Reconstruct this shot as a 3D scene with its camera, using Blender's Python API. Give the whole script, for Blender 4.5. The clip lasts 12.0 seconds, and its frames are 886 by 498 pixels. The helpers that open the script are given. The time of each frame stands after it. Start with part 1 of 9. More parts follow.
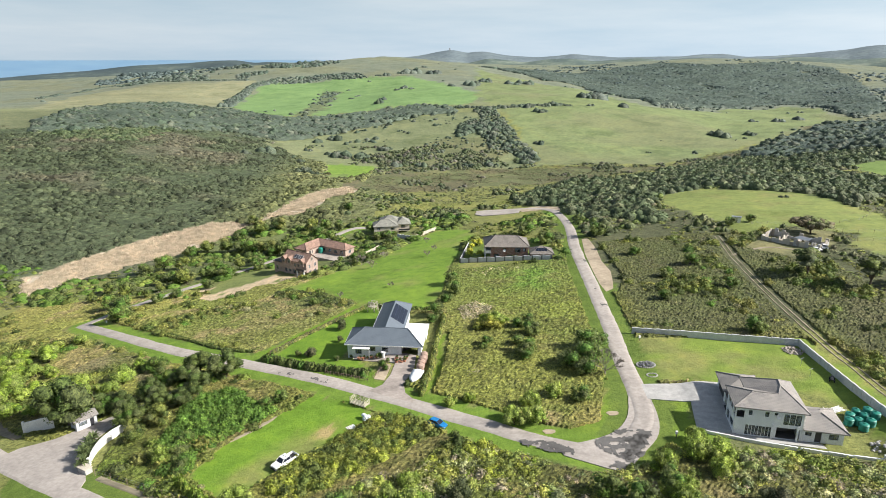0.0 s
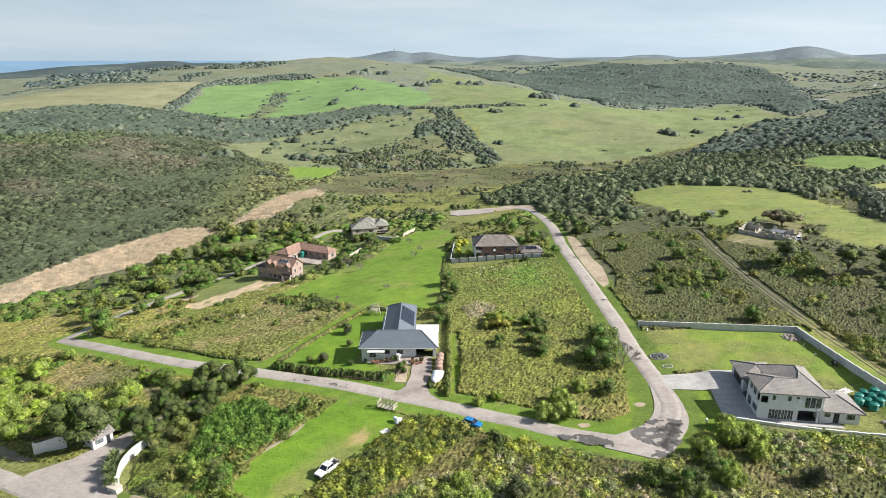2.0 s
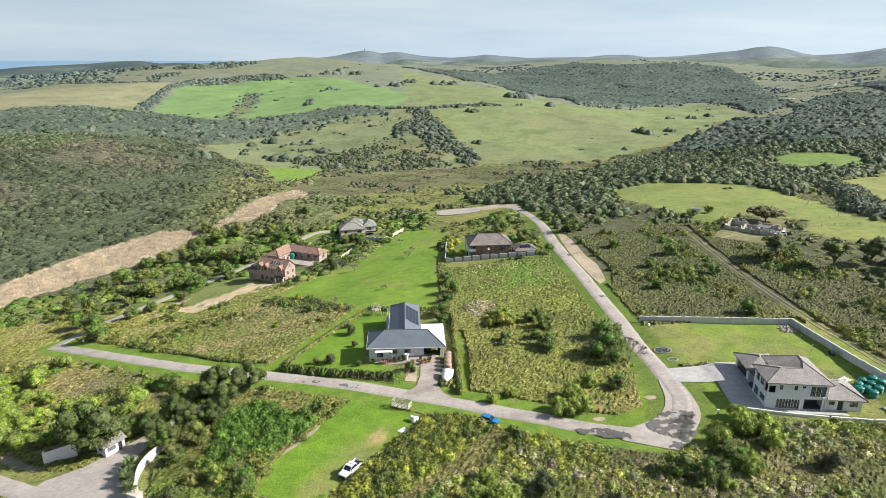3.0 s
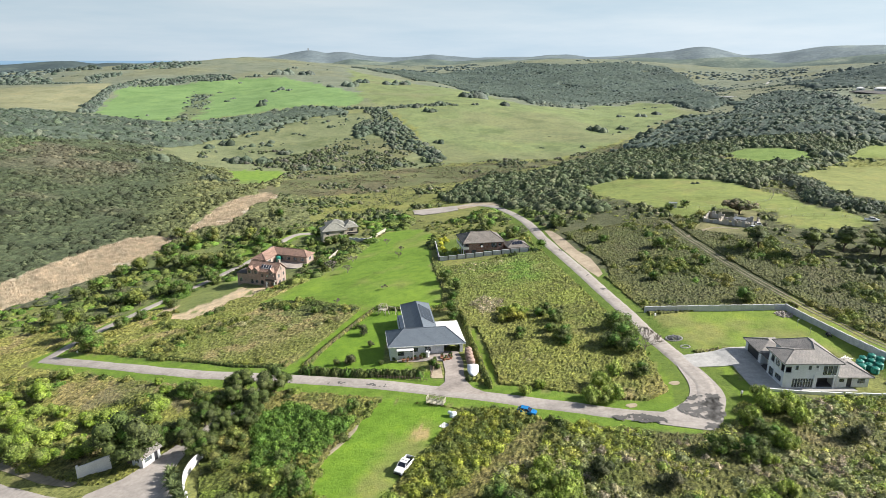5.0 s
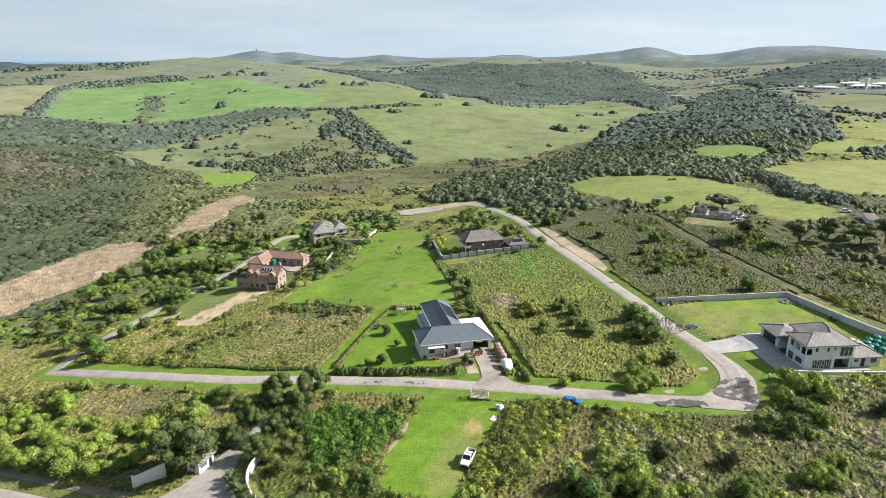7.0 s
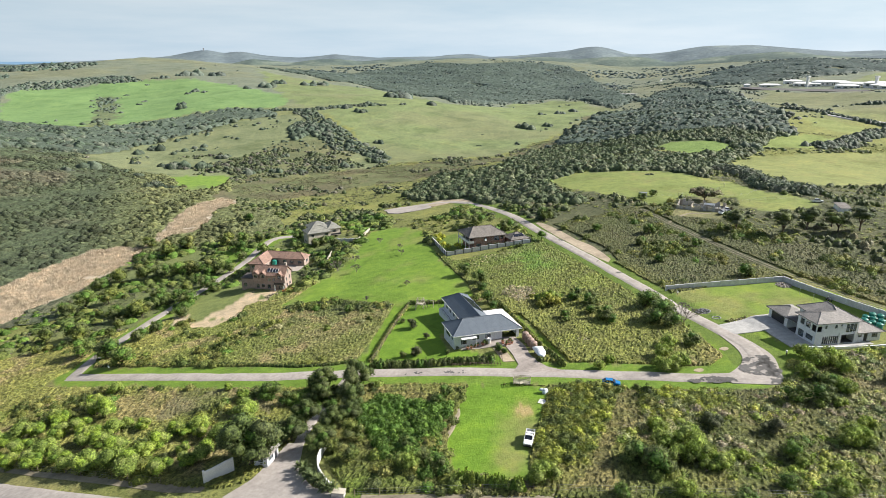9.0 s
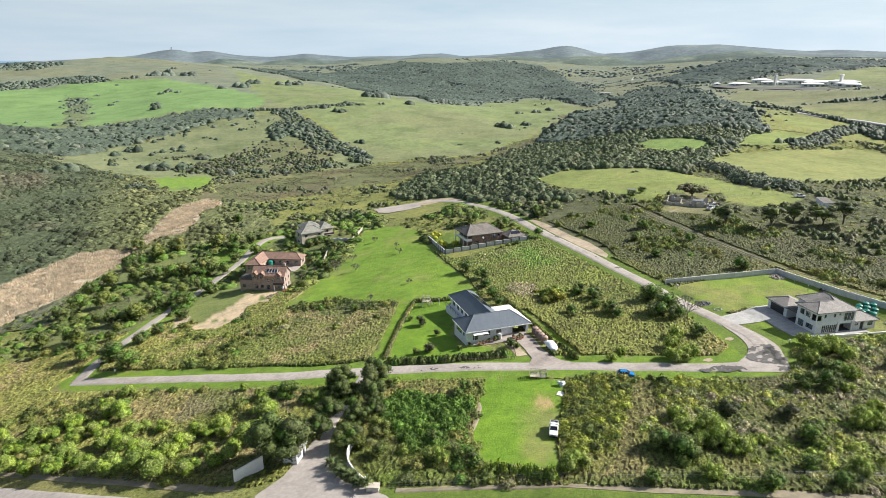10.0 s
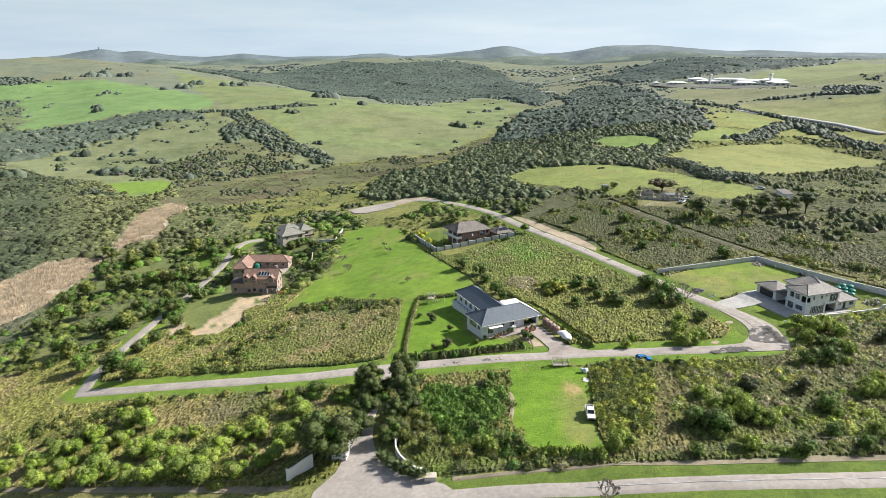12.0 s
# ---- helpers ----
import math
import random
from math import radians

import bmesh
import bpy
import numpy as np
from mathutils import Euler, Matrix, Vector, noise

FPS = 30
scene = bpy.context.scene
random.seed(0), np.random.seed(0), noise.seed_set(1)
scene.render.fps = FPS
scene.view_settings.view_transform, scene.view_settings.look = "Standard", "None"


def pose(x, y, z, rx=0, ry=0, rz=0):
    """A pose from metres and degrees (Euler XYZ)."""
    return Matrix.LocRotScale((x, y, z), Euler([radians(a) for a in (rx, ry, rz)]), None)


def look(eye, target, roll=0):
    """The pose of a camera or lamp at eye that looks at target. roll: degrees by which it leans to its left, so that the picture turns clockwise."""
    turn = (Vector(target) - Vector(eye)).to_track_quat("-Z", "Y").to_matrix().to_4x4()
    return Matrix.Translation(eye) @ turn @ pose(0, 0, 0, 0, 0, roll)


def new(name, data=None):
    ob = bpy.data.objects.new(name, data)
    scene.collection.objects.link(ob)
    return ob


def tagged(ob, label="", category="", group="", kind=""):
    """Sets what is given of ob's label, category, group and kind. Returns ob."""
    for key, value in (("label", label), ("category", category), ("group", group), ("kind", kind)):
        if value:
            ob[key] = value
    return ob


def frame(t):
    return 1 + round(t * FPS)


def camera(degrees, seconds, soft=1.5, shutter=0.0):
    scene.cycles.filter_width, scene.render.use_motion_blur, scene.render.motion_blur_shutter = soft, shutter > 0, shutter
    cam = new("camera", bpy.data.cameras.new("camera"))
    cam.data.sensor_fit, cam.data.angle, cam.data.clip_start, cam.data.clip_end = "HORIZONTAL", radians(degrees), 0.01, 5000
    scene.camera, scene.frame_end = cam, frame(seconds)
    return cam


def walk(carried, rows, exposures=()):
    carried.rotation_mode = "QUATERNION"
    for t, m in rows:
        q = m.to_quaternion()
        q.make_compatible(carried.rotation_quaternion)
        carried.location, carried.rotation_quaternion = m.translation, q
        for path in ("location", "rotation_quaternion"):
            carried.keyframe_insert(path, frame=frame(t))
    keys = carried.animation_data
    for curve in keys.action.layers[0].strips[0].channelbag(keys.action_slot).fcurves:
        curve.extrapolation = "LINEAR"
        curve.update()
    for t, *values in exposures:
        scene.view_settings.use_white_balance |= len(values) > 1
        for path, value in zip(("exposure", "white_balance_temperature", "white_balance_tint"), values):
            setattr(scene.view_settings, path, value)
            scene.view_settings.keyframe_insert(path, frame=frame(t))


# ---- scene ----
cam = camera(70.8, 12.0, soft=0.68)
METRES, EYE, TILT, LEAN, TURN = 115.0, 71.0, -17.4, -0.2, 0.0
ROWS = [
    (0.0, 0.0, 0.0, 0.0, 0.0, 0.0, -0.0),
    (0.5, -0.0339, 0.0004, 0.0008, -1.18, -0.01, 0.39),
    (1.0, -0.0712, 0.0013, 0.0016, -2.52, 0.01, 0.78),
    (1.5, -0.1066, 0.0016, 0.0022, -3.68, 0.01, 1.11),
    (2.0, -0.1452, 0.0011, 0.0025, -4.87, -0.02, 1.47),
    (2.5, -0.1814, 0.0007, 0.003, -6.04, -0.06, 1.84),
    (3.0, -0.2212, 0.0006, 0.0036, -7.44, -0.11, 2.27),
    (5.0, -0.379, 0.0075, 0.0079, -12.26, -0.38, 3.73),
    (5.5, -0.4189, 0.0103, 0.0096, -13.32, -0.46, 4.05),
    (6.0, -0.4626, 0.0146, 0.012, -14.53, -0.55, 4.41),
    (6.5, -0.5034, 0.0197, 0.0143, -15.51, -0.62, 4.69),
    (7.0, -0.5491, 0.025, 0.0171, -16.6, -0.69, 5.05),
    (9.0, -0.7325, 0.0334, 0.0241, -20.87, -1.17, 6.36),
    (9.5, -0.7761, 0.0395, 0.0268, -21.97, -1.33, 6.68),
    (10.0, -0.8225, 0.049, 0.0307, -23.36, -1.52, 7.09),
    (10.5, -0.8639, 0.0595, 0.0348, -24.69, -1.68, 7.46),
    (11.0, -0.9081, 0.0702, 0.039, -26.24, -1.91, 7.87),
    (11.5, -0.948, 0.0805, 0.0429, -27.52, -2.09, 8.21),
    (12.0, -0.9902, 0.0923, 0.0477, -28.65, -2.25, 8.53),
]
walk(cam, [(t, pose(0, 0, EYE, TILT, LEAN, TURN) @ pose(METRES * x, METRES * y, METRES * z, 90 + pitch, roll, yaw)) for t, x, y, z, yaw, pitch, roll in ROWS])

# ---- light: a low morning sun through thin high cloud ----
SUN_AZ, SUN_EL = 99.0, 35.0          # degrees: clockwise from +y, above the horizon
world = bpy.data.worlds.new("sky")
scene.world = world
world.use_nodes = True
wn, wl = world.node_tree.nodes, world.node_tree.links
wn.clear()
sky = wn.new("ShaderNodeTexSky")
sky.sky_type, sky.sun_disc = "NISHITA", False
sky.sun_elevation, sky.sun_rotation = radians(SUN_EL), radians(SUN_AZ)
sky.altitude, sky.air_density, sky.dust_density, sky.ozone_density = 150, 1.0, 2.2, 1.2
# thin streaks of high cloud
wco = wn.new("ShaderNodeTexCoord")
wmap = wn.new("ShaderNodeMapping")
wmap.inputs["Scale"].default_value = (1.2, 2.0, 11.0)
wno = wn.new("ShaderNodeTexNoise")
wno.inputs["Scale"].default_value, wno.inputs["Detail"].default_value = 1.7, 6.0
wno.inputs["Roughness"].default_value = 0.6
wra = wn.new("ShaderNodeValToRGB")
wra.color_ramp.elements[0].position, wra.color_ramp.elements[0].color = 0.40, (0.04, 0.04, 0.04, 1)
wra.color_ramp.elements[1].position, wra.color_ramp.elements[1].color = 0.70, (0.42, 0.42, 0.42, 1)
wmix = wn.new("ShaderNodeMix")
wmix.data_type = "RGBA"
wveil = wn.new("ShaderNodeValToRGB")
wveil.color_ramp.elements[0].position, wveil.color_ramp.elements[0].color = 0.36, (0.47, 0.60, 0.715, 1)
wveil.color_ramp.elements[1].position, wveil.color_ramp.elements[1].color = 0.72, (0.63, 0.715, 0.79, 1)
wgain = wn.new("ShaderNodeVectorMath")
wgain.operation = "SCALE"
wside = wn.new("ShaderNodeMapRange")          # the sky is paler towards the sun
for _k, _v in (("From Min", -0.5), ("From Max", 0.9), ("To Min", 11.4), ("To Max", 15.0)):
    wside.inputs[_k].default_value = _v
wbg = wn.new("ShaderNodeBackground")
wbg.inputs["Strength"].default_value = 0.058
wout = wn.new("ShaderNodeOutputWorld")
wl.new(wco.outputs["Generated"], wmap.inputs["Vector"])
wl.new(wmap.outputs["Vector"], wno.inputs["Vector"])
wl.new(wno.outputs["Fac"], wra.inputs["Fac"])
# the pale haze that a humid sky gathers low down
wsep = wn.new("ShaderNodeSeparateXYZ")
whz = wn.new("ShaderNodeMapRange")
whz.interpolation_type = "SMOOTHSTEP"
for _k, _v in (("From Min", 0.0), ("From Max", 0.30), ("To Min", 0.85), ("To Max", 0.0)):
    whz.inputs[_k].default_value = _v
wmax = wn.new("ShaderNodeMath")
wmax.operation = "MAXIMUM"
wl.new(wco.outputs["Generated"], wsep.inputs["Vector"])
wl.new(wsep.outputs["Z"], whz.inputs["Value"])
wl.new(wsep.outputs["X"], wside.inputs["Value"])
wl.new(wside.outputs["Result"], wgain.inputs["Scale"])
wl.new(whz.outputs["Result"], wmax.inputs[0])
wl.new(wra.outputs["Color"], wmax.inputs[1])
wl.new(wno.outputs["Fac"], wveil.inputs["Fac"])
wl.new(wveil.outputs["Color"], wgain.inputs[0])
wl.new(wgain.outputs["Vector"], wmix.inputs["B"])
wl.new(wmax.outputs["Value"], wmix.inputs["Factor"])
wl.new(sky.outputs["Color"], wmix.inputs["A"])
wl.new(wmix.outputs["Result"], wbg.inputs["Color"])
wl.new(wbg.outputs["Background"], wout.inputs["Surface"])

sun = new("sun", bpy.data.lights.new("sun", "SUN"))
sun.data.energy, sun.data.angle, sun.data.color = 5.0, radians(0.6), (1.0, 0.965, 0.90)
sa, se = radians(SUN_AZ), radians(SUN_EL)
sun.matrix_world = look((0, 0, 0), (-math.sin(sa) * math.cos(se), -math.cos(sa) * math.cos(se), -math.sin(se)))
scene.view_settings.exposure = 0.77

# ---- materials ----
class Nodes:
    """A small builder for one node material."""

    def __init__(self, name, rough=0.8, metal=0.0, spec=0.4):
        self.m = bpy.data.materials.new(name)
        self.m.use_nodes = True
        self.t = self.m.node_tree
        self.b = self.t.nodes["Principled BSDF"]
        self.b.inputs["Roughness"].default_value = rough
        self.b.inputs["Metallic"].default_value = metal
        self.b.inputs["Specular IOR Level"].default_value = spec

    def add(self, kind, **values):
        n = self.t.nodes.new(kind)
        for k, v in values.items():
            n.inputs[k.replace("_", " ")].default_value = v
        return n

    def link(self, a, b):
        self.t.links.new(a, b)

    def noise(self, scale, detail=4.0, rough=0.6, coords="Object"):
        co = self.add("ShaderNodeTexCoord")
        n = self.add("ShaderNodeTexNoise", Scale=scale, Detail=detail, Roughness=rough)
        self.link(co.outputs[coords], n.inputs["Vector"])
        return n.outputs["Fac"]

    def ramp(self, fac, stops):
        r = self.add("ShaderNodeValToRGB")
        e = r.color_ramp.elements
        while len(e) < len(stops):
            e.new(0.5)
        for el, (p, c) in zip(e, stops):
            el.position, el.color = p, (*c, 1) if len(c) == 3 else c
        self.link(fac, r.inputs["Fac"])
        return r.outputs["Color"]

    def mix(self, fac, a, b, blend="MIX"):
        n = self.t.nodes.new("ShaderNodeMix")
        n.data_type, n.blend_type = "RGBA", blend
        for sock, v in (("Factor", fac), ("A", a), ("B", b)):
            if isinstance(v, (int, float)):
                n.inputs[sock].default_value = v
            elif isinstance(v, tuple):
                n.inputs[sock].default_value = (*v, 1)
            else:
                self.link(v, n.inputs[sock])
        return n.outputs["Result"]

    def base(self, c):
        if isinstance(c, tuple):
            self.b.inputs["Base Color"].default_value = (*c, 1)
        else:
            self.link(c, self.b.inputs["Base Color"])

    def bump(self, fac, strength, distance):
        n = self.add("ShaderNodeBump", Strength=strength, Distance=distance)
        self.link(fac, n.inputs["Height"])
        self.link(n.outputs["Normal"], self.b.inputs["Normal"])


def grained(name, c, rough=0.8, vary=0.25, scale=1.5, fine=14.0, bump=0.2, dist=0.02, metal=0.0, spec=0.4):
    """A surface of one colour with blotches, fine grain and relief."""
    n = Nodes(name, rough, metal, spec)
    lo, hi = tuple(x * (1 - vary) for x in c), tuple(min(1, x * (1 + vary)) for x in c)
    big = n.ramp(n.noise(scale), [(0.3, lo), (0.7, hi)])
    g = n.ramp(n.noise(fine, 3), [(0.25, (0.75,) * 3), (0.75, (1.2,) * 3)])
    n.base(n.mix(1.0, big, g, "MULTIPLY"))
    n.bump(n.noise(fine, 3), bump, dist)
    return n.m


def land_material():
    """Ground: the zone colour carried by the mesh, broken up by patches, tussocks and grain."""
    n = Nodes("land", 0.95, 0, 0.15)
    at = n.t.nodes.new("ShaderNodeAttribute")
    at.attribute_name = "zone"
    big = n.ramp(n.noise(0.035, 5), [(0.3, (0.78, 0.80, 0.72)), (0.5, (1, 1, 1)), (0.72, (1.22, 1.14, 1.05))])
    mid = n.ramp(n.noise(0.28, 5, 0.65), [(0.3, (0.72, 0.74, 0.70)), (0.52, (1, 1, 1)), (0.72, (1.25, 1.18, 1.02))])
    fine = n.ramp(n.noise(1.9, 4, 0.7), [(0.3, (0.55, 0.58, 0.5)), (0.5, (1, 1, 1)), (0.7, (1.4, 1.32, 1.15))])
    c = n.mix(1.0, at.outputs["Color"], big, "MULTIPLY")
    c = n.mix(0.8, c, mid, "MULTIPLY")
    blade = n.ramp(n.noise(5.5, 3, 0.7), [(0.32, (0.74, 0.76, 0.70)), (0.5, (1, 1, 1)), (0.68, (1.2, 1.16, 1.05))])
    c = n.mix(1.0, c, blade, "MULTIPLY")
    c2 = n.mix(1.0, c, fine, "MULTIPLY")
    # shade in the crevices between tussocks, put into the colour
    crevice_shade = n.ramp(n.noise(1.15, 5, 0.75), [(0.36, (0.30, 0.32, 0.28)), (0.48, (0.92, 0.93, 0.9)), (0.7, (1.15, 1.12, 1.05))])
    c2 = n.mix(1.0, c2, crevice_shade, "MULTIPLY")
    n.base(n.mix(at.outputs["Alpha"], c, c2))
    n.bump(n.noise(1.15, 5, 0.75), 0.7, 0.35)
    return n.m


def leaf_material(name):
    """Leaves: the plant's own colour, varied from clump to clump, with some light let through."""
    n = Nodes(name, 0.62, 0, 0.25)
    at = n.t.nodes.new("ShaderNodeAttribute")
    at.attribute_name = "tint"
    geo = n.add("ShaderNodeNewGeometry")
    v = n.ramp(geo.outputs["Random Per Island"], [(0.0, (0.74, 0.77, 0.74)), (0.5, (1, 1, 1)), (1.0, (1.28, 1.24, 1.15))])
    c = n.mix(1.0, at.outputs["Color"], v, "MULTIPLY")
    oi = n.add("ShaderNodeObjectInfo")
    w = n.ramp(oi.outputs["Random"], [(0.0, (0.84, 0.86, 0.84)), (0.5, (1, 1, 1)), (1.0, (1.18, 1.14, 1.05))])
    c = n.mix(1.0, c, w, "MULTIPLY")
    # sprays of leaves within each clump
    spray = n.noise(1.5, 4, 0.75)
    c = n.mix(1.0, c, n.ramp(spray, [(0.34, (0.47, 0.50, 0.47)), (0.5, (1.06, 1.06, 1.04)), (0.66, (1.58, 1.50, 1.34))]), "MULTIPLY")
    # single leaves; shade in the gaps between them is put into the colour
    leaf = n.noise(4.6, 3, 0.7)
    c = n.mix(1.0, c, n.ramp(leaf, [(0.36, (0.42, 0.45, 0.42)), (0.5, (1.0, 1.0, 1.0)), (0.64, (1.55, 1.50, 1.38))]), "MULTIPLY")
    n.bump(leaf, 0.9, 0.30)
    n.base(c)
    tr = n.t.nodes.new("ShaderNodeBsdfTranslucent")
    n.link(c, tr.inputs["Color"])
    mx = n.t.nodes.new("ShaderNodeMixShader")
    mx.inputs["Fac"].default_value = 0.22
    out = n.t.nodes["Material Output"]
    n.link(n.b.outputs["BSDF"], mx.inputs[1])
    n.link(tr.outputs["BSDF"], mx.inputs[2])
    n.link(mx.outputs["Shader"], out.inputs["Surface"])
    return n.m


def reed_material():
    """Dry reed blades: the clump's colour with slow drifts of darker and paler stalks."""
    n = Nodes("dry_reed", 0.85, 0, 0.2)
    at = n.t.nodes.new("ShaderNodeAttribute")
    at.attribute_name = "tint"
    drift = n.ramp(n.noise(0.22, 5, 0.65), [(0.32, (0.74, 0.76, 0.74)), (0.5, (1, 1, 1)), (0.68, (1.16, 1.14, 1.12))])
    geo = n.add("ShaderNodeNewGeometry")
    stalk = n.ramp(geo.outputs["Random Per Island"], [(0.0, (0.86, 0.86, 0.86)), (1.0, (1.12, 1.11, 1.09))])
    n.base(n.mix(1.0, n.mix(1.0, at.outputs["Color"], drift, "MULTIPLY"), stalk, "MULTIPLY"))
    return n.m


def tile_material(name, c, vary=0.2, course=0.35, width=0.3, rough=0.75, gap=0.02, stained=1.0):
    """Roof tiles in courses, laid out along the roof's own UV in metres."""
    n = Nodes(name, rough, 0, 0.3)
    uv = n.add("ShaderNodeUVMap")
    br = n.add("ShaderNodeTexBrick", Scale=1.0, Mortar_Size=gap, Mortar_Smooth=0.4, Bias=0.0, Brick_Width=width, Row_Height=course)
    n.link(uv.outputs["UV"], br.inputs["Vector"])
    br.inputs["Color1"].default_value = (*(x * (1 - vary) for x in c), 1)
    br.inputs["Color2"].default_value = (*(x * (1 + vary) for x in c), 1)
    br.inputs["Mortar"].default_value = (*(x * 0.35 for x in c), 1)
    stain = n.ramp(n.noise(0.5, 5), [(0.3, (0.72, 0.72, 0.74)), (0.7, (1.15, 1.12, 1.08))])
    n.base(n.mix(stained, br.outputs["Color"], stain, "MULTIPLY"))
    n.bump(br.outputs["Fac"], -0.8, 0.05)
    return n.m


def brick_material(name, c):
    n = Nodes(name, 0.85, 0, 0.3)
    uv = n.add("ShaderNodeUVMap")
    br = n.add("ShaderNodeTexBrick", Scale=1.0, Mortar_Size=0.012, Brick_Width=0.23, Row_Height=0.085)
    n.link(uv.outputs["UV"], br.inputs["Vector"])
    br.inputs["Color1"].default_value = (*(x * 0.8 for x in c), 1)
    br.inputs["Color2"].default_value = (*(x * 1.2 for x in c), 1)
    br.inputs["Mortar"].default_value = (0.34, 0.3, 0.26, 1)
    stain = n.ramp(n.noise(0.7, 5), [(0.3, (0.75,) * 3), (0.7, (1.15,) * 3)])
    n.base(n.mix(1.0, br.outputs["Color"], stain, "MULTIPLY"))
    return n.m


def road_material(name, c, patch=0.35):
    n = Nodes(name, 0.9, 0, 0.25)
    big = n.ramp(n.noise(0.16, 6, 0.65), [(0.32, tuple(x * (1 - patch) for x in c)), (0.5, c), (0.7, tuple(x * (1 + patch * 0.6) for x in c))])
    mid = n.ramp(n.noise(1.1, 4), [(0.3, (0.82,) * 3), (0.7, (1.12,) * 3)])
    n.base(n.mix(1.0, big, mid, "MULTIPLY"))
    n.bump(n.noise(9.0, 3), 0.25, 0.02)
    return n.m


def glass_material():
    n = Nodes("window_glass", 0.04, 0, 0.5)
    n.base((0.55, 0.62, 0.66))
    n.b.inputs["Transmission Weight"].default_value = 0.85
    return n.m


M_LAND = land_material()
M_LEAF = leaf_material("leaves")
M_REED = reed_material()
M_BARK = grained("bark", (0.11, 0.085, 0.065), 0.95, 0.3, 2, 18, 0.5, 0.03)
M_ROAD = road_material("worn_asphalt", (0.385, 0.342, 0.308), 0.20)
M_ROAD_LOW = road_material("grey_asphalt", (0.372, 0.332, 0.300), 0.12)
M_TAR = road_material("old_tar", (0.125, 0.118, 0.112))
M_PAVE = road_material("brick_paving", (0.36, 0.31, 0.275))
M_SOIL = road_material("dry_soil", (0.275, 0.235, 0.165))
M_CONC = grained("concrete", (0.42, 0.405, 0.385), 0.9, 0.18, 0.8, 12)
M_DIRT = road_material("bare_soil", (0.40, 0.325, 0.235))
M_SLATE = tile_material("blue_grey_roof_sheet", (0.132, 0.156, 0.184), 0.03, 0.35, 7.0, 0.45, 0.014, 0.35)
M_TILE_GREY = tile_material("grey_concrete_tiles", (0.30, 0.28, 0.262), 0.08, 0.33, 0.31)
M_TILE_BROWN = tile_material("weathered_brown_tiles", (0.215, 0.195, 0.175), 0.22, 0.34, 0.32)
M_TILE_RED = tile_material("terracotta_tiles", (0.315, 0.205, 0.16), 0.2, 0.34, 0.32)
M_TILE_SAND = tile_material("sandy_grey_tiles", (0.275, 0.275, 0.240), 0.16, 0.34, 0.32)
M_RENDER = grained("pale_grey_plaster", (0.70, 0.71, 0.73), 0.85, 0.07, 0.6, 8, 0.1, 0.01)
M_WHITE = grained("white_paint", (0.78, 0.77, 0.75), 0.6, 0.06, 0.7, 9, 0.1, 0.01)
M_CREAM = grained("cream_plaster", (0.50, 0.45, 0.37), 0.85, 0.1, 0.6, 8, 0.1, 0.01)
M_BRICK_PINK = brick_material("pink_face_brick", (0.40, 0.285, 0.235))
M_BRICK_RED = brick_material("red_face_brick", (0.24, 0.105, 0.075))
M_FRAME = grained("dark_window_frame", (0.035, 0.035, 0.04), 0.4, 0.1, 2, 20)
M_GLASS = glass_material()
M_ROOM = grained("dark_interior", (0.10, 0.09, 0.085), 0.9, 0.2)
M_WOOD = grained("weathered_wood", (0.22, 0.165, 0.115), 0.85, 0.3, 2, 16, 0.4, 0.02)
M_WALLGREY = grained("grey_precast_wall", (0.54, 0.54, 0.55), 0.9, 0.12, 0.7, 8, 0.15, 0.02)
M_SOLAR = grained("solar_glass", (0.018, 0.022, 0.035), 0.15, 0.15, 1, 4, 0.0, 0.001, 0.0, 0.6)
M_METAL = grained("galvanised_metal", (0.46, 0.47, 0.48), 0.4, 0.15, 2, 12, 0.1, 0.01, 0.9)
M_PALEWOOD = grained("bleached_wood", (0.50, 0.45, 0.36), 0.85, 0.2, 2, 16, 0.3, 0.02)
M_DARKSTONE = grained("dark_grey_stone", (0.15, 0.15, 0.155), 0.9, 0.35, 2, 10, 0.3, 0.03)
M_ORANGE = grained("mottled_orange", (0.42, 0.17, 0.05), 0.8, 0.3, 2, 12, 0.3, 0.02)
M_CLAY = grained("terracotta_pot", (0.34, 0.16, 0.10), 0.8, 0.2, 3, 14, 0.1, 0.01)
M_BLUEBAG = grained("pale_blue_sacking", (0.62, 0.68, 0.74), 0.7, 0.15, 3, 10, 0.3, 0.03)
M_RUBBER = grained("tyre_rubber", (0.025, 0.025, 0.026), 0.8, 0.1, 4, 20)
M_TANK_GREEN = grained("green_tank_plastic", (0.02, 0.20, 0.15), 0.45, 0.12, 1, 6, 0.05, 0.01)
M_TANK_BROWN = grained("pinkish_brown_tank_plastic", (0.34, 0.235, 0.185), 0.55, 0.12, 1, 6, 0.05, 0.01)
M_CARBLUE = grained("blue_car_paint", (0.015, 0.17, 0.42), 0.25, 0.06, 1, 5, 0.0, 0.001, 0.0, 0.6)
M_CARWHITE = grained("white_car_paint", (0.80, 0.80, 0.80), 0.3, 0.03, 1, 5, 0.0, 0.001, 0.0, 0.6)
M_COVER = grained("white_boat_cover", (0.78, 0.79, 0.80), 0.6, 0.06, 1.2, 6, 0.2, 0.03)

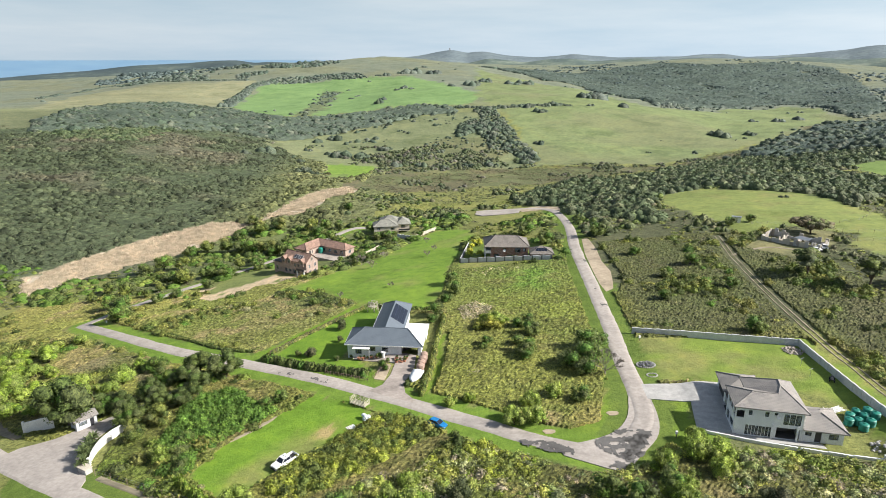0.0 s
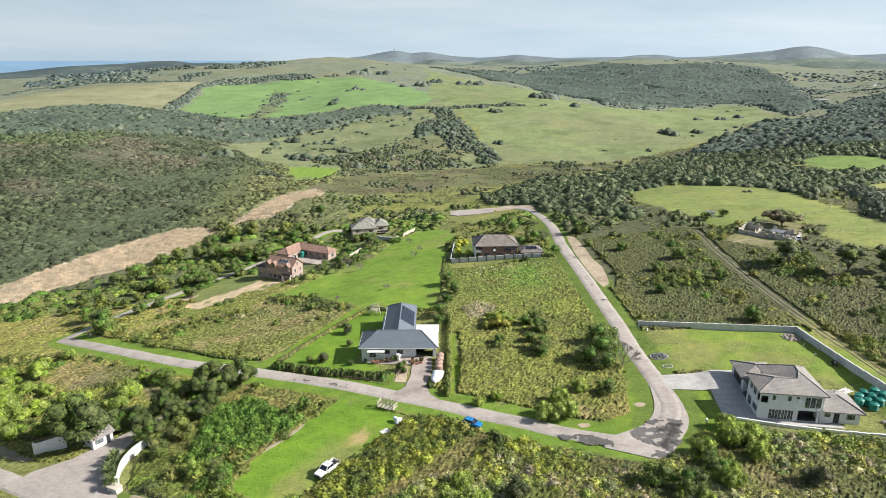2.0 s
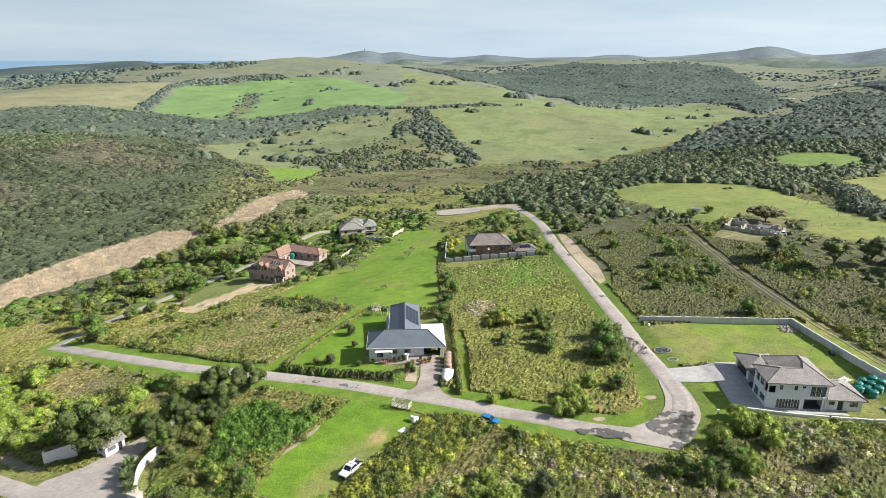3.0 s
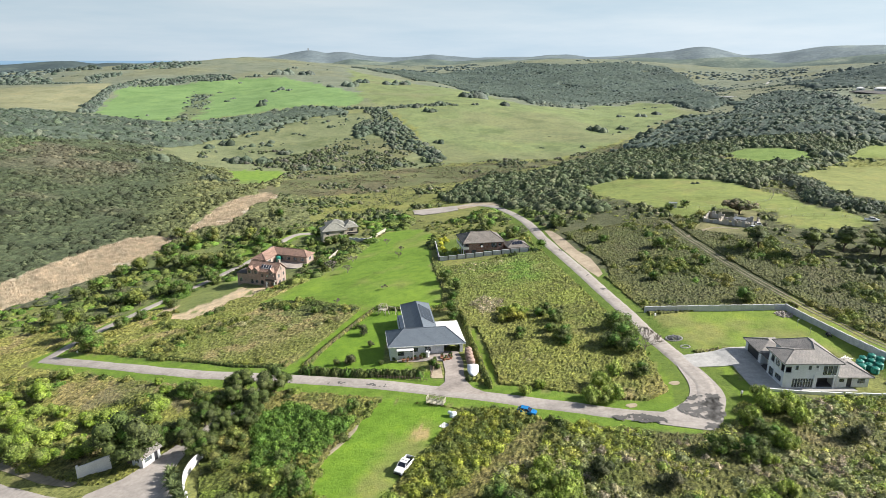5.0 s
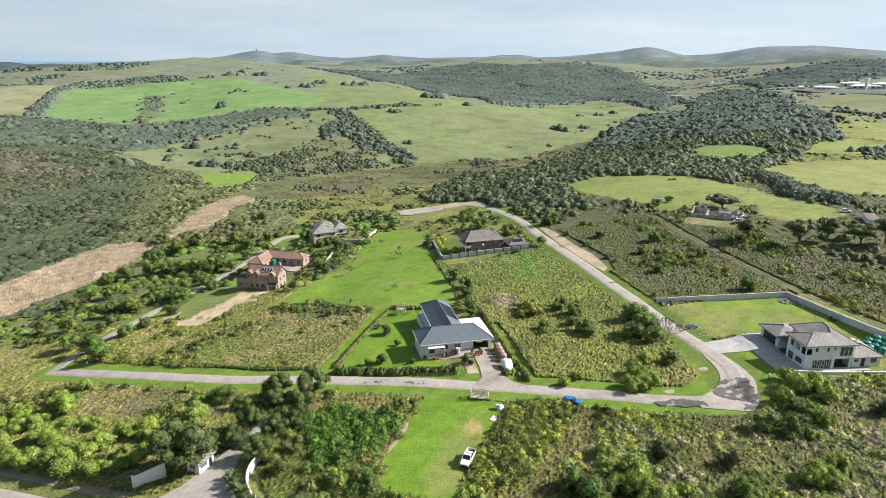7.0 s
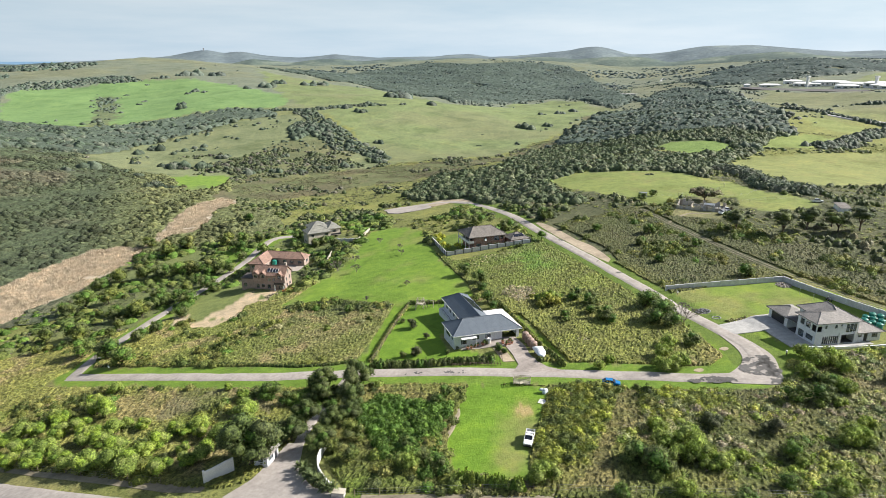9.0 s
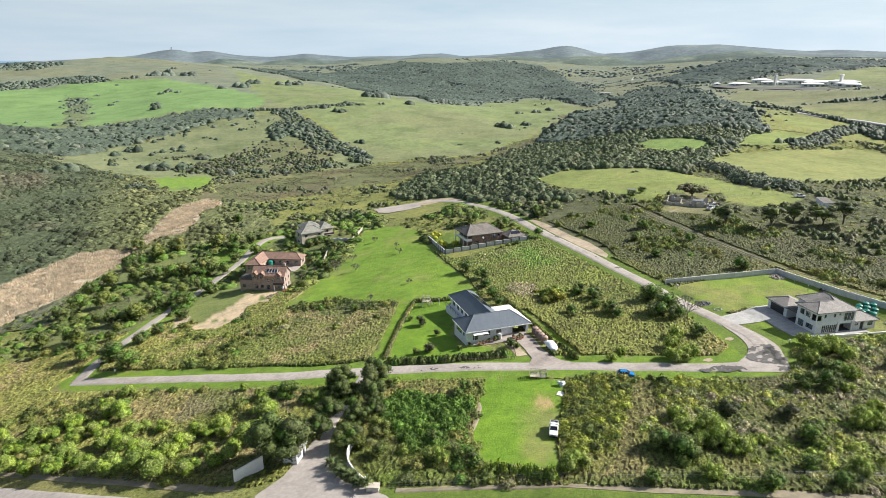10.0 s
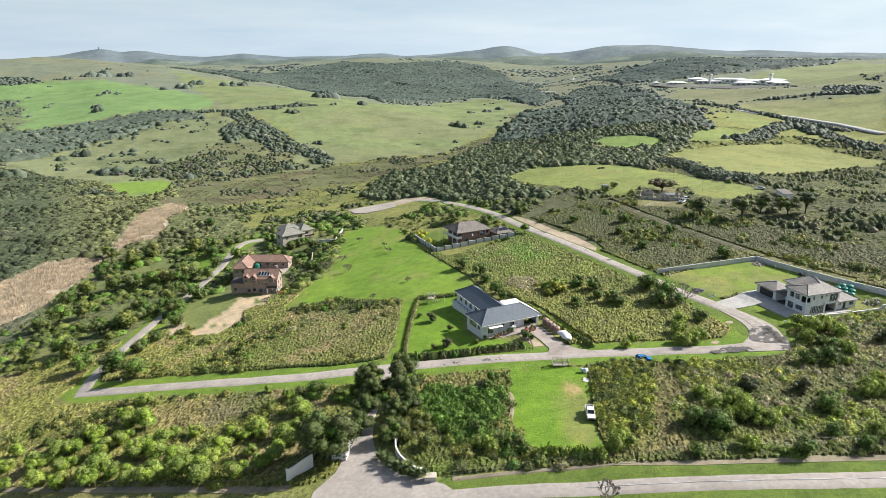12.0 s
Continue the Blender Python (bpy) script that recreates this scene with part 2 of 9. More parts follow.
# ---- the lie of the land: swells and hollows in bearing and log-distance ----
NEAR_SWELLS = [
    (-1.88, 3.17, -15.1), (2.85, 1.75, 9.9), (5.48, -1.53, 6.0), (-5.08, -0.08, -6.0), (3.14, 3.22, 23.0), (0.12, 1.86, 5.4),
    (-2.84, 3.07, -18.8), (1.62, 0.47, 4.4), (1.57, 3.44, 5.7), (-1.94, 1.47, -3.4), (2.36, 3.04, -27.6), (0.11, 3.22, -3.3),
    (1.04, 2.92, -4.9), (-0.26, 0.98, -7.2), (-1.02, 4.0, -15.9), (1.69, 4.04, 25.2), (0.83, 3.83, 2.0), (0.42, 0.72, 9.0),
    (0.77, 1.48, -12.4), (1.49, 1.73, -5.7), (1.57, 1.97, 7.7), (1.46, 2.22, 15.9), (0.57, 3.46, -5.9), (1.97, 1.93, -9.1),
    (0.44, 1.99, -1.5), (0.9, 4.07, 1.1), (1.92, 2.36, 0.3),
]
FAR_SWELLS = [
    (-0.02, 4.66, -19.2), (2.81, 5.62, 39.8), (-1.43, 5.58, 49.1), (3.0, 9.49, 56.4), (1.24, 6.78, -25.0), (2.29, 5.06, -8.6),
    (1.11, 5.5, -22.9), (0.29, 8.48, 13.4), (0.24, 6.17, 43.2), (0.76, 6.68, 21.4), (-1.53, 6.99, 5.6), (2.15, 6.57, 28.1),
    (-0.41, 9.55, 33.2), (-1.16, 8.64, -24.1), (-0.83, 6.33, -29.3), (-1.13, 6.06, 0.9), (1.76, 5.23, -6.8), (2.14, 8.55, -36.3),
    (1.67, 9.38, 16.5), (0.43, 7.35, 8.2), (-0.09, 5.28, -14.1), (-0.74, 7.78, -11.1), (0.23, 7.1, 18.6), (0.11, 5.56, 2.5),
    (2.55, 4.98, -17.0), (2.77, 7.88, 15.7), (-0.83, 5.76, -14.9), (1.54, 7.01, -36.0), (-0.85, 9.44, 21.3), (-0.85, 4.43, 6.3),
    (-1.54, 9.31, -23.5), (-0.45, 6.36, -17.4), (0.62, 7.83, -9.8), (-0.3, 7.8, 2.6), (1.14, 9.37, 4.4), (0.58, 9.36, 8.1),
    (-1.19, 9.43, 3.2),
]

# bearing, log of the distance, height: hills and hollows beyond the plots
MID_SWELLS = [
    (-0.2, 2.85, 21.4), (0.9, 2.85, 8.5), (1.01, 1.83, -24), (0.35, 2.85, -14.6), (0.46, 2, -14.1), (1.23, 2.68, 15.5), (0.02, 2.85, 12.6),
    (-0.09, 2.34, 5.1), (0.13, 3.19, -25.5), (-0.2, 3.19, 20.5), (0.9, 2.17, -16.1), (1.01, 1.32, -8.6), (-0.64, 1.83, -7.7), (0.57, 3.02, -35.7),
    (0.46, 3.19, 48.1), (0.68, 2.68, 6.1), (0.9, 3.19, 25.4), (-0.42, 2.51, 4.8), (-0.64, 3.02, -6.3), (0.57, 2.34, -13.1), (-0.09, 1.49, 10.3),
    (1.23, 2.51, 12.3), (0.24, 2.51, 0.9), (0.68, 2, 8.4), (0.02, 1.83, 0.6), (1.23, 1.83, 14.2), (1.23, 3.02, 19.5), (0.46, 1.66, 6.7),
    (0.79, 1.66, -4.1), (-0.2, 2.51, -21), (-0.64, 2.51, 0.3), (-0.09, 2, -11.6),
]
HIGH_SWELLS = [
    (-0.31, 2, 4.9), (0.68, 3.19, -9.6), (0.79, 3.02, 27.4), (1.12, 2.51, 20.9), (1.12, 2.17, -11.8), (0.02, 3.02, 25.1), (-0.31, 2.68, 19.5),
    (1.23, 1.32, -9.1), (-0.75, 1.66, 4.9), (1.23, 2.85, 21.6), (-0.2, 1.32, -7.2), (-0.42, 1.49, 6.2), (0.35, 1.49, -3.1), (-0.53, 2.85, -7.5),
    (0.35, 3.02, -18.7), (0.79, 2.34, 7.9), (0.35, 2.34, 5.5), (0.24, 2, -2.2), (-0.53, 1.83, -11.3), (-0.75, 2.17, -5.6), (-0.42, 2.17, 4),
    (-0.31, 3.19, 3.4), (1.01, 3.19, -14.1), (1.23, 2.34, 9.3), (-0.53, 1.32, -2.4), (-0.2, 1.15, 1.9), (0.68, 2.85, 27.8), (0.68, 3.02, -32.6),
    (1.23, 3.19, 7.1), (0.02, 3.19, -11.4), (1.23, 2, 7.7), (0.46, 2.68, -3.5),
]


# corner, turn, width, depth, height, soft edge
PADS = [(51.5, 99.6, -12.6, 26, 23, 2.95, 5.0), (-69.3, 249.3, -30.0, 16, 10, -17.75, 5.0), (-14.5, 134.0, -4.3, 12, 11, -2.95, 4.0)]


def land(x, y):
    """Height of the ground at x, y (numbers or arrays)."""
    x, y = np.asarray(x, float), np.asarray(y, float)
    dx, dy = x + 55.0, y + 40.0
    u = np.arctan2(dx, dy) / 0.35
    v = np.log(np.maximum(np.hypot(dx, dy), 30) / 100) / 0.35
    z = np.zeros_like(u)
    for u0, v0, h in NEAR_SWELLS + FAR_SWELLS:
        z = z + h * np.exp(-0.5 * ((u - u0) ** 2 + (v - v0) ** 2))
    # the spurs, valleys and hills beyond the plots
    far = np.clip((np.hypot(dx, dy) - 300) / 100, 0, 1)
    far = far * far * (3 - 2 * far)
    for u0, v0, h in MID_SWELLS + HIGH_SWELLS:
        z = z + far * h * np.exp(-0.5 * (((u * 0.35 - u0) / 0.13) ** 2 + ((v * 0.35 - v0) / 0.20) ** 2))
    # the land falls away towards the coast
    z = z - 0.12 * np.maximum(np.hypot(dx, dy) - 2750, 0)
    brow = np.interp(np.degrees(u * 0.35), (-36, -26, -20, -16, -11, -8, -5, -2, 2), (2440, 2280, 2080, 1850, 1780, 1780, 1930, 2300, 2750))
    z = z - 0.06 * np.maximum(np.hypot(dx, dy) - brow, 0)
    # levelled building platforms
    for cx, cy, turn, w, d, zp, soft in PADS:
        c, s = math.cos(radians(turn)), math.sin(radians(turn))
        a, b = (x - cx) * c + (y - cy) * s, -(x - cx) * s + (y - cy) * c
        out = np.hypot(np.maximum(np.maximum(-a, a - w), 0), np.maximum(np.maximum(-b, b - d), 0))
        k = np.clip(1 - out / soft, 0, 1)
        k = k * k * (3 - 2 * k)
        z = z * (1 - k) + zp * k
    return z


def gz(x, y):
    return float(land(x, y))


# outlines in plan, metres
LAWN_BIG = [(-61.6, 216.5), (-46.6, 234.2), (-35.1, 247.1), (-25.0, 263.3), (-15.2, 283.5), (-3.2, 305.8), (10.9, 302.8), (15.9, 286.0), (11.7, 262.0), (6.6, 243.6), (2.3, 218.2), (0.2, 193.5), (-3.8, 177.3), (-15.3, 177.5), (-27.5, 188.7), (-43.6, 208.1)]
LAWN_PATH = [(-53.8, 148.8), (-43.3, 162.4), (-27.2, 189.8), (-22.8, 187.4), (-36.6, 166.9), (-49.5, 146.8)]
LAWN_HOUSE = [(-46.9, 149.3), (-24.1, 186.5), (-13.0, 179.4), (-24.0, 155.5), (-24.6, 146.0), (-14.4, 135.9), (-17.4, 132.0), (-29.9, 137.8), (-45.5, 147.3)]
LAWN_CAR = [(-28.7, 125.9), (-22.1, 121.3), (-13.6, 115.0), (-20.5, 105.5), (-28.7, 96.0), (-32.9, 89.5), (-35.0, 85.2), (-45.3, 93.9), (-45.6, 95.7), (-44.3, 101.8), (-40.6, 109.2)]
LAWN_WALL = [(47.6, 147.2), (91.8, 142.6), (91.7, 93.9), (81.2, 89.0), (81.7, 114.9), (64.4, 120.6), (43.0, 124.5)]
LAWN_FRONT = [(44.0, 120.5), (46.0, 117.0), (52.0, 115.0), (49.2, 103.2), (56.0, 101.0), (50.0, 96.5), (41.5, 96.5), (43.0, 106.0)]
YARD_BROWN = [(11.7, 258.5), (9.3, 243.5), (6.9, 228.0), (40.2, 218.6), (45.0, 226.0), (42.0, 244.0), (24.0, 258.0)]
LAWN_DRIVE = [(38.6, 111.7), (50.2, 112.8), (45.0, 98.9), (39.5, 96.4), (36.9, 101.1)]
PADDOCK = [(121, 339), (146, 351), (167, 335), (188, 315), (188, 281), (187, 258), (183, 236), (187, 218), (182, 202), (164, 196), (150, 200), (146, 214), (157, 227), (138, 242), (121, 233), (111, 233), (118, 251), (112, 271), (111, 305)]
FIELD_E = [(266, 341), (324, 362), (387, 365), (456, 356), (464, 334), (444, 289), (437, 266), (414, 255), (364, 263), (293, 247), (239, 244), (230, 268), (246, 308)]
FIELD_E2 = [(355, 391), (405, 423), (462, 434), (477, 413), (450, 391), (399, 380)]
FIELD_E3 = [(570, 539), (566, 497), (564, 445), (562, 398), (541, 352), (510, 302), (488, 292), (513, 326), (530, 373), (527, 414), (511, 442), (536, 490)]
FIELD_E4 = [(299, 451), (326, 460), (342, 443), (352, 424), (330, 387), (304, 386), (281, 396), (283, 425)]
MEADOW = [(93, 1637), (162, 1536), (220, 1410), (284, 1355), (285, 1012), (308, 940), (420, 992), (537, 1114), (626, 1142), (626, 1060), (595, 967), (588, 904), (554, 842), (509, 860), (409, 755), (334, 670), (265, 607), (192, 557), (139, 554), (89, 554), (88, 577), (92, 627), (86, 672), (86, 761), (78, 833), (68, 871), (49, 977)]
SLOPE = [(-195, 635), (-176, 663), (-141, 709), (-103, 745), (-60, 772), (-40, 802), (15, 838), (60, 819), (74, 731), (86, 660), (90, 602), (77, 557), (50, 542), (1, 549), (-47, 558), (-82, 502), (-92, 493), (-108, 565), (-142, 590), (-168, 613)]
SLOPE_GREEN = [(-106, 553), (-94, 562), (-75, 561), (-51, 554), (-64, 519), (-80, 500), (-90, 489)]
GREEN = [(-315, 949), (-345, 1093), (-356, 1221), (-353, 1325), (-344, 1360), (-289, 1350), (-209, 1364), (-135, 1389), (-58, 1359), (3, 1236), (39, 1107), (55, 992), (29, 886), (-29, 897), (-74, 885), (-109, 865), (-147, 835), (-201, 817), (-236, 837), (-277, 883)]
PALE = [(-505, 791), (-553, 869), (-656, 1125), (-709, 1338), (-630, 1364), (-504, 1338), (-421, 1364), (-391, 1373), (-377, 1266), (-381, 1189), (-372, 1099), (-330, 939), (-370, 966), (-412, 988), (-449, 924), (-464, 849), (-475, 795)]
BELT = [(-408, 634), (-408, 679), (-428, 782), (-424, 872), (-396, 948), (-354, 921), (-305, 866), (-295, 878), (-268, 844), (-230, 811), (-197, 793), (-151, 816), (-107, 843), (-73, 867), (-30, 879), (7, 869), (16, 848), (15, 832), (-25, 814), (-46, 786), (-91, 750), (-113, 724), (-140, 703), (-162, 670), (-178, 649), (-198, 651), (-222, 654), (-240, 635), (-257, 606), (-264, 545), (-300, 543), (-329, 547), (-374, 576)]
FOREST = [(99, 1801), (773, 2342), (873, 2144), (1102, 2158), (1272, 2129), (1186, 1850), (1100, 1656), (700, 994), (598, 917), (619, 1005), (660, 1114), (680, 1233), (593, 1220), (455, 1066), (325, 985), (326, 1134), (327, 1528), (244, 1534), (183, 1681)]
RIDGE = [(1024, 1236), (1305, 1420), (1553, 1543), (1719, 1570), (1641, 1311), (1747, 1178), (1884, 1123), (1652, 993), (1458, 995), (1232, 989), (1066, 978), (979, 1011), (924, 1040)]
WOOD_FAR = [(103, 469), (113, 446), (154, 463), (219, 541), (272, 579), (345, 664), (424, 748), (510, 819), (556, 790), (669, 918), (732, 1071), (719, 984), (861, 1070), (852, 936), (772, 806), (642, 676), (592, 592), (567, 537), (513, 504), (437, 422), (368, 398), (325, 375), (308, 397), (327, 436), (294, 445), (260, 430), (213, 417), (150, 351), (142, 366), (145, 406), (123, 412)]
HILL = [(-380, 587), (-336, 557), (-305, 553), (-268, 554), (-225, 666), (-201, 663), (-180, 654), (-142, 592), (-107, 561), (-92, 493), (-76, 454), (-86, 426), (-105, 379), (-118, 360), (-137, 341), (-161, 333), (-172, 296), (-235, 342)]
WOOD_E = [(44, 399), (72, 442), (98, 469), (114, 450), (131, 425), (150, 414), (148, 375), (151, 355), (122, 338), (108, 324), (98, 289), (100, 264), (88, 261), (80, 279), (70, 280), (60, 331)]
GULLY = [(40, 836), (65, 849), (71, 787), (79, 722), (81, 650), (88, 611), (90, 573), (79, 557), (71, 567), (70, 599), (60, 621), (49, 625), (38, 708), (18, 675), (14, 694), (25, 760), (43, 772), (46, 807)]
REEDS = [(-180.1, 248.5), (-196.5, 275.4), (-188.4, 286.5), (-180.0, 306.3), (-169.4, 326.1), (-162.3, 337.5), (-152.0, 349.8), (-141.1, 362.6), (-127.1, 363.7), (-114.4, 356.2), (-107.7, 374.5), (-102.1, 395.7), (-95.4, 415.3), (-83.0, 441.0), (-68.5, 453.8), (-60.7, 441.8), (-62.5, 425.5), (-74.6, 410.7), (-80.3, 386.7), (-87.3, 368.9), (-101.0, 368.6), (-111.6, 356.7), (-115.8, 348.3), (-121.1, 335.9), (-127.1, 328.6), (-133.8, 318.5), (-142.0, 302.9), (-152.9, 291.1), (-160.1, 278.7), (-169.2, 268.0), (-176.2, 258.6)]
LAWN_BEND = [(36.9, 126.5), (39.5, 114.1), (35.0, 104.9), (27.0, 99.2), (8.4, 109.1), (13.4, 109.8), (24.2, 104.8), (31.5, 107.3), (34.0, 116.4)]
DRIVE_A = [(-11.1, 145.9), (-6.6, 144.1), (-6.8, 138.1), (-8.5, 131.0), (-8.7, 127.2), (-8.2, 124.0), (-6.2, 120.4), (-6.2, 118.5), (-17.0, 126.0), (-15.9, 126.8), (-13.8, 128.8), (-12.3, 134.5), (-11.7, 140.0)]
STRIP = [(0.6, 158.8), (1.9, 156.8), (0.8, 142.4), (-2.4, 121.2), (-4.0, 121.7), (-1.6, 139.5), (-0.8, 150.8)]
BEND = [(41.2, 121.5), (39.4, 116.3), (38.0, 111.3), (36.1, 107.0), (33.2, 103.3), (29.5, 101.1), (25.0, 99.6), (21.1, 99.6)]
BEND_OUT = [(44.7, 121.5), (43.9, 115.6), (43.2, 109.5), (41.9, 104.1), (40.0, 100.1), (37.2, 96.7), (31.3, 89.6)]
DRIVE_B = [(43.6, 122.0), (51.7, 121.6), (60.5, 120.4), (59.2, 111.0), (55.0, 100.6), (48.6, 103.0), (51.4, 113.4), (42.2, 115.8)]
FORECOURT = [(-89.0, 104.0), (-86.0, 109.1), (-80.5, 112.2), (-75.8, 117.4), (-72.4, 121.5), (-69.4, 119.6), (-70.9, 114.3), (-71.6, 108.4), (-70.4, 103.7), (-67.5, 100.2), (-65.0, 96.0), (-64.0, 90.0), (-76.0, 96.0)]
DRY_GRASS = [(-26.2, 110.8), (-22.1, 112.7), (-19.2, 108.1), (-29.1, 96.3), (-35.3, 87.0), (-40.0, 90.9), (-35.3, 99.0)]
SAND_SPOT = [(-25.2, 110.0), (-22.7, 111.0), (-21.5, 108.4), (-23.7, 105.9), (-25.2, 107.1)]
MARSH = [(-47, 549), (-20, 526), (19, 534), (50, 542), (82, 547), (128, 540), (182, 535), (236, 574), (269, 602), (323, 651), (395, 721), (492, 833), (528, 855), (425, 726), (348, 642), (285, 583), (246, 558), (207, 528), (138, 494), (111, 474), (82, 470), (35, 466), (-10, 446), (-34, 439), (-53, 442), (-76, 452), (-73, 488), (-56, 519)]
DIRT_YARD = [(-91.0, 217.1), (-93.2, 225.9), (-89.3, 224.8), (-84.5, 229.9), (-76.9, 234.6), (-72.2, 246.2), (-65.6, 243.9), (-58.7, 245.2), (-61.9, 233.1), (-65.4, 227.3), (-69.4, 229.9), (-72.9, 227.1), (-76.1, 215.9), (-84.8, 211.8)]
LAWN_YARD = [(-92.9, 229.5), (-93.6, 250.6), (-88.1, 259.3), (-77.7, 264.6), (-67.6, 248.4), (-72.2, 246.2), (-76.9, 234.6), (-84.5, 229.9), (-89.3, 224.8)]
DIRT_PATH = [(-98.7, 228.9), (-97.0, 237.4), (-91.9, 238.3), (-92.8, 229.5), (-97.7, 224.4)]
LAWN_LANE = [(-76.6, 324.0), (-71.7, 327.4), (-67.3, 315.1), (-71.7, 304.1), (-76.5, 308.9)]
STRAW = [(-2.8, 103.0), (0.2, 98.6), (-4.5, 91.2), (-11.5, 90.1), (-17.7, 86.0), (-22.9, 76.2), (-24.6, 72.5), (-32.6, 79.8), (-25.8, 82.0), (-11.8, 94.6)]
STRAW_WEST = [(-108.4, 171.1), (-100.6, 167.9), (-94.4, 162.8), (-92.9, 155.6), (-99.1, 151.0), (-106.4, 153.2), (-108.8, 159.7)]
GREY_HEATH = [(-93.8, 162.2), (-83.4, 154.5), (-74.9, 140.2), (-77.0, 133.8), (-84.9, 143.4), (-91.9, 147.7), (-97.7, 151.5)]
APRON = [(-100.2, 113.1), (-84.9, 111.9), (-76.9, 112.5), (-71.7, 117.2), (-67.4, 116.0), (-66.2, 108.0), (-64.7, 97.0), (-56.9, 88.4), (-83.7, 91.4)]
TRACK_SIDE = [(57.2, 244.9), (61.3, 241.0), (59.5, 194.1), (55.1, 180.8), (50.7, 180.4)]
RUIN_YARD = [(127.8, 236.6), (150.5, 234.7), (143.0, 215.8), (122.5, 198.5), (109.3, 215.1)]
ROAD_MAIN = [(-125.5, 199.4), (-103.3, 180.2), (-77.4, 160.3), (-51.3, 145.8), (-38.0, 138.9), (-25.3, 131.3), (-13.2, 123.2), (-1.5, 115.0), (10.0, 106.9), (19.0, 100.6), (29.0, 95.8)]
ROAD_UP = [(33.6, 96.2), (37.4, 102.8), (40.5, 109.0), (42.0, 118.6), (43.0, 131.0), (45.4, 154.3), (48.2, 190.1), (51.4, 230.1), (56.6, 268.0), (59.6, 306.3), (60.6, 328.0), (57.5, 345.0), (46.2, 356.0), (32.0, 360.0), (20.0, 361.0)]
ROAD_DRIVE = [(-125.0, 198.4), (-121.2, 210.3), (-114.2, 224.2), (-107.3, 236.3), (-98.8, 251.0), (-86.6, 270.5), (-67.5, 301.5), (-57.5, 321.5), (-48.5, 332.5), (-36.4, 329.7)]
ROAD_LOW = [(-150.0, 158.0), (-125.0, 134.0), (-104.0, 116.5), (-87.2, 105.0), (-74.6, 97.0), (-65.7, 92.1), (-57.2, 86.8), (-49.1, 81.1), (-33.5, 70.1), (-18.1, 59.7), (-2.0, 50.1), (20.0, 38.0), (45.0, 25.0)]
TRACK = [(106.1, 231.7), (100.9, 204.4), (97.5, 177.4), (95.1, 151.0), (93.5, 129.3), (92.0, 109.0)]
DRIVE_GATE = [(-52.3, 147.1), (-59.2, 137.3), (-66.7, 127.0), (-71.8, 117.1), (-77.0, 107.0), (-83.0, 103.4)]
GREEN_GULLY = [(-199, 823), (-198, 901), (-201, 1027), (-230, 1193), (-225, 1238), (-198, 1220), (-183, 1122), (-170, 962), (-172, 856), (-176, 809)]
TOP_HEDGE = [(-367, 1339), (-344, 1383), (-290, 1430), (-219, 1476), (-193, 1463), (-160, 1375), (-207, 1352), (-250, 1367), (-307, 1339), (-348, 1326)]
COAST_WOOD = [(-930, 1710), (-1012, 1961), (-1064, 2252), (-917, 2219), (-826, 2226), (-733, 2145), (-561, 1843), (-484, 1667), (-543, 1683), (-604, 1717), (-512, 1421), (-514, 1366), (-600, 1434), (-660, 1433), (-769, 1530)]
COAST_WOOD_B = [(-428, 1358), (-469, 1465), (-459, 1506), (-412, 1523), (-400, 1487), (-428, 1442), (-416, 1368)]
CREST_WOOD = [(-458, 1644), (-454, 1730), (-400, 1685), (-362, 1608), (-389, 1577), (-434, 1598)]
CREST_WOOD_B = [(-354, 1593), (-313, 1681), (-287, 1746), (-258, 1700), (-288, 1616), (-321, 1573)]
CREST_WOOD_C = [(-449, 1676), (-394, 1639), (-358, 1788), (-337, 1755), (-292, 1643), (-342, 1618), (-381, 1572), (-431, 1594)]
SCRUB_SLOPE = [(-81, 606), (-34, 635), (11, 694), (40, 680), (64, 612), (49, 565), (23, 532), (-20, 530), (-56, 562)]
WOOD_E2 = [(254, 406), (269, 385), (301, 378), (326, 376), (254, 333), (178, 272), (175, 292), (172, 317), (150, 338), (167, 369), (218, 395)]
FIELD_N = [(637, 550), (724, 528), (754, 485), (772, 436), (566, 331), (586, 377), (614, 430), (638, 487)]
FIELD_M = [(906, 940), (858, 805), (847, 704), (860, 614), (862, 564), (805, 538), (770, 557), (703, 571), (653, 625), (716, 731), (832, 808)]
FIELD_H = [(1095, 871), (1270, 942), (1572, 1035), (1703, 1021), (1558, 827), (855, 479), (886, 562), (903, 624), (1009, 730)]
COPSE_N = [(858, 566), (867, 551), (827, 468), (770, 447), (787, 505)]
COPSE_N2 = [(979, 580), (942, 524), (890, 498), (922, 542)]
HEDGE_FIELD = [(-326, 959), (-352, 1074), (-371, 1205), (-372, 1283), (-365, 1345), (-356, 1380)]
HEDGE_PALE = [(-739, 1170), (-817, 1406), (-789, 1569), (-636, 1431), (-522, 1387), (-420, 1381)]
HEDGE_ROAD = [(612, 590), (621, 538), (598, 460), (578, 408), (566, 366)]
HEDGE_N = [(721, 567), (753, 546), (781, 524), (786, 489), (793, 458)]
HEDGE_S = [(226, 311), (240, 307), (212, 265), (196, 231), (207, 224)]
HEDGE_M = [(412, 383), (447, 385), (503, 410), (554, 419), (541, 386), (508, 333), (482, 295)]
HEDGE_SLOPE = [(19, 860), (36, 859), (64, 847), (114, 865), (155, 888), (172, 873)]
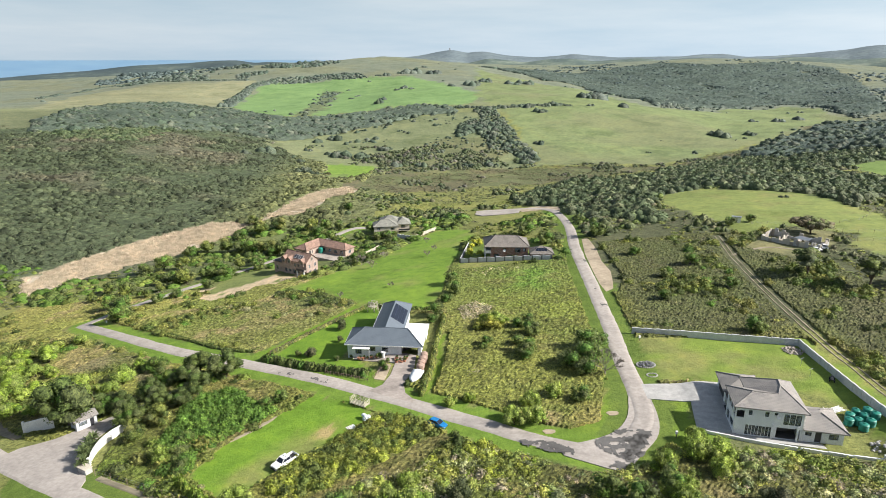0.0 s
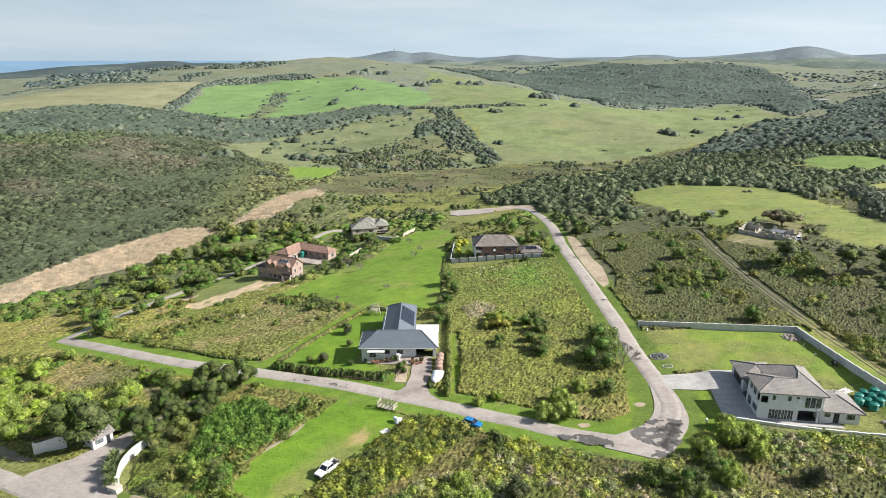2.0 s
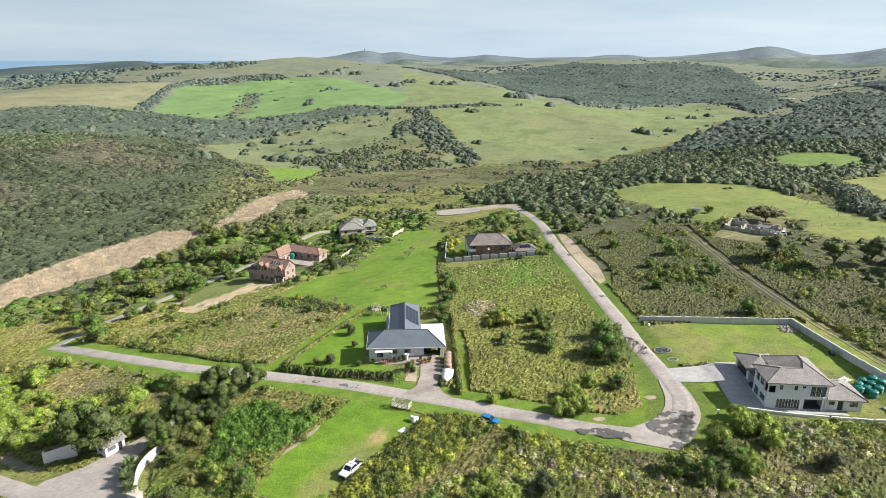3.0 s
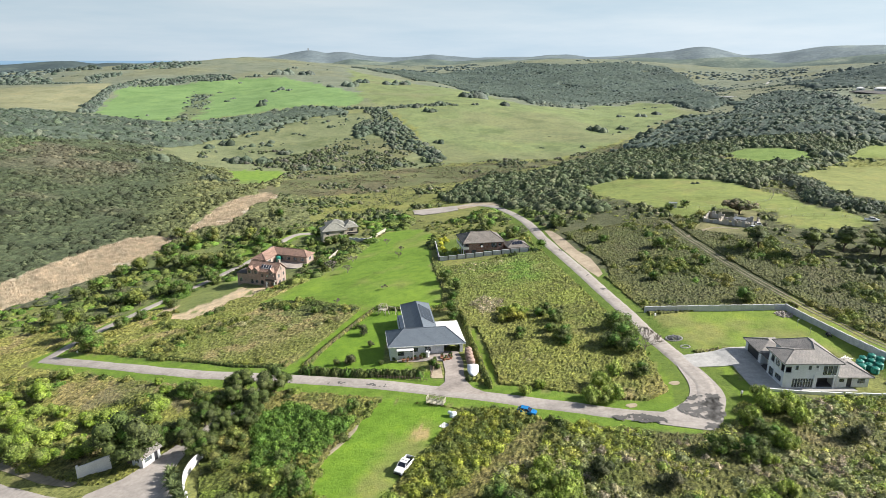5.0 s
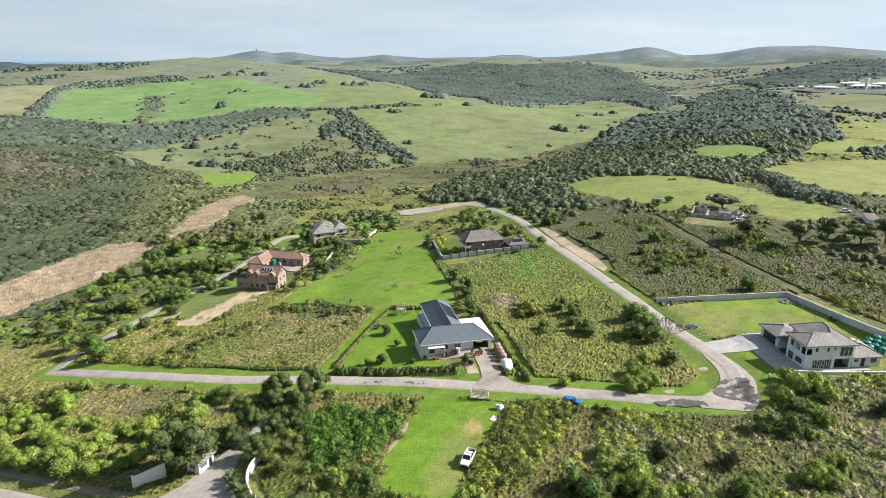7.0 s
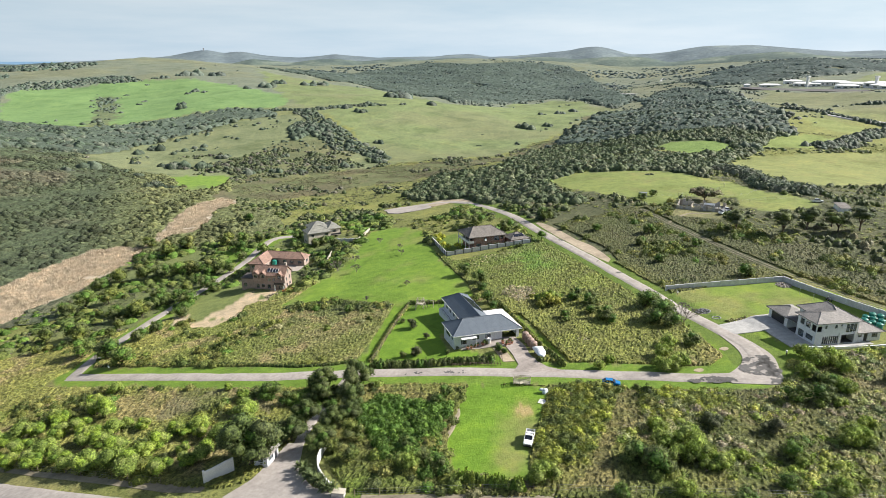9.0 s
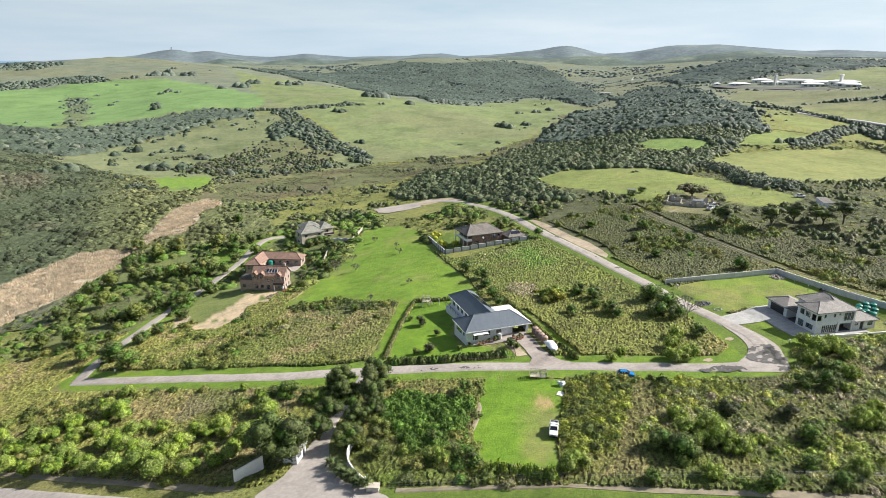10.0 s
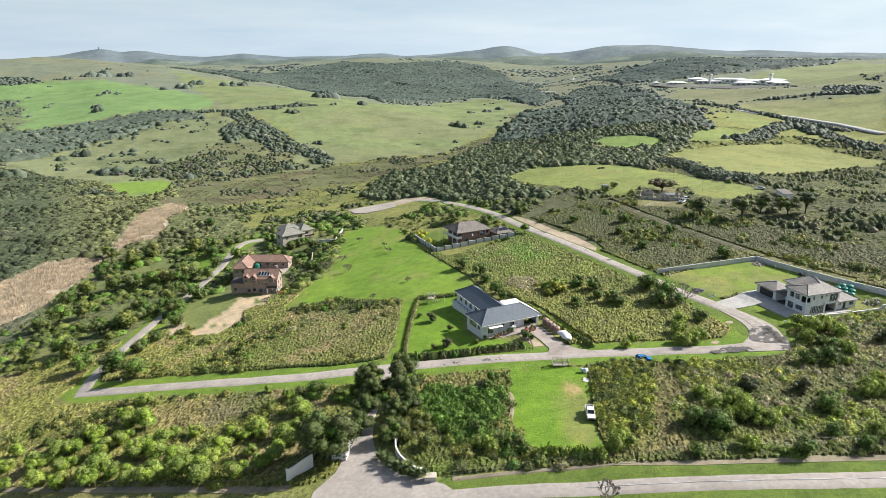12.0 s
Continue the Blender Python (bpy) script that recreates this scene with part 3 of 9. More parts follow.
PASTURE_CLUMPS = [(-70, 1457, 22.4), (-92, 1441, 11.7), (-44, 1560, 8.5), (-21, 1459, 15.9), (-71, 1164, 7.4), (-81, 1152, 5.2), (-56, 1152, 6.3), (-181, 1232, 5.6), (-151, 1063, 5.8), (-146, 1102, 5), (-242, 868, 3.2), (-93, 928, 7.6), (-91, 979, 8), (-228, 1260, 3.5), (15, 1181, 9.6), (54, 1216, 15.5), (85, 1281, 14), (135, 1249, 19.4), (165, 1296, 15.5), (216, 973, 13.7), (236, 984, 16.7), (-139, 1398, 7.6), (-119, 1402, 11.4), (-152, 1331, 4.8), (115, 851, 9.4), (139, 864, 8)]
SLOPE_CLUMPS = [(156, 877, 9.8), (127, 819, 10.6), (61, 823, 4.5), (254, 896, 10.3), (205, 884, 6.7), (12, 808, 3.7), (-6, 748, 6.1), (-113, 508, 8.3), (-102, 503, 6.4), (-165, 583, 9.6), (-178, 562, 6.2), (-135, 671, 6.7), (-118, 689, 8.1), (-132, 620, 6.2), (-138, 576, 4.7), (-127, 557, 4.6), (-98, 599, 10.8), (-110, 608, 5.5), (-76, 598, 8.1), (-56, 633, 8), (-58, 582, 4.7), (-42, 560, 8.1), (-14, 607, 8.8), (-2, 621, 6.8), (-18, 558, 7.1), (1, 549, 6.5)]
VALLEY_CLUMPS = [(22, 553, 8.1), (43, 558, 7.7), (28, 731, 4), (-92, 732, 3.3), (-49, 725, 3.9), (102, 648, 7.8), (82, 577, 8.6), (74, 604, 6.7), (131, 531, 3.6), (111, 544, 2.6), (206, 624, 3.1), (250, 619, 5), (240, 686, 2), (322, 719, 10.3), (362, 741, 9.2), (312, 729, 5.9), (339, 618, 7.9), (464, 874, 10.1), (504, 899, 8.6), (418, 852, 7.9), (348, 397, 11.2), (352, 422, 7.4), (170, 303, 3.4), (342, 482, 2.8)]


def inside(poly, x, y):
    """Which points lie inside a plan outline."""
    x, y = np.asarray(x, float), np.asarray(y, float)
    res = np.zeros(x.shape, bool)
    n = len(poly)
    for i in range(n):
        (x0, y0), (x1, y1) = poly[i], poly[(i + 1) % n]
        if y0 == y1:
            continue
        res ^= ((y0 > y) != (y1 > y)) & (x < (x1 - x0) * (y - y0) / (y1 - y0) + x0)
    return res


def smooth_line(pts, step=1.0):
    """A Catmull-Rom line through plan points."""
    p = np.array(pts, float)
    p = np.vstack([2 * p[0] - p[1], p, 2 * p[-1] - p[-2]])
    out = []
    for i in range(1, len(p) - 2):
        n = max(2, int(np.hypot(*(p[i + 1] - p[i])) / step))
        t = (np.arange(n) / n)[:, None]
        a, b, c, d = p[i - 1], p[i], p[i + 1], p[i + 2]
        out.append(0.5 * (2 * b + (c - a) * t + (2 * a - 5 * b + 4 * c - d) * t ** 2 + (3 * b - a - 3 * c + d) * t ** 3))
    out.append(p[-2][None])
    return np.vstack(out)


def line_dist(line, x, y):
    """Distance of points to a plan line."""
    best = np.full(np.shape(x), 1e9)
    for (ax, ay), (bx, by) in zip(line[:-1], line[1:]):
        lx, ly = bx - ax, by - ay
        t = np.clip(((x - ax) * lx + (y - ay) * ly) / max(lx * lx + ly * ly, 1e-9), 0, 1)
        best = np.minimum(best, np.hypot(x - ax - t * lx, y - ay - t * ly))
    return best


def lattice(x, y, size, seed):
    """Cheap smooth value noise in the plan, 0 to 1."""
    r = np.random.RandomState(seed).rand(64, 64)
    fx, fy = x / size, y / size
    ix, iy = np.floor(fx).astype(int), np.floor(fy).astype(int)
    tx, ty = fx - ix, fy - iy
    tx, ty = tx * tx * (3 - 2 * tx), ty * ty * (3 - 2 * ty)
    g = lambda a, b: r[a % 64, b % 64]
    return (g(ix, iy) * (1 - tx) + g(ix + 1, iy) * tx) * (1 - ty) + (g(ix, iy + 1) * (1 - tx) + g(ix + 1, iy + 1) * tx) * ty


ROAD_MAIN_L, ROAD_UP_L = smooth_line(ROAD_MAIN), smooth_line(ROAD_UP)
ROAD_DRIVE_L, ROAD_LOW_L = smooth_line(ROAD_DRIVE), smooth_line(ROAD_LOW)
TRACK_L, GATE_L = smooth_line(TRACK), smooth_line(DRIVE_GATE)

# (outline, colour, how scrubby); far woods and fields have haze mixed into the colour
ZONES = [
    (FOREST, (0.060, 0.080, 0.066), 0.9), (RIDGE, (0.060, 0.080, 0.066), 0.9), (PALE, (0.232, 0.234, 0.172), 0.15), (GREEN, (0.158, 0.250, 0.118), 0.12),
    (GREEN_GULLY, (0.148, 0.182, 0.104), 0.8), (SLOPE, (0.194, 0.220, 0.124), 0.4), (MEADOW, (0.176, 0.216, 0.120), 0.3), (SLOPE_GREEN, (0.15, 0.235, 0.055), 0.1),
    (SCRUB_SLOPE, (0.170, 0.180, 0.100), 0.8), (BELT, (0.070, 0.082, 0.048), 0.9), (GULLY, (0.120, 0.140, 0.075), 0.9), (MARSH, (0.150, 0.142, 0.092), 0.9), (WOOD_FAR, (0.085, 0.105, 0.055), 0.8),
    (WOOD_E, (0.100, 0.125, 0.058), 0.8), (WOOD_E2, (0.100, 0.125, 0.058), 0.8), (PADDOCK, (0.214, 0.256, 0.086), 0.35), (FIELD_E, (0.228, 0.250, 0.098), 0.35),
    (FIELD_E2, (0.205, 0.25, 0.100), 0.3), (FIELD_E3, (0.215, 0.245, 0.108), 0.3), (FIELD_E4, (0.155, 0.225, 0.08), 0.3), (FIELD_N, (0.205, 0.226, 0.120), 0.3),
    (FIELD_M, (0.185, 0.208, 0.118), 0.4), (FIELD_H, (0.190, 0.224, 0.130), 0.3),
    (REEDS, (0.45, 0.39, 0.33), 0.4), (STRAW, (0.255, 0.225, 0.105), 0.9), (STRAW_WEST, (0.265, 0.235, 0.105), 0.9), (GREY_HEATH, (0.190, 0.180, 0.115), 0.9), (LAWN_YARD, (0.185, 0.220, 0.080), 0.4), (LAWN_LANE, (0.140, 0.225, 0.045), 0.3), (RUIN_YARD, (0.215, 0.21, 0.115), 0.6), (LAWN_WALL, (0.168, 0.234, 0.056), 0.2),
    (LAWN_DRIVE, (0.15, 0.22, 0.04), 0.2), (LAWN_BIG, (0.152, 0.246, 0.045), 0.18), (LAWN_PATH, (0.145, 0.235, 0.036), 0.15),
    (LAWN_HOUSE, (0.130, 0.225, 0.034), 0.12), (LAWN_CAR, (0.140, 0.245, 0.034), 0.15), (DIRT_YARD, (0.56, 0.44, 0.315), 0.35), (DIRT_PATH, (0.50, 0.41, 0.30), 0.4),
    (LAWN_BEND, (0.15, 0.225, 0.042), 0.2), (STRIP, (0.16, 0.235, 0.04), 0.2), (YARD_BROWN, (0.13, 0.185, 0.05), 0.3), (LAWN_FRONT, (0.15, 0.225, 0.042), 0.25), (SAND_SPOT, (0.36, 0.29, 0.17), 0.3),
]
TURN_CLEAR = [(12.0, 365.0), (51.9, 366.6), (71.5, 348.5), (64.9, 316.2), (33.3, 305.0), (12.0, 334.0)]
LAWNS = [TURN_CLEAR, DIRT_PATH, YARD_BROWN, LAWN_FRONT, STRIP, LAWN_WALL, LAWN_DRIVE, LAWN_BIG, LAWN_PATH, LAWN_HOUSE, LAWN_CAR, DIRT_YARD, LAWN_YARD, LAWN_LANE, APRON, TRACK_SIDE, LAWN_BEND, DRIVE_A, DRIVE_B, FORECOURT, PADDOCK, FIELD_E, FIELD_E2, FIELD_E3, FIELD_E4, FIELD_N, FIELD_M, FIELD_H, RUIN_YARD]


def grid_mesh(name, X, Y, Z):
    """A sheet over a grid of points."""
    ny, nx = X.shape
    me = bpy.data.meshes.new(name)
    co = np.stack([X, Y, Z], -1).reshape(-1, 3).astype(np.float32)
    i = np.arange(ny * nx).reshape(ny, nx)
    q = np.stack([i[:-1, :-1], i[:-1, 1:], i[1:, 1:], i[1:, :-1]], -1).reshape(-1, 4)
    me.vertices.add(len(co))
    me.vertices.foreach_set("co", co.ravel())
    me.loops.add(q.size)
    me.loops.foreach_set("vertex_index", q.ravel().astype(np.int32))
    me.polygons.add(len(q))
    me.polygons.foreach_set("loop_start", np.arange(0, q.size, 4, dtype=np.int32))
    me.update(calc_edges=True)
    me.polygons.foreach_set("use_smooth", np.ones(len(q), bool))
    return me


def ragged(x, y):
    """Plan places shifted to and fro, so that outlines read as grown and not drawn."""
    d = np.hypot(x + 55, y + 40)
    a, b = np.clip(d / 60, 1.5, 40) * 0.8, np.clip((d - 330) / 30, 0, 16)
    jx = x + (lattice(x, y, 5, 3) - 0.5) * a + (lattice(x, y, 38, 5) - 0.5) * b + (lattice(x, y, 13, 8) - 0.5) * b * 0.5
    jy = y + (lattice(x, y, 5, 4) - 0.5) * a + (lattice(x, y, 38, 6) - 0.5) * b + (lattice(x, y, 13, 9) - 0.5) * b * 0.5
    return jx, jy


def build_ground():
    # a fan of rays and rings: fine over the land in view, coarse behind
    bearing = np.radians(np.r_[np.arange(-180, -54, 6), np.arange(-54, -46, 1), np.arange(-46, 74, 0.25), np.arange(74, 80, 1), np.arange(80, 181, 5)])
    reach = np.r_[0.5, 10, 25, np.exp(np.arange(math.log(40), math.log(3400), 0.0125))]
    A, D = np.meshgrid(bearing, reach)
    X, Y = -55 + D * np.sin(A), -40 + D * np.cos(A)
    Z = land(X, Y)
    d = np.hypot(X + 55, Y + 40)
    Z = Z + (lattice(X, Y, 9, 1) - 0.5) * 0.35 + (lattice(X, Y, 70, 2) - 0.5) * np.clip((d - 300) / 150, 0, 6)
    # the yards of the houses are levelled
    jx, jy = ragged(X, Y)
    col = np.zeros(X.shape + (4,))
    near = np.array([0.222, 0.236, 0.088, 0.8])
    # beyond 800 m the ground turns greyer and bluer: haze put into the colour
    hazed_far = np.array([0.178, 0.202, 0.158, 0.4])
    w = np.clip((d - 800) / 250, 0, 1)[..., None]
    col[:] = near * (1 - w) + hazed_far * w
    left = (X < -70) & (d > 330) & (d < 900) & (Y < 800)
    col[left] = (0.160, 0.178, 0.108, 0.8)
    # the scrubby hillside: grey-brown bare patches in dull green
    hill = inside(HILL, jx, jy)
    f = np.clip((lattice(X, Y, 46, 61) * 0.55 + lattice(X, Y, 17, 62) * 0.45 - 0.38) * 3.2, 0, 1)[..., None]
    col[hill] = (np.array([0.090, 0.110, 0.068, 0.9]) * (1 - f) + np.array([0.165, 0.158, 0.118, 0.9]) * f)[hill]
    # dry swathes over the far pastures
    far = d > 520
    f = (lattice(X, Y, 130, 63) * 0.6 + lattice(X, Y, 45, 64) * 0.4)
    # plots with a ground tone of their own, their edges grown together
    wx = X + (lattice(X, Y, 11, 85) - 0.5) * 14 + (lattice(X, Y, 3, 87) - 0.5) * 5
    wy = Y + (lattice(X, Y, 11, 86) - 0.5) * 14 + (lattice(X, Y, 3, 88) - 0.5) * 5
    col[(wx > -140) & (wx < -15) & (wy > 205) & (wy < 345)] = (0.165, 0.195, 0.085, 0.75)
    col[(wx > 100) & (wy < 285)] = (0.118, 0.126, 0.076, 0.9)
    col[(wx > 54) & (wx < 100.1) & (wy > 146) & (wy < 285)] = (0.120, 0.128, 0.078, 0.9)
    col[(wx > -96) & (wx < -22) & (wy > 150) & (wy < 205)] = (0.165, 0.195, 0.072, 0.8)
    col[(wx < -92) & (wy > 125) & (wy < 200)] = (0.235, 0.228, 0.100, 0.7)
    col[(wx > -8) & (wx < 100) & (wy < 96)] = (0.165, 0.180, 0.085, 0.9)
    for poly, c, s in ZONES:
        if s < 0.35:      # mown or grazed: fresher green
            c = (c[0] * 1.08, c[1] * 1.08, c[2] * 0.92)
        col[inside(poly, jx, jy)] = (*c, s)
    # dry and worn patches in the lawns, grass coming through the dirt yard
    worn = np.clip((lattice(X, Y, 11, 71) * 0.6 + lattice(X, Y, 4, 72) * 0.4 - 0.56) * 3.0, 0, 0.7)[..., None]
    for poly, k in ((LAWN_BIG, 0.7), (LAWN_WALL, 1.0), (LAWN_CAR, 0.7), (PADDOCK, 0.8), (FIELD_E, 0.8)):
        on = inside(poly, jx, jy)
        col[on] = (col * (1 - worn * k) + np.array([0.235, 0.225, 0.095, 0.3]) * worn * k)[on]
    # the worn half of the lawn with the parked car
    fade = np.zeros(X.shape)
    for sx, sy in ((0, 0), (2.5, 0), (-2.5, 0), (0, 2.5), (0, -2.5), (1.5, 1.5), (-1.5, -1.5)):
        fade += inside(DRY_GRASS, X + sx + (lattice(X, Y, 3, 75) - 0.5) * 4, Y + sy + (lattice(X, Y, 3, 76) - 0.5) * 4) / 7.0
    fade = (fade * inside(LAWN_CAR, jx, jy) * ~inside(SAND_SPOT, jx, jy) * (0.55 + 0.45 * lattice(X, Y, 4, 72)))[..., None]
    col = col * (1 - fade) + np.array([0.255, 0.255, 0.095, 0.3]) * fade
    on = inside(DIRT_YARD, jx, jy) & (lattice(X, Y, 6, 73) * 0.6 + lattice(X, Y, 3, 74) * 0.4 > 0.80)
    col[on] = (0.16, 0.21, 0.065, 0.4)
    pasture = far & (inside(MEADOW, jx, jy) | inside(SLOPE, jx, jy) | (d > 900)) & ~inside(GREEN, jx, jy)
    dry = np.clip((f - 0.5) * 3, 0, 0.5)[..., None]
    # green grass running through the brown marsh
    wet = np.clip((lattice(X, Y, 40, 83) * 0.5 + lattice(X, Y, 14, 84) * 0.5 - 0.46) * 5, 0, 0.8)[..., None] * np.clip((Y - 300) / 20, 0, 1)[..., None]
    on = inside(MARSH, jx, jy)
    col[on] = (col * (1 - wet) + np.array([0.155, 0.180, 0.088, 0.6]) * wet)[on]
    # darker tussocks among the grazed grass
    tus = np.clip((lattice(X, Y, 21, 81) * 0.5 + lattice(X, Y, 9, 82) * 0.5 - 0.55) * 5, 0, 0.45)[..., None]
    rough = far & (inside(MEADOW, jx, jy) | inside(SLOPE, jx, jy))
    col[rough] = (col * (1 - tus) + np.array([0.118, 0.145, 0.078, 0.6]) * tus)[rough]
    col[pasture] = (col * (1 - dry) + np.array([0.198, 0.200, 0.122, 0.5]) * dry)[pasture]
    # mown verges along the roads
    for line, wide in ((ROAD_MAIN_L, 6.2), (ROAD_UP_L[:240], 6.4), (ROAD_LOW_L[95:], 6.2), (ROAD_DRIVE_L, 4.6)):
        box = (X > line[:, 0].min() - 9) & (X < line[:, 0].max() + 9) & (Y > line[:, 1].min() - 9) & (Y < line[:, 1].max() + 9)
        dist = np.full(X.shape, 99.0)
        dist[box] = line_dist(line[::3], jx[box], jy[box])
        col[(dist < wide)] = (0.125, 0.182, 0.040, 0.35) if line[0, 1] < 120 else (0.155, 0.245, 0.040, 0.25)
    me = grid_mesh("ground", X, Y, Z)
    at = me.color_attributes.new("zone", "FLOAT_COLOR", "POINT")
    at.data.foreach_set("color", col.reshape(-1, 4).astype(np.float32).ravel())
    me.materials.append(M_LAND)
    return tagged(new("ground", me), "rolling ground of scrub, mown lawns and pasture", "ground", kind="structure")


build_ground()


def ribbon(name, line, width, lift, material, label, category, taper=None):
    """A strip laid over the land along a plan line, with a low edge."""
    d = np.gradient(line, axis=0)
    d /= np.maximum(np.hypot(d[:, 0], d[:, 1]), 1e-6)[:, None]
    nrm = np.stack([-d[:, 1], d[:, 0]], -1)
    offs = np.linspace(-0.5, 0.5, 7)
    wv = np.array([taper(i / (len(line) - 1)) if taper else 1.0 for i in range(len(line))]) * width
    wob = (lattice(line[:, 0], line[:, 1], 2.3, 7) - 0.5) * 0.5
    X = line[:, 0][:, None] + nrm[:, 0][:, None] * offs * (wv + wob)[:, None]
    Y = line[:, 1][:, None] + nrm[:, 1][:, None] * offs * (wv + wob)[:, None]
    Z = land(X, Y) + (lattice(X, Y, 9, 1) - 0.5) * 0.35 + lift + 0.06 * (1 - (2 * offs) ** 2)
    Z[:, 0] -= lift + 0.25
    Z[:, -1] -= lift + 0.25
    me = grid_mesh(name, X[:, ::-1], Y[:, ::-1], Z[:, ::-1])
    me.materials.append(material)
    return tagged(new(name, me), label, category, kind="structure")


ribbon("road_main", ROAD_MAIN_L, 5.6, 0.10, M_ROAD, "worn pale grey asphalt road with mown verges", "road")
ribbon("road_up", ROAD_UP_L, 5.4, 0.13, M_ROAD, "worn pale grey asphalt road climbing between plots", "road")
ribbon("road_drive", ROAD_DRIVE_L, 5.2, 0.11, M_ROAD, "narrow asphalt lane down to the lower houses", "road")
ribbon("road_low", ROAD_LOW_L, 5.2, 0.12, M_ROAD_LOW, "pale asphalt through road below the plots", "road")
ribbon("lane_line", ROAD_LOW_L[128:] + np.array([0.0, 0.15]), 0.14, 0.215, M_WHITE, "faint white line along the through road", "marking")
ribbon("driveway_gate", GATE_L, 3.0, 0.08, M_ROAD, "shaded entrance lane between trees", "road")


# ---- distance: sea and far hills ----
def ring(name, profile, radii, lows, material, label, wobble, category="hills"):
    """A range of hills seen far off: crest height by bearing, with slopes in front and behind."""
    az = np.arange(profile[0][0], profile[-1][0], 0.12)
    top = np.interp(az, [p[0] for p in profile], [p[1] for p in profile])
    top = np.convolve(np.pad(top, 6, "edge"), np.hanning(13) / np.hanning(13).sum(), "valid")
    R = np.array(radii)[:, None] + np.zeros_like(az)[None]
    X, Y = -55 + R * np.sin(np.radians(az)), R * np.cos(np.radians(az))
    k = np.array(lows)[:, None]
    Z = (top[None] + 60) * k - 60
    Z = Z + ((lattice(X, Y, 90, 31) - 0.5) * 1.0 + (lattice(X, Y, 320, 32) - 0.5) * 1.6) * wobble * (0.35 + (k < 0.99))
    me = grid_mesh(name, X, Y, Z)
    me.materials.append(material)
    return tagged(new(name, me), label, category, kind="structure")


def hill_material(name, a, b, c, scale):
    n = Nodes(name, 0.95, 0, 0.1)
    big = n.ramp(n.noise(scale, 6, 0.62), [(0.40, a), (0.56, b), (0.68, c)])
    fine = n.ramp(n.noise(scale * 9, 3), [(0.3, (0.8,) * 3), (0.7, (1.15,) * 3)])
    n.base(n.mix(1.0, big, fine, "MULTIPLY"))
    return n.m


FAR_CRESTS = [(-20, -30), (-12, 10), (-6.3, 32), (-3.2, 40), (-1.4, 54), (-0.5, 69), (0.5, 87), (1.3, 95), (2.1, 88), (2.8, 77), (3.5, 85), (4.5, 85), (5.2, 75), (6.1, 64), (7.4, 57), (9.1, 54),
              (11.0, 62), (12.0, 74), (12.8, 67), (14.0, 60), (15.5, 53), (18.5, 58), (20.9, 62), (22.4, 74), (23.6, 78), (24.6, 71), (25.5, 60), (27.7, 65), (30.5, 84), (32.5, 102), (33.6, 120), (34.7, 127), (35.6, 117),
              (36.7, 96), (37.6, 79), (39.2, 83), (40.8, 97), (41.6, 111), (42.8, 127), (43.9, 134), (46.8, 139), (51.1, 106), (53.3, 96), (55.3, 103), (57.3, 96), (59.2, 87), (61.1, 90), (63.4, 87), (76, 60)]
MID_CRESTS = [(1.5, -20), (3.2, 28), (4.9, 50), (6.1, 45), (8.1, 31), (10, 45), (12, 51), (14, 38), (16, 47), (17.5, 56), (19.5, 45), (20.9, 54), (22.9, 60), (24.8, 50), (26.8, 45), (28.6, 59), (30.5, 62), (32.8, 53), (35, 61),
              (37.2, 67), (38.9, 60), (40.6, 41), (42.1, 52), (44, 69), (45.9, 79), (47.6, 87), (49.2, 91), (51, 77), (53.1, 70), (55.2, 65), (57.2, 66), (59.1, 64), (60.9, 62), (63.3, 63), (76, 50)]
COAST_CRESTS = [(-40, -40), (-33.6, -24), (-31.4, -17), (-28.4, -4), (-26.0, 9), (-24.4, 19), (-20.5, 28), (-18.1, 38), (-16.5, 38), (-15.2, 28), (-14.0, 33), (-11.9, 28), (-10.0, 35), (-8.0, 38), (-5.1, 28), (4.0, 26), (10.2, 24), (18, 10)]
# distance haze is put into the hill colours as grey-blue
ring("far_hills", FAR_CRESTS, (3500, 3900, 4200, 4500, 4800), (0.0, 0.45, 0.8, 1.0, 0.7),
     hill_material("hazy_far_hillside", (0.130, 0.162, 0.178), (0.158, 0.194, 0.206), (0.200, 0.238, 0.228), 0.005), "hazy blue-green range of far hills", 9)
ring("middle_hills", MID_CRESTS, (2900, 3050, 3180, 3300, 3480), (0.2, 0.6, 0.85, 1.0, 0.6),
     hill_material("hazed_patchy_hillside", (0.092, 0.122, 0.112), (0.135, 0.168, 0.138), (0.205, 0.232, 0.185), 0.0085), "patchy green and tan hills beyond the pastures", 8)
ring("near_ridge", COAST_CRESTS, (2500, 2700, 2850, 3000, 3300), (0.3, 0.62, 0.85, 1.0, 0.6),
     hill_material("hazed_bushy_ridge", (0.060, 0.082, 0.086), (0.076, 0.100, 0.096), (0.125, 0.152, 0.130), 0.007), "dark bush-covered ridge beyond the pastures", 9)


def build_sea():
    az, r = np.linspace(-80, 5, 60), np.array([2600, 3300, 4000, 4500, 4900.0])
    A, R = np.meshgrid(np.radians(az), r)
    Z = np.interp(R, r, [-75, -62, -40, -12, 20])
    n = Nodes("sea_water", 0.35, 0, 0.4)
    n.base(n.ramp(n.noise(0.003, 3), [(0.3, (0.13, 0.25, 0.38)), (0.7, (0.19, 0.31, 0.42))]))
    me = grid_mesh("sea", -55 + R * np.sin(A), R * np.cos(A), Z)
    me.materials.append(n.m)
    return tagged(new("sea", me), "pale blue sea at the horizon", "sea", kind="structure")


build_sea()


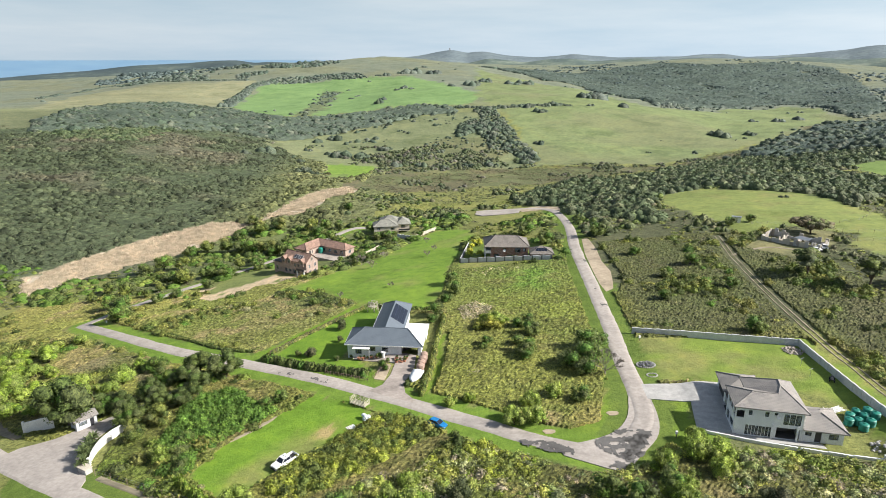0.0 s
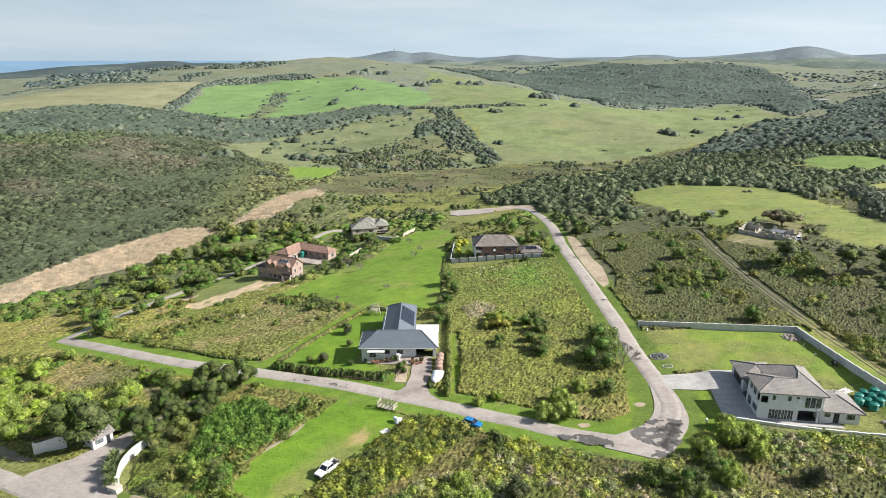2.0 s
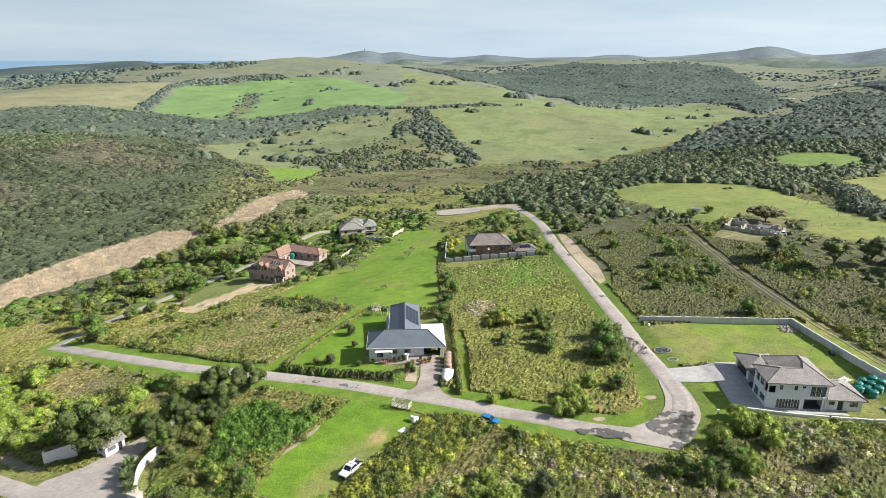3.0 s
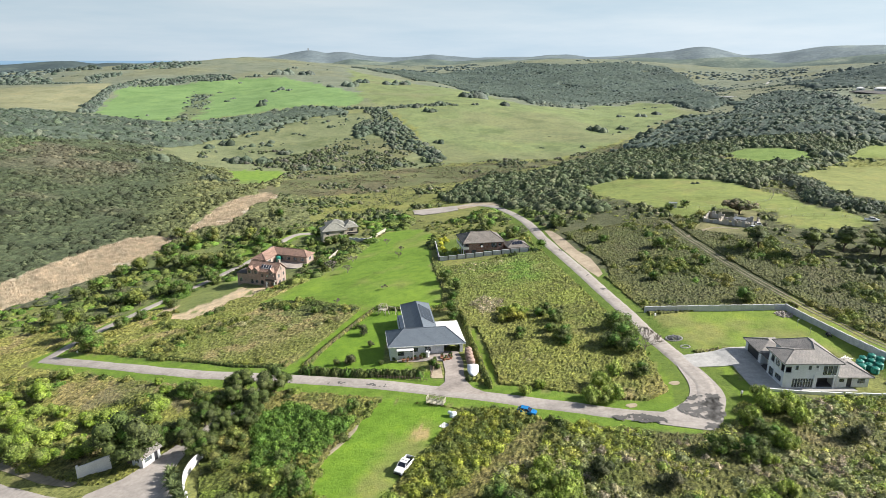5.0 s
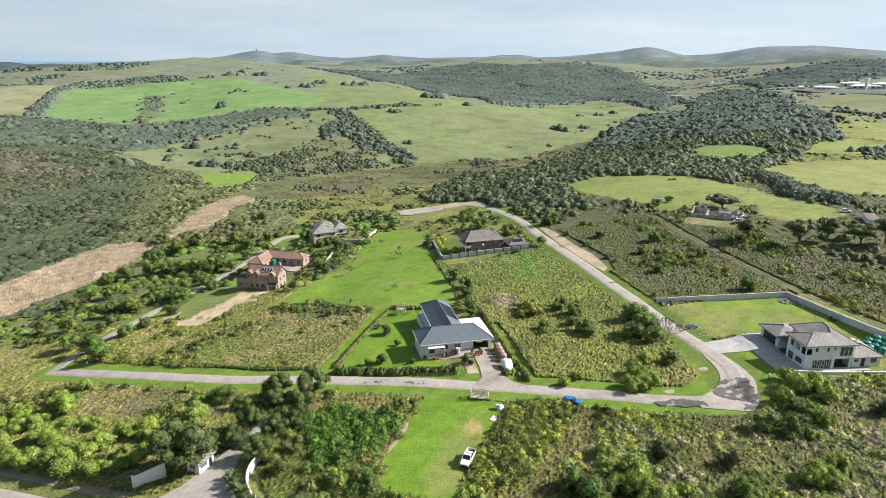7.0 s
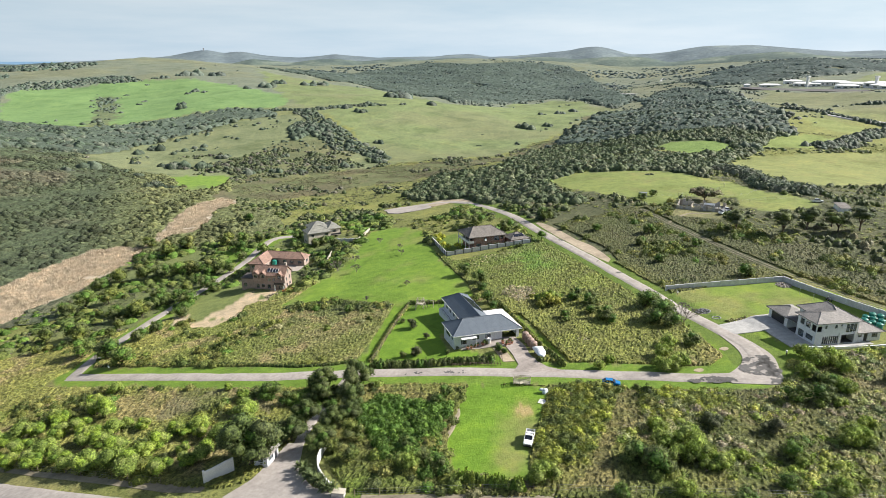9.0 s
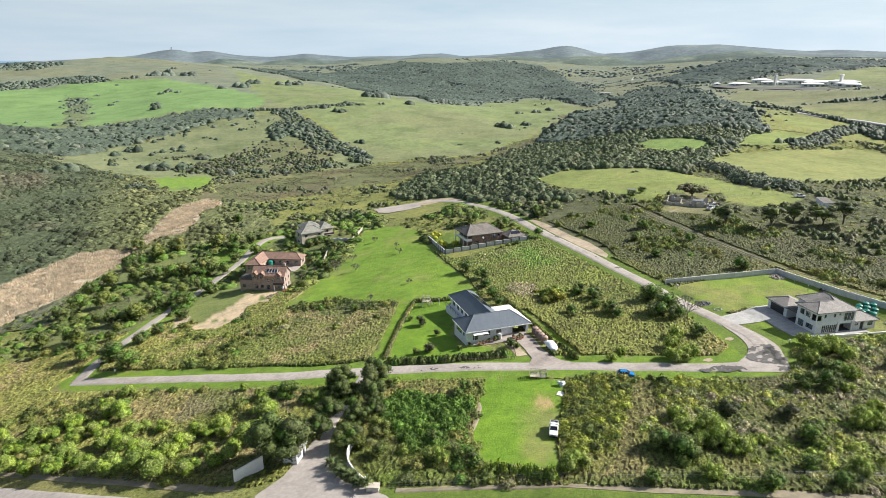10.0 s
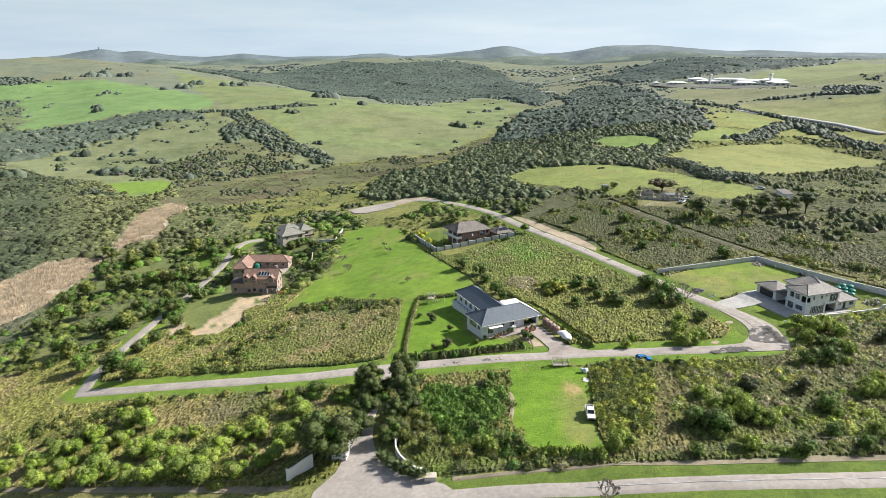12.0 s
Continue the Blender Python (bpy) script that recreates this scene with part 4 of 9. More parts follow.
# ---- building helpers ----
def part(name, bm, material, parent=None, label="", smooth=False):
    """Links a bmesh as one mesh object under a thing or a part."""
    me = bpy.data.meshes.new(name)
    bmesh.ops.recalc_face_normals(bm, faces=bm.faces)
    bm.to_mesh(me)
    bm.free()
    me.materials.append(material)
    if smooth:
        me.polygons.foreach_set("use_smooth", np.ones(len(me.polygons), bool))
    ob = new(name, me)
    if parent is not None:
        ob.parent = parent
    if label:
        ob["label"] = label
    return ob


def thing(name, m, label, category, group="", kind=""):
    """An Empty at a thing's base, to hold its parts."""
    e = new(name)
    e.matrix_basis = m
    return tagged(e, label, category, group, kind)


def box(bm, x0, x1, y0, y1, z0, z1, m=None):
    vs = [bm.verts.new((x, y, z)) for z in (z0, z1) for x, y in ((x0, y0), (x1, y0), (x1, y1), (x0, y1))]
    for f in ((3, 2, 1, 0), (4, 5, 6, 7), (0, 1, 5, 4), (1, 2, 6, 5), (2, 3, 7, 6), (3, 0, 4, 7)):
        bm.faces.new([vs[i] for i in f])
    if m is not None:
        bmesh.ops.transform(bm, matrix=m, verts=vs)
    return vs


def boxed(name, dims, material, parent, label="", bevel=0.0):
    bm = bmesh.new()
    box(bm, *dims)
    if bevel:
        bmesh.ops.bevel(bm, geom=bm.edges[:], offset=bevel, segments=1, affect="EDGES")
    return part(name, bm, material, parent, label)


def tube(bm, p, q, r0, r1=None, n=8, caps=True):
    """A tapered round bar from p to q."""
    p, q = Vector(p), Vector(q)
    r1 = r0 if r1 is None else r1
    ax = (q - p).normalized()
    s = ax.orthogonal().normalized()
    t = ax.cross(s)
    rings = []
    for c, r in ((p, r0), (q, r1)):
        rings.append([bm.verts.new(c + (s * math.cos(a) + t * math.sin(a)) * r) for a in (2 * math.pi * i / n for i in range(n))])
    for i in range(n):
        bm.faces.new((rings[0][i], rings[0][(i + 1) % n], rings[1][(i + 1) % n], rings[1][i]))
    if caps:
        bm.faces.new(rings[0][::-1])
        bm.faces.new(rings[1])


def lathe(bm, profile, n=16, at=(0, 0, 0)):
    """A turned body from (radius, height) steps."""
    rings = []
    for r, z in profile:
        rings.append([bm.verts.new((at[0] + r * math.cos(2 * math.pi * i / n), at[1] + r * math.sin(2 * math.pi * i / n), at[2] + z)) for i in range(n)])
    for a, b in zip(rings[:-1], rings[1:]):
        for i in range(n):
            bm.faces.new((a[i], a[(i + 1) % n], b[(i + 1) % n], b[i]))
    bm.faces.new(rings[0][::-1])
    bm.faces.new(rings[-1])


def uv_planar(bm):
    """UVs in metres: across and up each face."""
    lay = bm.loops.layers.uv.verify()
    bm.normal_update()
    for f in bm.faces:
        nrm = f.normal
        across = Vector((-nrm.y, nrm.x, 0))
        across = across.normalized() if across.length > 1e-4 else Vector((1, 0, 0))
        up = nrm.cross(across)
        for lp in f.loops:
            lp[lay].uv = (lp.vert.co.dot(across), lp.vert.co.dot(up))


def slab_roof(faces, thick, material, parent, name="roof", label=""):
    """A roof of sloping faces (lists of points) with a thickness below."""
    bm = bmesh.new()
    idx = {}

    def vert(p, dz=0.0):
        k = (round(p[0], 2), round(p[1], 2), round(p[2] + dz, 2))
        if k not in idx:
            idx[k] = bm.verts.new((p[0], p[1], p[2] + dz))
        return idx[k]

    edges = {}
    for f in faces:
        top, low = [vert(p) for p in f], [vert(p, -thick) for p in f]
        bm.faces.new(top)
        bm.faces.new(low[::-1])
        for i in range(len(f)):
            a, b = top[i], top[(i + 1) % len(f)]
            edges.setdefault(frozenset((a, b)), []).append((a, b, low[i], low[(i + 1) % len(f)]))
    for uses in edges.values():
        if len(uses) == 1:
            a, b, la, lb = uses[0]
            bm.faces.new((b, a, la, lb))
    uv_planar(bm)
    return part(name, bm, material, parent, label)


def hip_faces(x0, x1, y0, y1, ze, zr, along="x", inset=None):
    """Four slopes of a hipped roof over a rectangle."""
    a, b, c, d = (x0, y0, ze), (x1, y0, ze), (x1, y1, ze), (x0, y1, ze)
    if along == "x":
        k = (y1 - y0) / 2 if inset is None else inset
        ym = (y0 + y1) / 2
        r, s = (x0 + k, ym, zr), (x1 - k, ym, zr)
        return [[a, b, s, r], [b, c, s], [c, d, r, s], [d, a, r]]
    k = (x1 - x0) / 2 if inset is None else inset
    xm = (x0 + x1) / 2
    r, s = (xm, y0 + k, zr), (xm, y1 - k, zr)
    return [[a, b, r], [b, c, s, r], [c, d, s], [d, a, r, s]]


def ridge_caps(lines, parent, material, r=0.13):
    """Raised capping along ridges and hips."""
    for p, q in lines:
        bm = bmesh.new()
        tube(bm, p, q, r, r, 6)
        uv_planar(bm)
        part("ridge_cap", bm, material, parent)


def wall(p0, p1, z0, z1, openings, material, parent, thick=0.25, name="wall", glaze=True):
    """A wall from p0 to p1 in plan (outer face on its right), with openings (u0, u1, z0, z1, kind) cut through."""
    L = math.hypot(p1[0] - p0[0], p1[1] - p0[1])
    m = pose(p0[0], p0[1], 0, 0, 0, math.degrees(math.atan2(p1[1] - p0[1], p1[0] - p0[0])))
    bm = bmesh.new()
    us = sorted({0.0, L, *(u for o in openings for u in o[:2])})
    for u0, u1 in zip(us[:-1], us[1:]):
        cut = sorted((o[2], o[3]) for o in openings if o[0] < u1 - 1e-4 and o[1] > u0 + 1e-4)
        z = z0
        for a, b in cut:
            if a > z:
                box(bm, u0, u1, 0, thick, z, a)
            z = max(z, b)
        if z < z1:
            box(bm, u0, u1, 0, thick, z, z1)
    bmesh.ops.transform(bm, matrix=m, verts=bm.verts[:])
    uv_planar(bm)
    w = part(name, bm, material, parent)
    for o in openings:
        u0, u1, a, b = o[:4]
        kind = o[4] if len(o) > 4 else "window"
        if kind == "open":
            continue
        if kind == "door" or kind == "garage":
            bm = bmesh.new()
            box(bm, u0 + 0.02, u1 - 0.02, 0.12, 0.17, a, b - 0.02)
            n = max(2, int((b - a) / 0.5)) if kind == "garage" else 3
            for i in range(n):
                box(bm, u0 + 0.08, u1 - 0.08, 0.095, 0.125, a + 0.06 + i * (b - a) / n, a + (i + 1) * (b - a) / n - 0.05)
            bmesh.ops.transform(bm, matrix=m, verts=bm.verts[:])
            part("garage_door" if kind == "garage" else "door", bm, M_FRAME, parent, "dark panelled door")
            continue
        bm = bmesh.new()
        t = 0.07
        box(bm, u0, u1, 0.08, 0.15, a, a + t)
        box(bm, u0, u1, 0.08, 0.15, b - t, b)
        n = max(1, round((u1 - u0) / 0.95))
        for i in range(n + 1):
            c = u0 + t / 2 + (u1 - u0 - t) * i / n
            box(bm, c - t / 2, c + t / 2, 0.085, 0.145, a + t, b - t)
        bmesh.ops.transform(bm, matrix=m, verts=bm.verts[:])
        fr = part("window_frame", bm, M_FRAME, parent, "dark aluminium window frame")
        bm = bmesh.new()
        box(bm, u0 + t, u1 - t, 0.11, 0.122, a + t, b - t)
        bmesh.ops.transform(bm, matrix=m, verts=bm.verts[:])
        pane = part("pane", bm, M_GLASS, fr)
        pane.visible_shadow = False
    return w


def shell(parent, x0, x1, y0, y1, z0, z1, material, front=(), right=(), back=(), left=(), floor=None):
    """Four walls round a rectangle; each side's openings run left to right as seen from outside."""
    t = 0.25
    wall((x0, y0), (x1, y0), z0, z1, list(front), material, parent)
    wall((x1, y0 + t), (x1, y1 - t), z0, z1, list(right), material, parent)
    wall((x1, y1), (x0, y1), z0, z1, list(back), material, parent)
    wall((x0, y1 - t), (x0, y0 + t), z0, z1, list(left), material, parent)
    if floor is not None:
        boxed("floor_slab", (x0 + t + 0.01, x1 - t - 0.01, y0 + t + 0.01, y1 - t - 0.01, floor - 0.15, floor), M_ROOM, parent)


# ---- the house with the blue-grey roof ----
def slate_house():
    h = thing("house", pose(-25.0, 144.8, -3.0, 0, 0, -4.3), "single-storey grey house with blue-grey sheet roof and solar panels", "house")
    W = M_RENDER
    # front wing: eaves 20.2 by 10.2 m
    shell(h, 0.6, 14.2, 0.9, 9.8, -2.6, 3.0, W, front=[(2.0, 3.6, 0.0, 2.2), (5.2, 7.2, 0.9, 2.1), (9.0, 10.6, 0.9, 2.1)],
          left=[(1.2, 5.2, 0.7, 2.3), (6.2, 7.4, 0.9, 2.1)], right=[], back=[(9.6, 12.0, 0.9, 2.1)], floor=0.05)
    shell(h, 14.2, 19.6, 0.9, 9.8, -1.2, 3.0, W, front=[(0.4, 4.6, 0.0, 2.35, "open")], right=[(3, 4.2, 0.9, 2.1)], floor=0.02)
    f = hip_faces(0, 20.2, 0, 10.2, 3.0, 5.7, "x", 4.6)
    slab_roof(f, 0.18, M_SLATE, h)
    ridge_caps([((4.6, 5.1, 5.74), (15.6, 5.1, 5.74)), ((0, 0, 3.04), (4.6, 5.1, 5.74)), ((20.2, 0, 3.04), (15.6, 5.1, 5.74)), ((0, 10.2, 3.04), (4.6, 5.1, 5.74))], h, M_SLATE, 0.09)
    # back wing: a gable running away from the front
    shell(h, 6.2, 13.4, 10.0, 27.4, -3.6, 3.0, W, left=[(1.5, 3.3, 0.5, 2.2), (4.8, 6.6, 0.5, 2.2), (8.0, 9.8, 0.5, 2.2), (11.4, 13.2, 0.5, 2.2)],
          right=[(3, 5, 0.8, 2.1), (8, 10, 0.8, 2.1), (13, 15, 0.8, 2.1)], back=[(2, 5, 0.8, 2.1)], floor=0.05)
    a, b = 5.5, 14.1
    m = (a + b) / 2
    slab_roof([[(m, 5.3, 5.66), (b, 9.0, 2.98), (b, 28.1, 2.98), (m, 23.8, 5.66)], [(a, 9.0, 2.98), (m, 5.3, 5.66), (m, 23.8, 5.66), (a, 28.1, 2.98)], [(b, 28.1, 2.98), (a, 28.1, 2.98), (m, 23.8, 5.66)]], 0.16, M_SLATE, h)
    ridge_caps([((m, 5.4, 5.70), (m, 23.8, 5.70)), ((m, 23.8, 5.70), (a, 28.1, 3.02)), ((m, 23.8, 5.70), (b, 28.1, 3.02))], h, M_SLATE, 0.09)
    # solar panels on the sunny slope of the back wing
    sl = math.atan2(5.66 - 2.98, b - m)
    for i in range(8):
        for j in range(4):
            bm = bmesh.new()
            box(bm, -0.48, 0.48, -0.56, 0.56, 0.0, 0.05)
            d = 0.85 + j * 1.03
            t = Matrix.Translation((m + d * math.cos(sl), 12.7 + i * 1.2 + 0.5, 5.66 - d * math.sin(sl) + 0.09)) @ pose(0, 0, 0, 0, math.degrees(sl), 0)
            bmesh.ops.transform(bm, matrix=t, verts=bm.verts[:])
            part("solar_panel", bm, M_SOLAR, h, "dark blue solar panel")
    # white flat-roofed annexe
    shell(h, 14.3, 20.0, 10.05, 14.6, -1.4, 2.55, M_WHITE, right=[(1, 2.2, 0.9, 2.0)], floor=0.02)
    boxed("flat_roof", (14.2, 20.4, 10.25, 15.0, 2.56, 2.78), M_WHITE, h, "white painted flat roof", 0.03)
    # white sheeting over the end of the front wing
    slab_roof([[(20.24, 0.3, 3.09), (20.24, 10.2, 3.09), (15.75, 5.2, 5.80)]], 0.04, M_WHITE, h, "end_sheet", "white painted roof sheeting")
    # awning over the entrance, gutters, chimney-less eaves boards
    bm = bmesh.new()
    box(bm, 2.2, 6.6, -0.7, 0.9, 2.30, 2.38, Matrix.Rotation(radians(6), 4, "X"))
    part("awning", bm, M_WHITE, h, "pale awning over the entrance")
    for x in (2.35, 6.45):
        bm = bmesh.new()
        tube(bm, (x, -0.6, -0.8), (x, -0.6, 2.2), 0.05)
        part("awning_post", bm, M_WHITE, h)
    boxed("fascia", (0.0, 20.2, -0.06, -0.003, 2.78, 3.0), M_WHITE, h)
    boxed("fascia", (-0.06, -0.003, 0, 10.2, 2.78, 3.0), M_WHITE, h)
    boxed("gutter", (5.38, 5.497, 10.4, 28.1, 2.82, 2.95), M_WHITE, h)
    # veranda rail along the back wing
    boxed("veranda", (4.4, 6.15, 10.6, 27.2, -2.6, 0.0), W, h)
    for i in range(9):
        boxed("rail_post", (4.45, 4.53, 10.8 + i * 2.1, 10.88 + i * 2.1, 0.0, 0.95), M_FRAME, h)
    boxed("rail", (4.44, 4.54, 10.8, 27.7, 0.95, 1.0), M_FRAME, h)
    return h


slate_house()


# ---- the two-storey pale grey house ----
def grey_house():
    h = thing("house", pose(54.0, 101.1, 3.1, 0, 0, -12.6), "two-storey pale grey plastered house with grey tiled hipped roof", "house")
    W, T = M_RENDER, M_TILE_GREY
    E = 5.95
    # upper block: front 12.8 m wide
    wall((0.6, 0.6), (12.2, 0.6), -0.6, E, [(0.15, 1.5, 3.5, 5.0, "open"), (2.2, 2.85, 4.2, 5.2), (5.0, 5.7, 4.2, 5.2), (6.6, 7.2, 4.7, 5.2), (8.2, 11.2, 3.0, 5.2),
                                            (1.9, 6.6, 0.1, 2.15), (7.3, 11.3, 0.0, 2.3, "open")], W, h)
    wall((12.2, 0.85), (12.2, 11.2), -0.6, E, [(3, 4.5, 3.9, 5.1)], W, h)
    wall((12.2, 11.45), (4.2, 11.45), -0.6, E, [(1.5, 3, 3.9, 5.1), (5, 6.5, 3.9, 5.1), (2, 5, 0.1, 2.1)], W, h)
    wall((4.2, 11.2), (4.2, 7.4), -0.6, E, [(1.0, 2.4, 3.7, 5.0)], W, h)
    wall((4.2, 7.4), (0.6, 7.4), -0.6, E, [(1.2, 2.2, 3.9, 5.0)], W, h)
    wall((0.6, 7.15), (0.6, 0.85), -0.6, E, [(0.5, 2.4, 0.2, 2.1), (3.2, 5.6, 0.7, 2.0), (0.7, 2.1, 3.6, 5.1, "open"), (2.7, 4.3, 3.6, 5.1), (4.7, 6.2, 3.3, 5.1, "open")], W, h)
    boxed("floor_slab", (0.9, 11.9, 0.9, 11.1, 2.75, 2.98), M_ROOM, h)
    boxed("floor_slab", (0.9, 11.9, 0.9, 11.1, -0.15, 0.0), M_ROOM, h)
    boxed("inner_wall", (0.9, 11.9, 3.2, 3.3, 0.02, 5.7), M_ROOM, h)
    boxed("balcony_rail", (8.2, 11.2, 0.62, 0.66, 3.0, 3.9), M_GLASS, h)
    # roofs
    A, B = (9.1, 6.2, 8.0), (9.3, 8.6, 8.0)
    fl, fr, br, bl, ml, inn = (0, 0, E), (12.9, 0, E), (12.9, 12.1, E), (3.4, 12.1, E), (0, 8.0, E), (3.4, 8.0, E)
    R1, R2 = (4.0, 4.0, 7.4), (8.3, 4.0, 7.4)
    slab_roof([[fl, fr, A, R2, R1], [fr, br, B, A], [br, bl, B], [bl, inn, R2, A, B], [inn, ml, R1, R2], [ml, fl, R1]], 0.2, T, h)
    ridge_caps([(fl, R1), (R1, R2), (fr, A), (A, B), (B, br), (bl, B), (ml, R1), (R2, A)], h, T, 0.12)
    # garage wing, single storey
    shell(h, 1.2, 7.8, 11.6, 19.0, -0.6, 2.85, W, left=[(0.8, 6.0, 0.0, 2.25, "garage")], back=[(2, 3.5, 1, 2)], floor=0.0)
    f = hip_faces(0.6, 8.4, 11.2, 19.6, 2.85, 4.3, "y", 3.9)
    slab_roof(f, 0.2, T, h)
    ridge_caps([((0.6, 19.6, 2.88), (4.5, 15.7, 4.32)), ((8.4, 19.6, 2.88), (4.5, 15.7, 4.32)), ((4.5, 15.1, 4.32), (4.5, 15.7, 4.32))], h, T, 0.12)
    # kitchen wing on the other side, single storey
    shell(h, 12.25, 19.3, 0.8, 8.6, -0.6, 2.6, W, front=[(0.6, 1.7, 1.2, 2.0), (2.3, 3.4, 0.0, 2.1, "door"), (4.6, 6.2, 0.9, 2.0)], right=[(2, 4, 0.9, 2.0)], back=[(2, 4, 0.9, 2)], floor=0.0)
    f = [[(12.3, 0.2, 2.62), (20.0, 0.2, 2.62), (16.1, 4.1, 4.35), (12.3, 4.1, 4.35)], [(20.0, 0.2, 2.62), (20.0, 9.2, 2.62), (16.1, 5.3, 4.35), (16.1, 4.1, 4.35)],
         [(20.0, 9.2, 2.62), (12.3, 9.2, 2.62), (12.3, 5.3, 4.35), (16.1, 5.3, 4.35)], [(12.3, 4.1, 4.35), (16.1, 4.1, 4.35), (16.1, 5.3, 4.35), (12.3, 5.3, 4.35)]]
    slab_roof(f, 0.2, T, h)
    ridge_caps([((20, 0.2, 2.66), (16.1, 4.1, 4.4)), ((20, 9.2, 2.66), (16.1, 5.3, 4.4))], h, T, 0.12)
    # white mullions of the wide windows
    for i in range(9):
        boxed("mullion", (2.5 + i * 0.585 - 0.035, 2.5 + i * 0.585 + 0.035, 0.555, 0.598, 0.1, 2.15), M_WHITE, h)
    for i in range(4):
        boxed("mullion", (8.8 + i * 1.0 - 0.04, 8.8 + i * 1.0 + 0.04, 0.555, 0.598, 3.0, 5.2), M_WHITE, h)
    # columns of the porch and downpipes
    for x in (7.1, 11.4):
        boxed("column", (x - 0.15, x + 0.15, 0.25, 0.55, -0.6, 3.0), W, h)
    for x, y in ((0.5, 0.55), (12.3, 0.5)):
        bm = bmesh.new()
        tube(bm, (x, y, -0.3), (x, y, E - 0.1), 0.05)
        part("downpipe", bm, M_WHITE, h)
    boxed("dish_arm", (7.7, 7.75, 0.3, 0.6, 4.6, 4.65), M_METAL, h)
    bm = bmesh.new()
    lathe(bm, [(0.05, 0), (0.3, 0.06), (0.42, 0.16), (0.40, 0.17), (0.28, 0.08), (0.02, 0.03)], 14)
    bmesh.ops.transform(bm, matrix=pose(7.72, 0.3, 4.62, 65, 0, 20), verts=bm.verts[:])
    part("satellite_dish", bm, M_WHITE, h, "white satellite dish")
    boxed("terrace", (-0.5, 20.6, -0.9, 0.55, -1.4, -0.05), M_CONC, h)
    return h


grey_house()


# ---- the pink face-brick house with terracotta roofs ----
def brick_house():
    h = thing("house", pose(-67.9, 249.5, -17.6, 0, 0, -30.0), "pink face-brick house with terracotta roofs and dormers", "house")
    W, T = M_BRICK_PINK, M_TILE_RED
    L, D, E, R = 13.7, 8.0, 5.9, 9.0
    shell(h, 0.4, L - 0.4, 0.5, D - 0.5, -2.0, E + 0.05, W, front=[(1, 2.2, 0.4, 2.1), (3.2, 4.4, 0.8, 2.0), (5.6, 7.0, 0.4, 2.1), (8.0, 9.2, 0.8, 2.0), (10.4, 12.2, 0.3, 2.2), (6.0, 7.0, 3.5, 4.8), (8.0, 9.0, 3.5, 4.8)],
          right=[(1.4, 2.6, 0.8, 2.1), (4.4, 5.6, 0.8, 2.1), (1.2, 2.2, 3.4, 4.8), (4.6, 5.6, 3.4, 4.8)], left=[(2, 3.5, 4.6, 5.6)], back=[(3, 5, 0.8, 2), (8, 10, 0.8, 2)], floor=0.05)
    slab_roof([[(0, 0, E), (L, 0, E), (L, D / 2, R), (0, D / 2, R)], [(L, D, E), (0, D, E), (0, D / 2, R), (L, D / 2, R)]], 0.2, T, h)
    ridge_caps([((0, D / 2, R + 0.04), (L, D / 2, R + 0.04))], h, T)
    for x in (0.4, L - 0.65):
        bm = bmesh.new()
        vs = [bm.verts.new(p) for p in ((x, 0.5, E), (x, D - 0.5, E), (x, D / 2, R - 0.3), (x + 0.25, 0.5, E), (x + 0.25, D - 0.5, E), (x + 0.25, D / 2, R - 0.3))]
        for q in ((0, 1, 2), (5, 4, 3), (0, 3, 4, 1), (1, 4, 5, 2), (2, 5, 3, 0)):
            bm.faces.new([vs[i] for i in q])
        uv_planar(bm)
        part("gable", bm, W, h)
    boxed("gable_window", (L - 0.405, L - 0.36, D / 2 - 0.5, D / 2 + 0.5, 6.3, 7.6), M_GLASS, h)
    boxed("chimney", (L - 2.0, L - 1.1, D / 2 + 0.6, D / 2 + 1.5, E + 1.0, R + 1.0), W, h, "", 0.03)
    for x in (0.5, 3.4, 10.2):
        wd = 2.1
        shell(h, x, x + wd, -0.25, 2.6, 4.4, 6.6, W, front=[(0.45, 1.65, 4.9, 6.2)])
        slab_roof([[(x - 0.25, -0.6, 6.5), (x + wd / 2, -0.6, 7.6), (x + wd / 2, 3.0, 7.6), (x - 0.25, 3.0, 6.5)],
                   [(x + wd / 2, -0.6, 7.6), (x + wd + 0.25, -0.6, 6.5), (x + wd + 0.25, 3.0, 6.5), (x + wd / 2, 3.0, 7.6)]], 0.12, T, h, "dormer_roof")
    sl = math.atan2(R - E, D / 2)
    # four windows of a shed dormer, simplified to panes flat on the slope
    for i in range(4):
        for nm, k, mt, up in (("dormer_window_frame", 0.5, M_WHITE, 0.10), ("dormer_window_glass", 0.4, M_SOLAR, 0.17)):
            bm = bmesh.new()
            box(bm, -k, k, -0.45 - k, 0.45 + k, 0, 0.06)
            bmesh.ops.transform(bm, matrix=pose(6.4 + i * 1.15, 2.0, E + 2.0 * math.tan(sl) + up, math.degrees(sl), 0, 0), verts=bm.verts[:])
            part(nm, bm, mt, h)
    boxed("porch_slab", (9.6, L, -1.6, 0.45, 2.7, 2.9), W, h)
    for x in (9.8, L - 0.3):
        boxed("porch_pillar", (x - 0.2, x + 0.2, -1.5, -1.1, -1.5, 2.7), M_WHITE, h)
    boxed("balcony_rail", (9.6, L, -1.6, -1.54, 2.9, 3.8), M_FRAME, h)
    # flat-roofed annexe beside the front block
    shell(h, -5.0, 0.35, 0.8, 6.6, -2.5, 4.0, W, front=[(1, 2.2, 0.6, 2.1)], left=[(2, 4, 0.6, 2.1)])
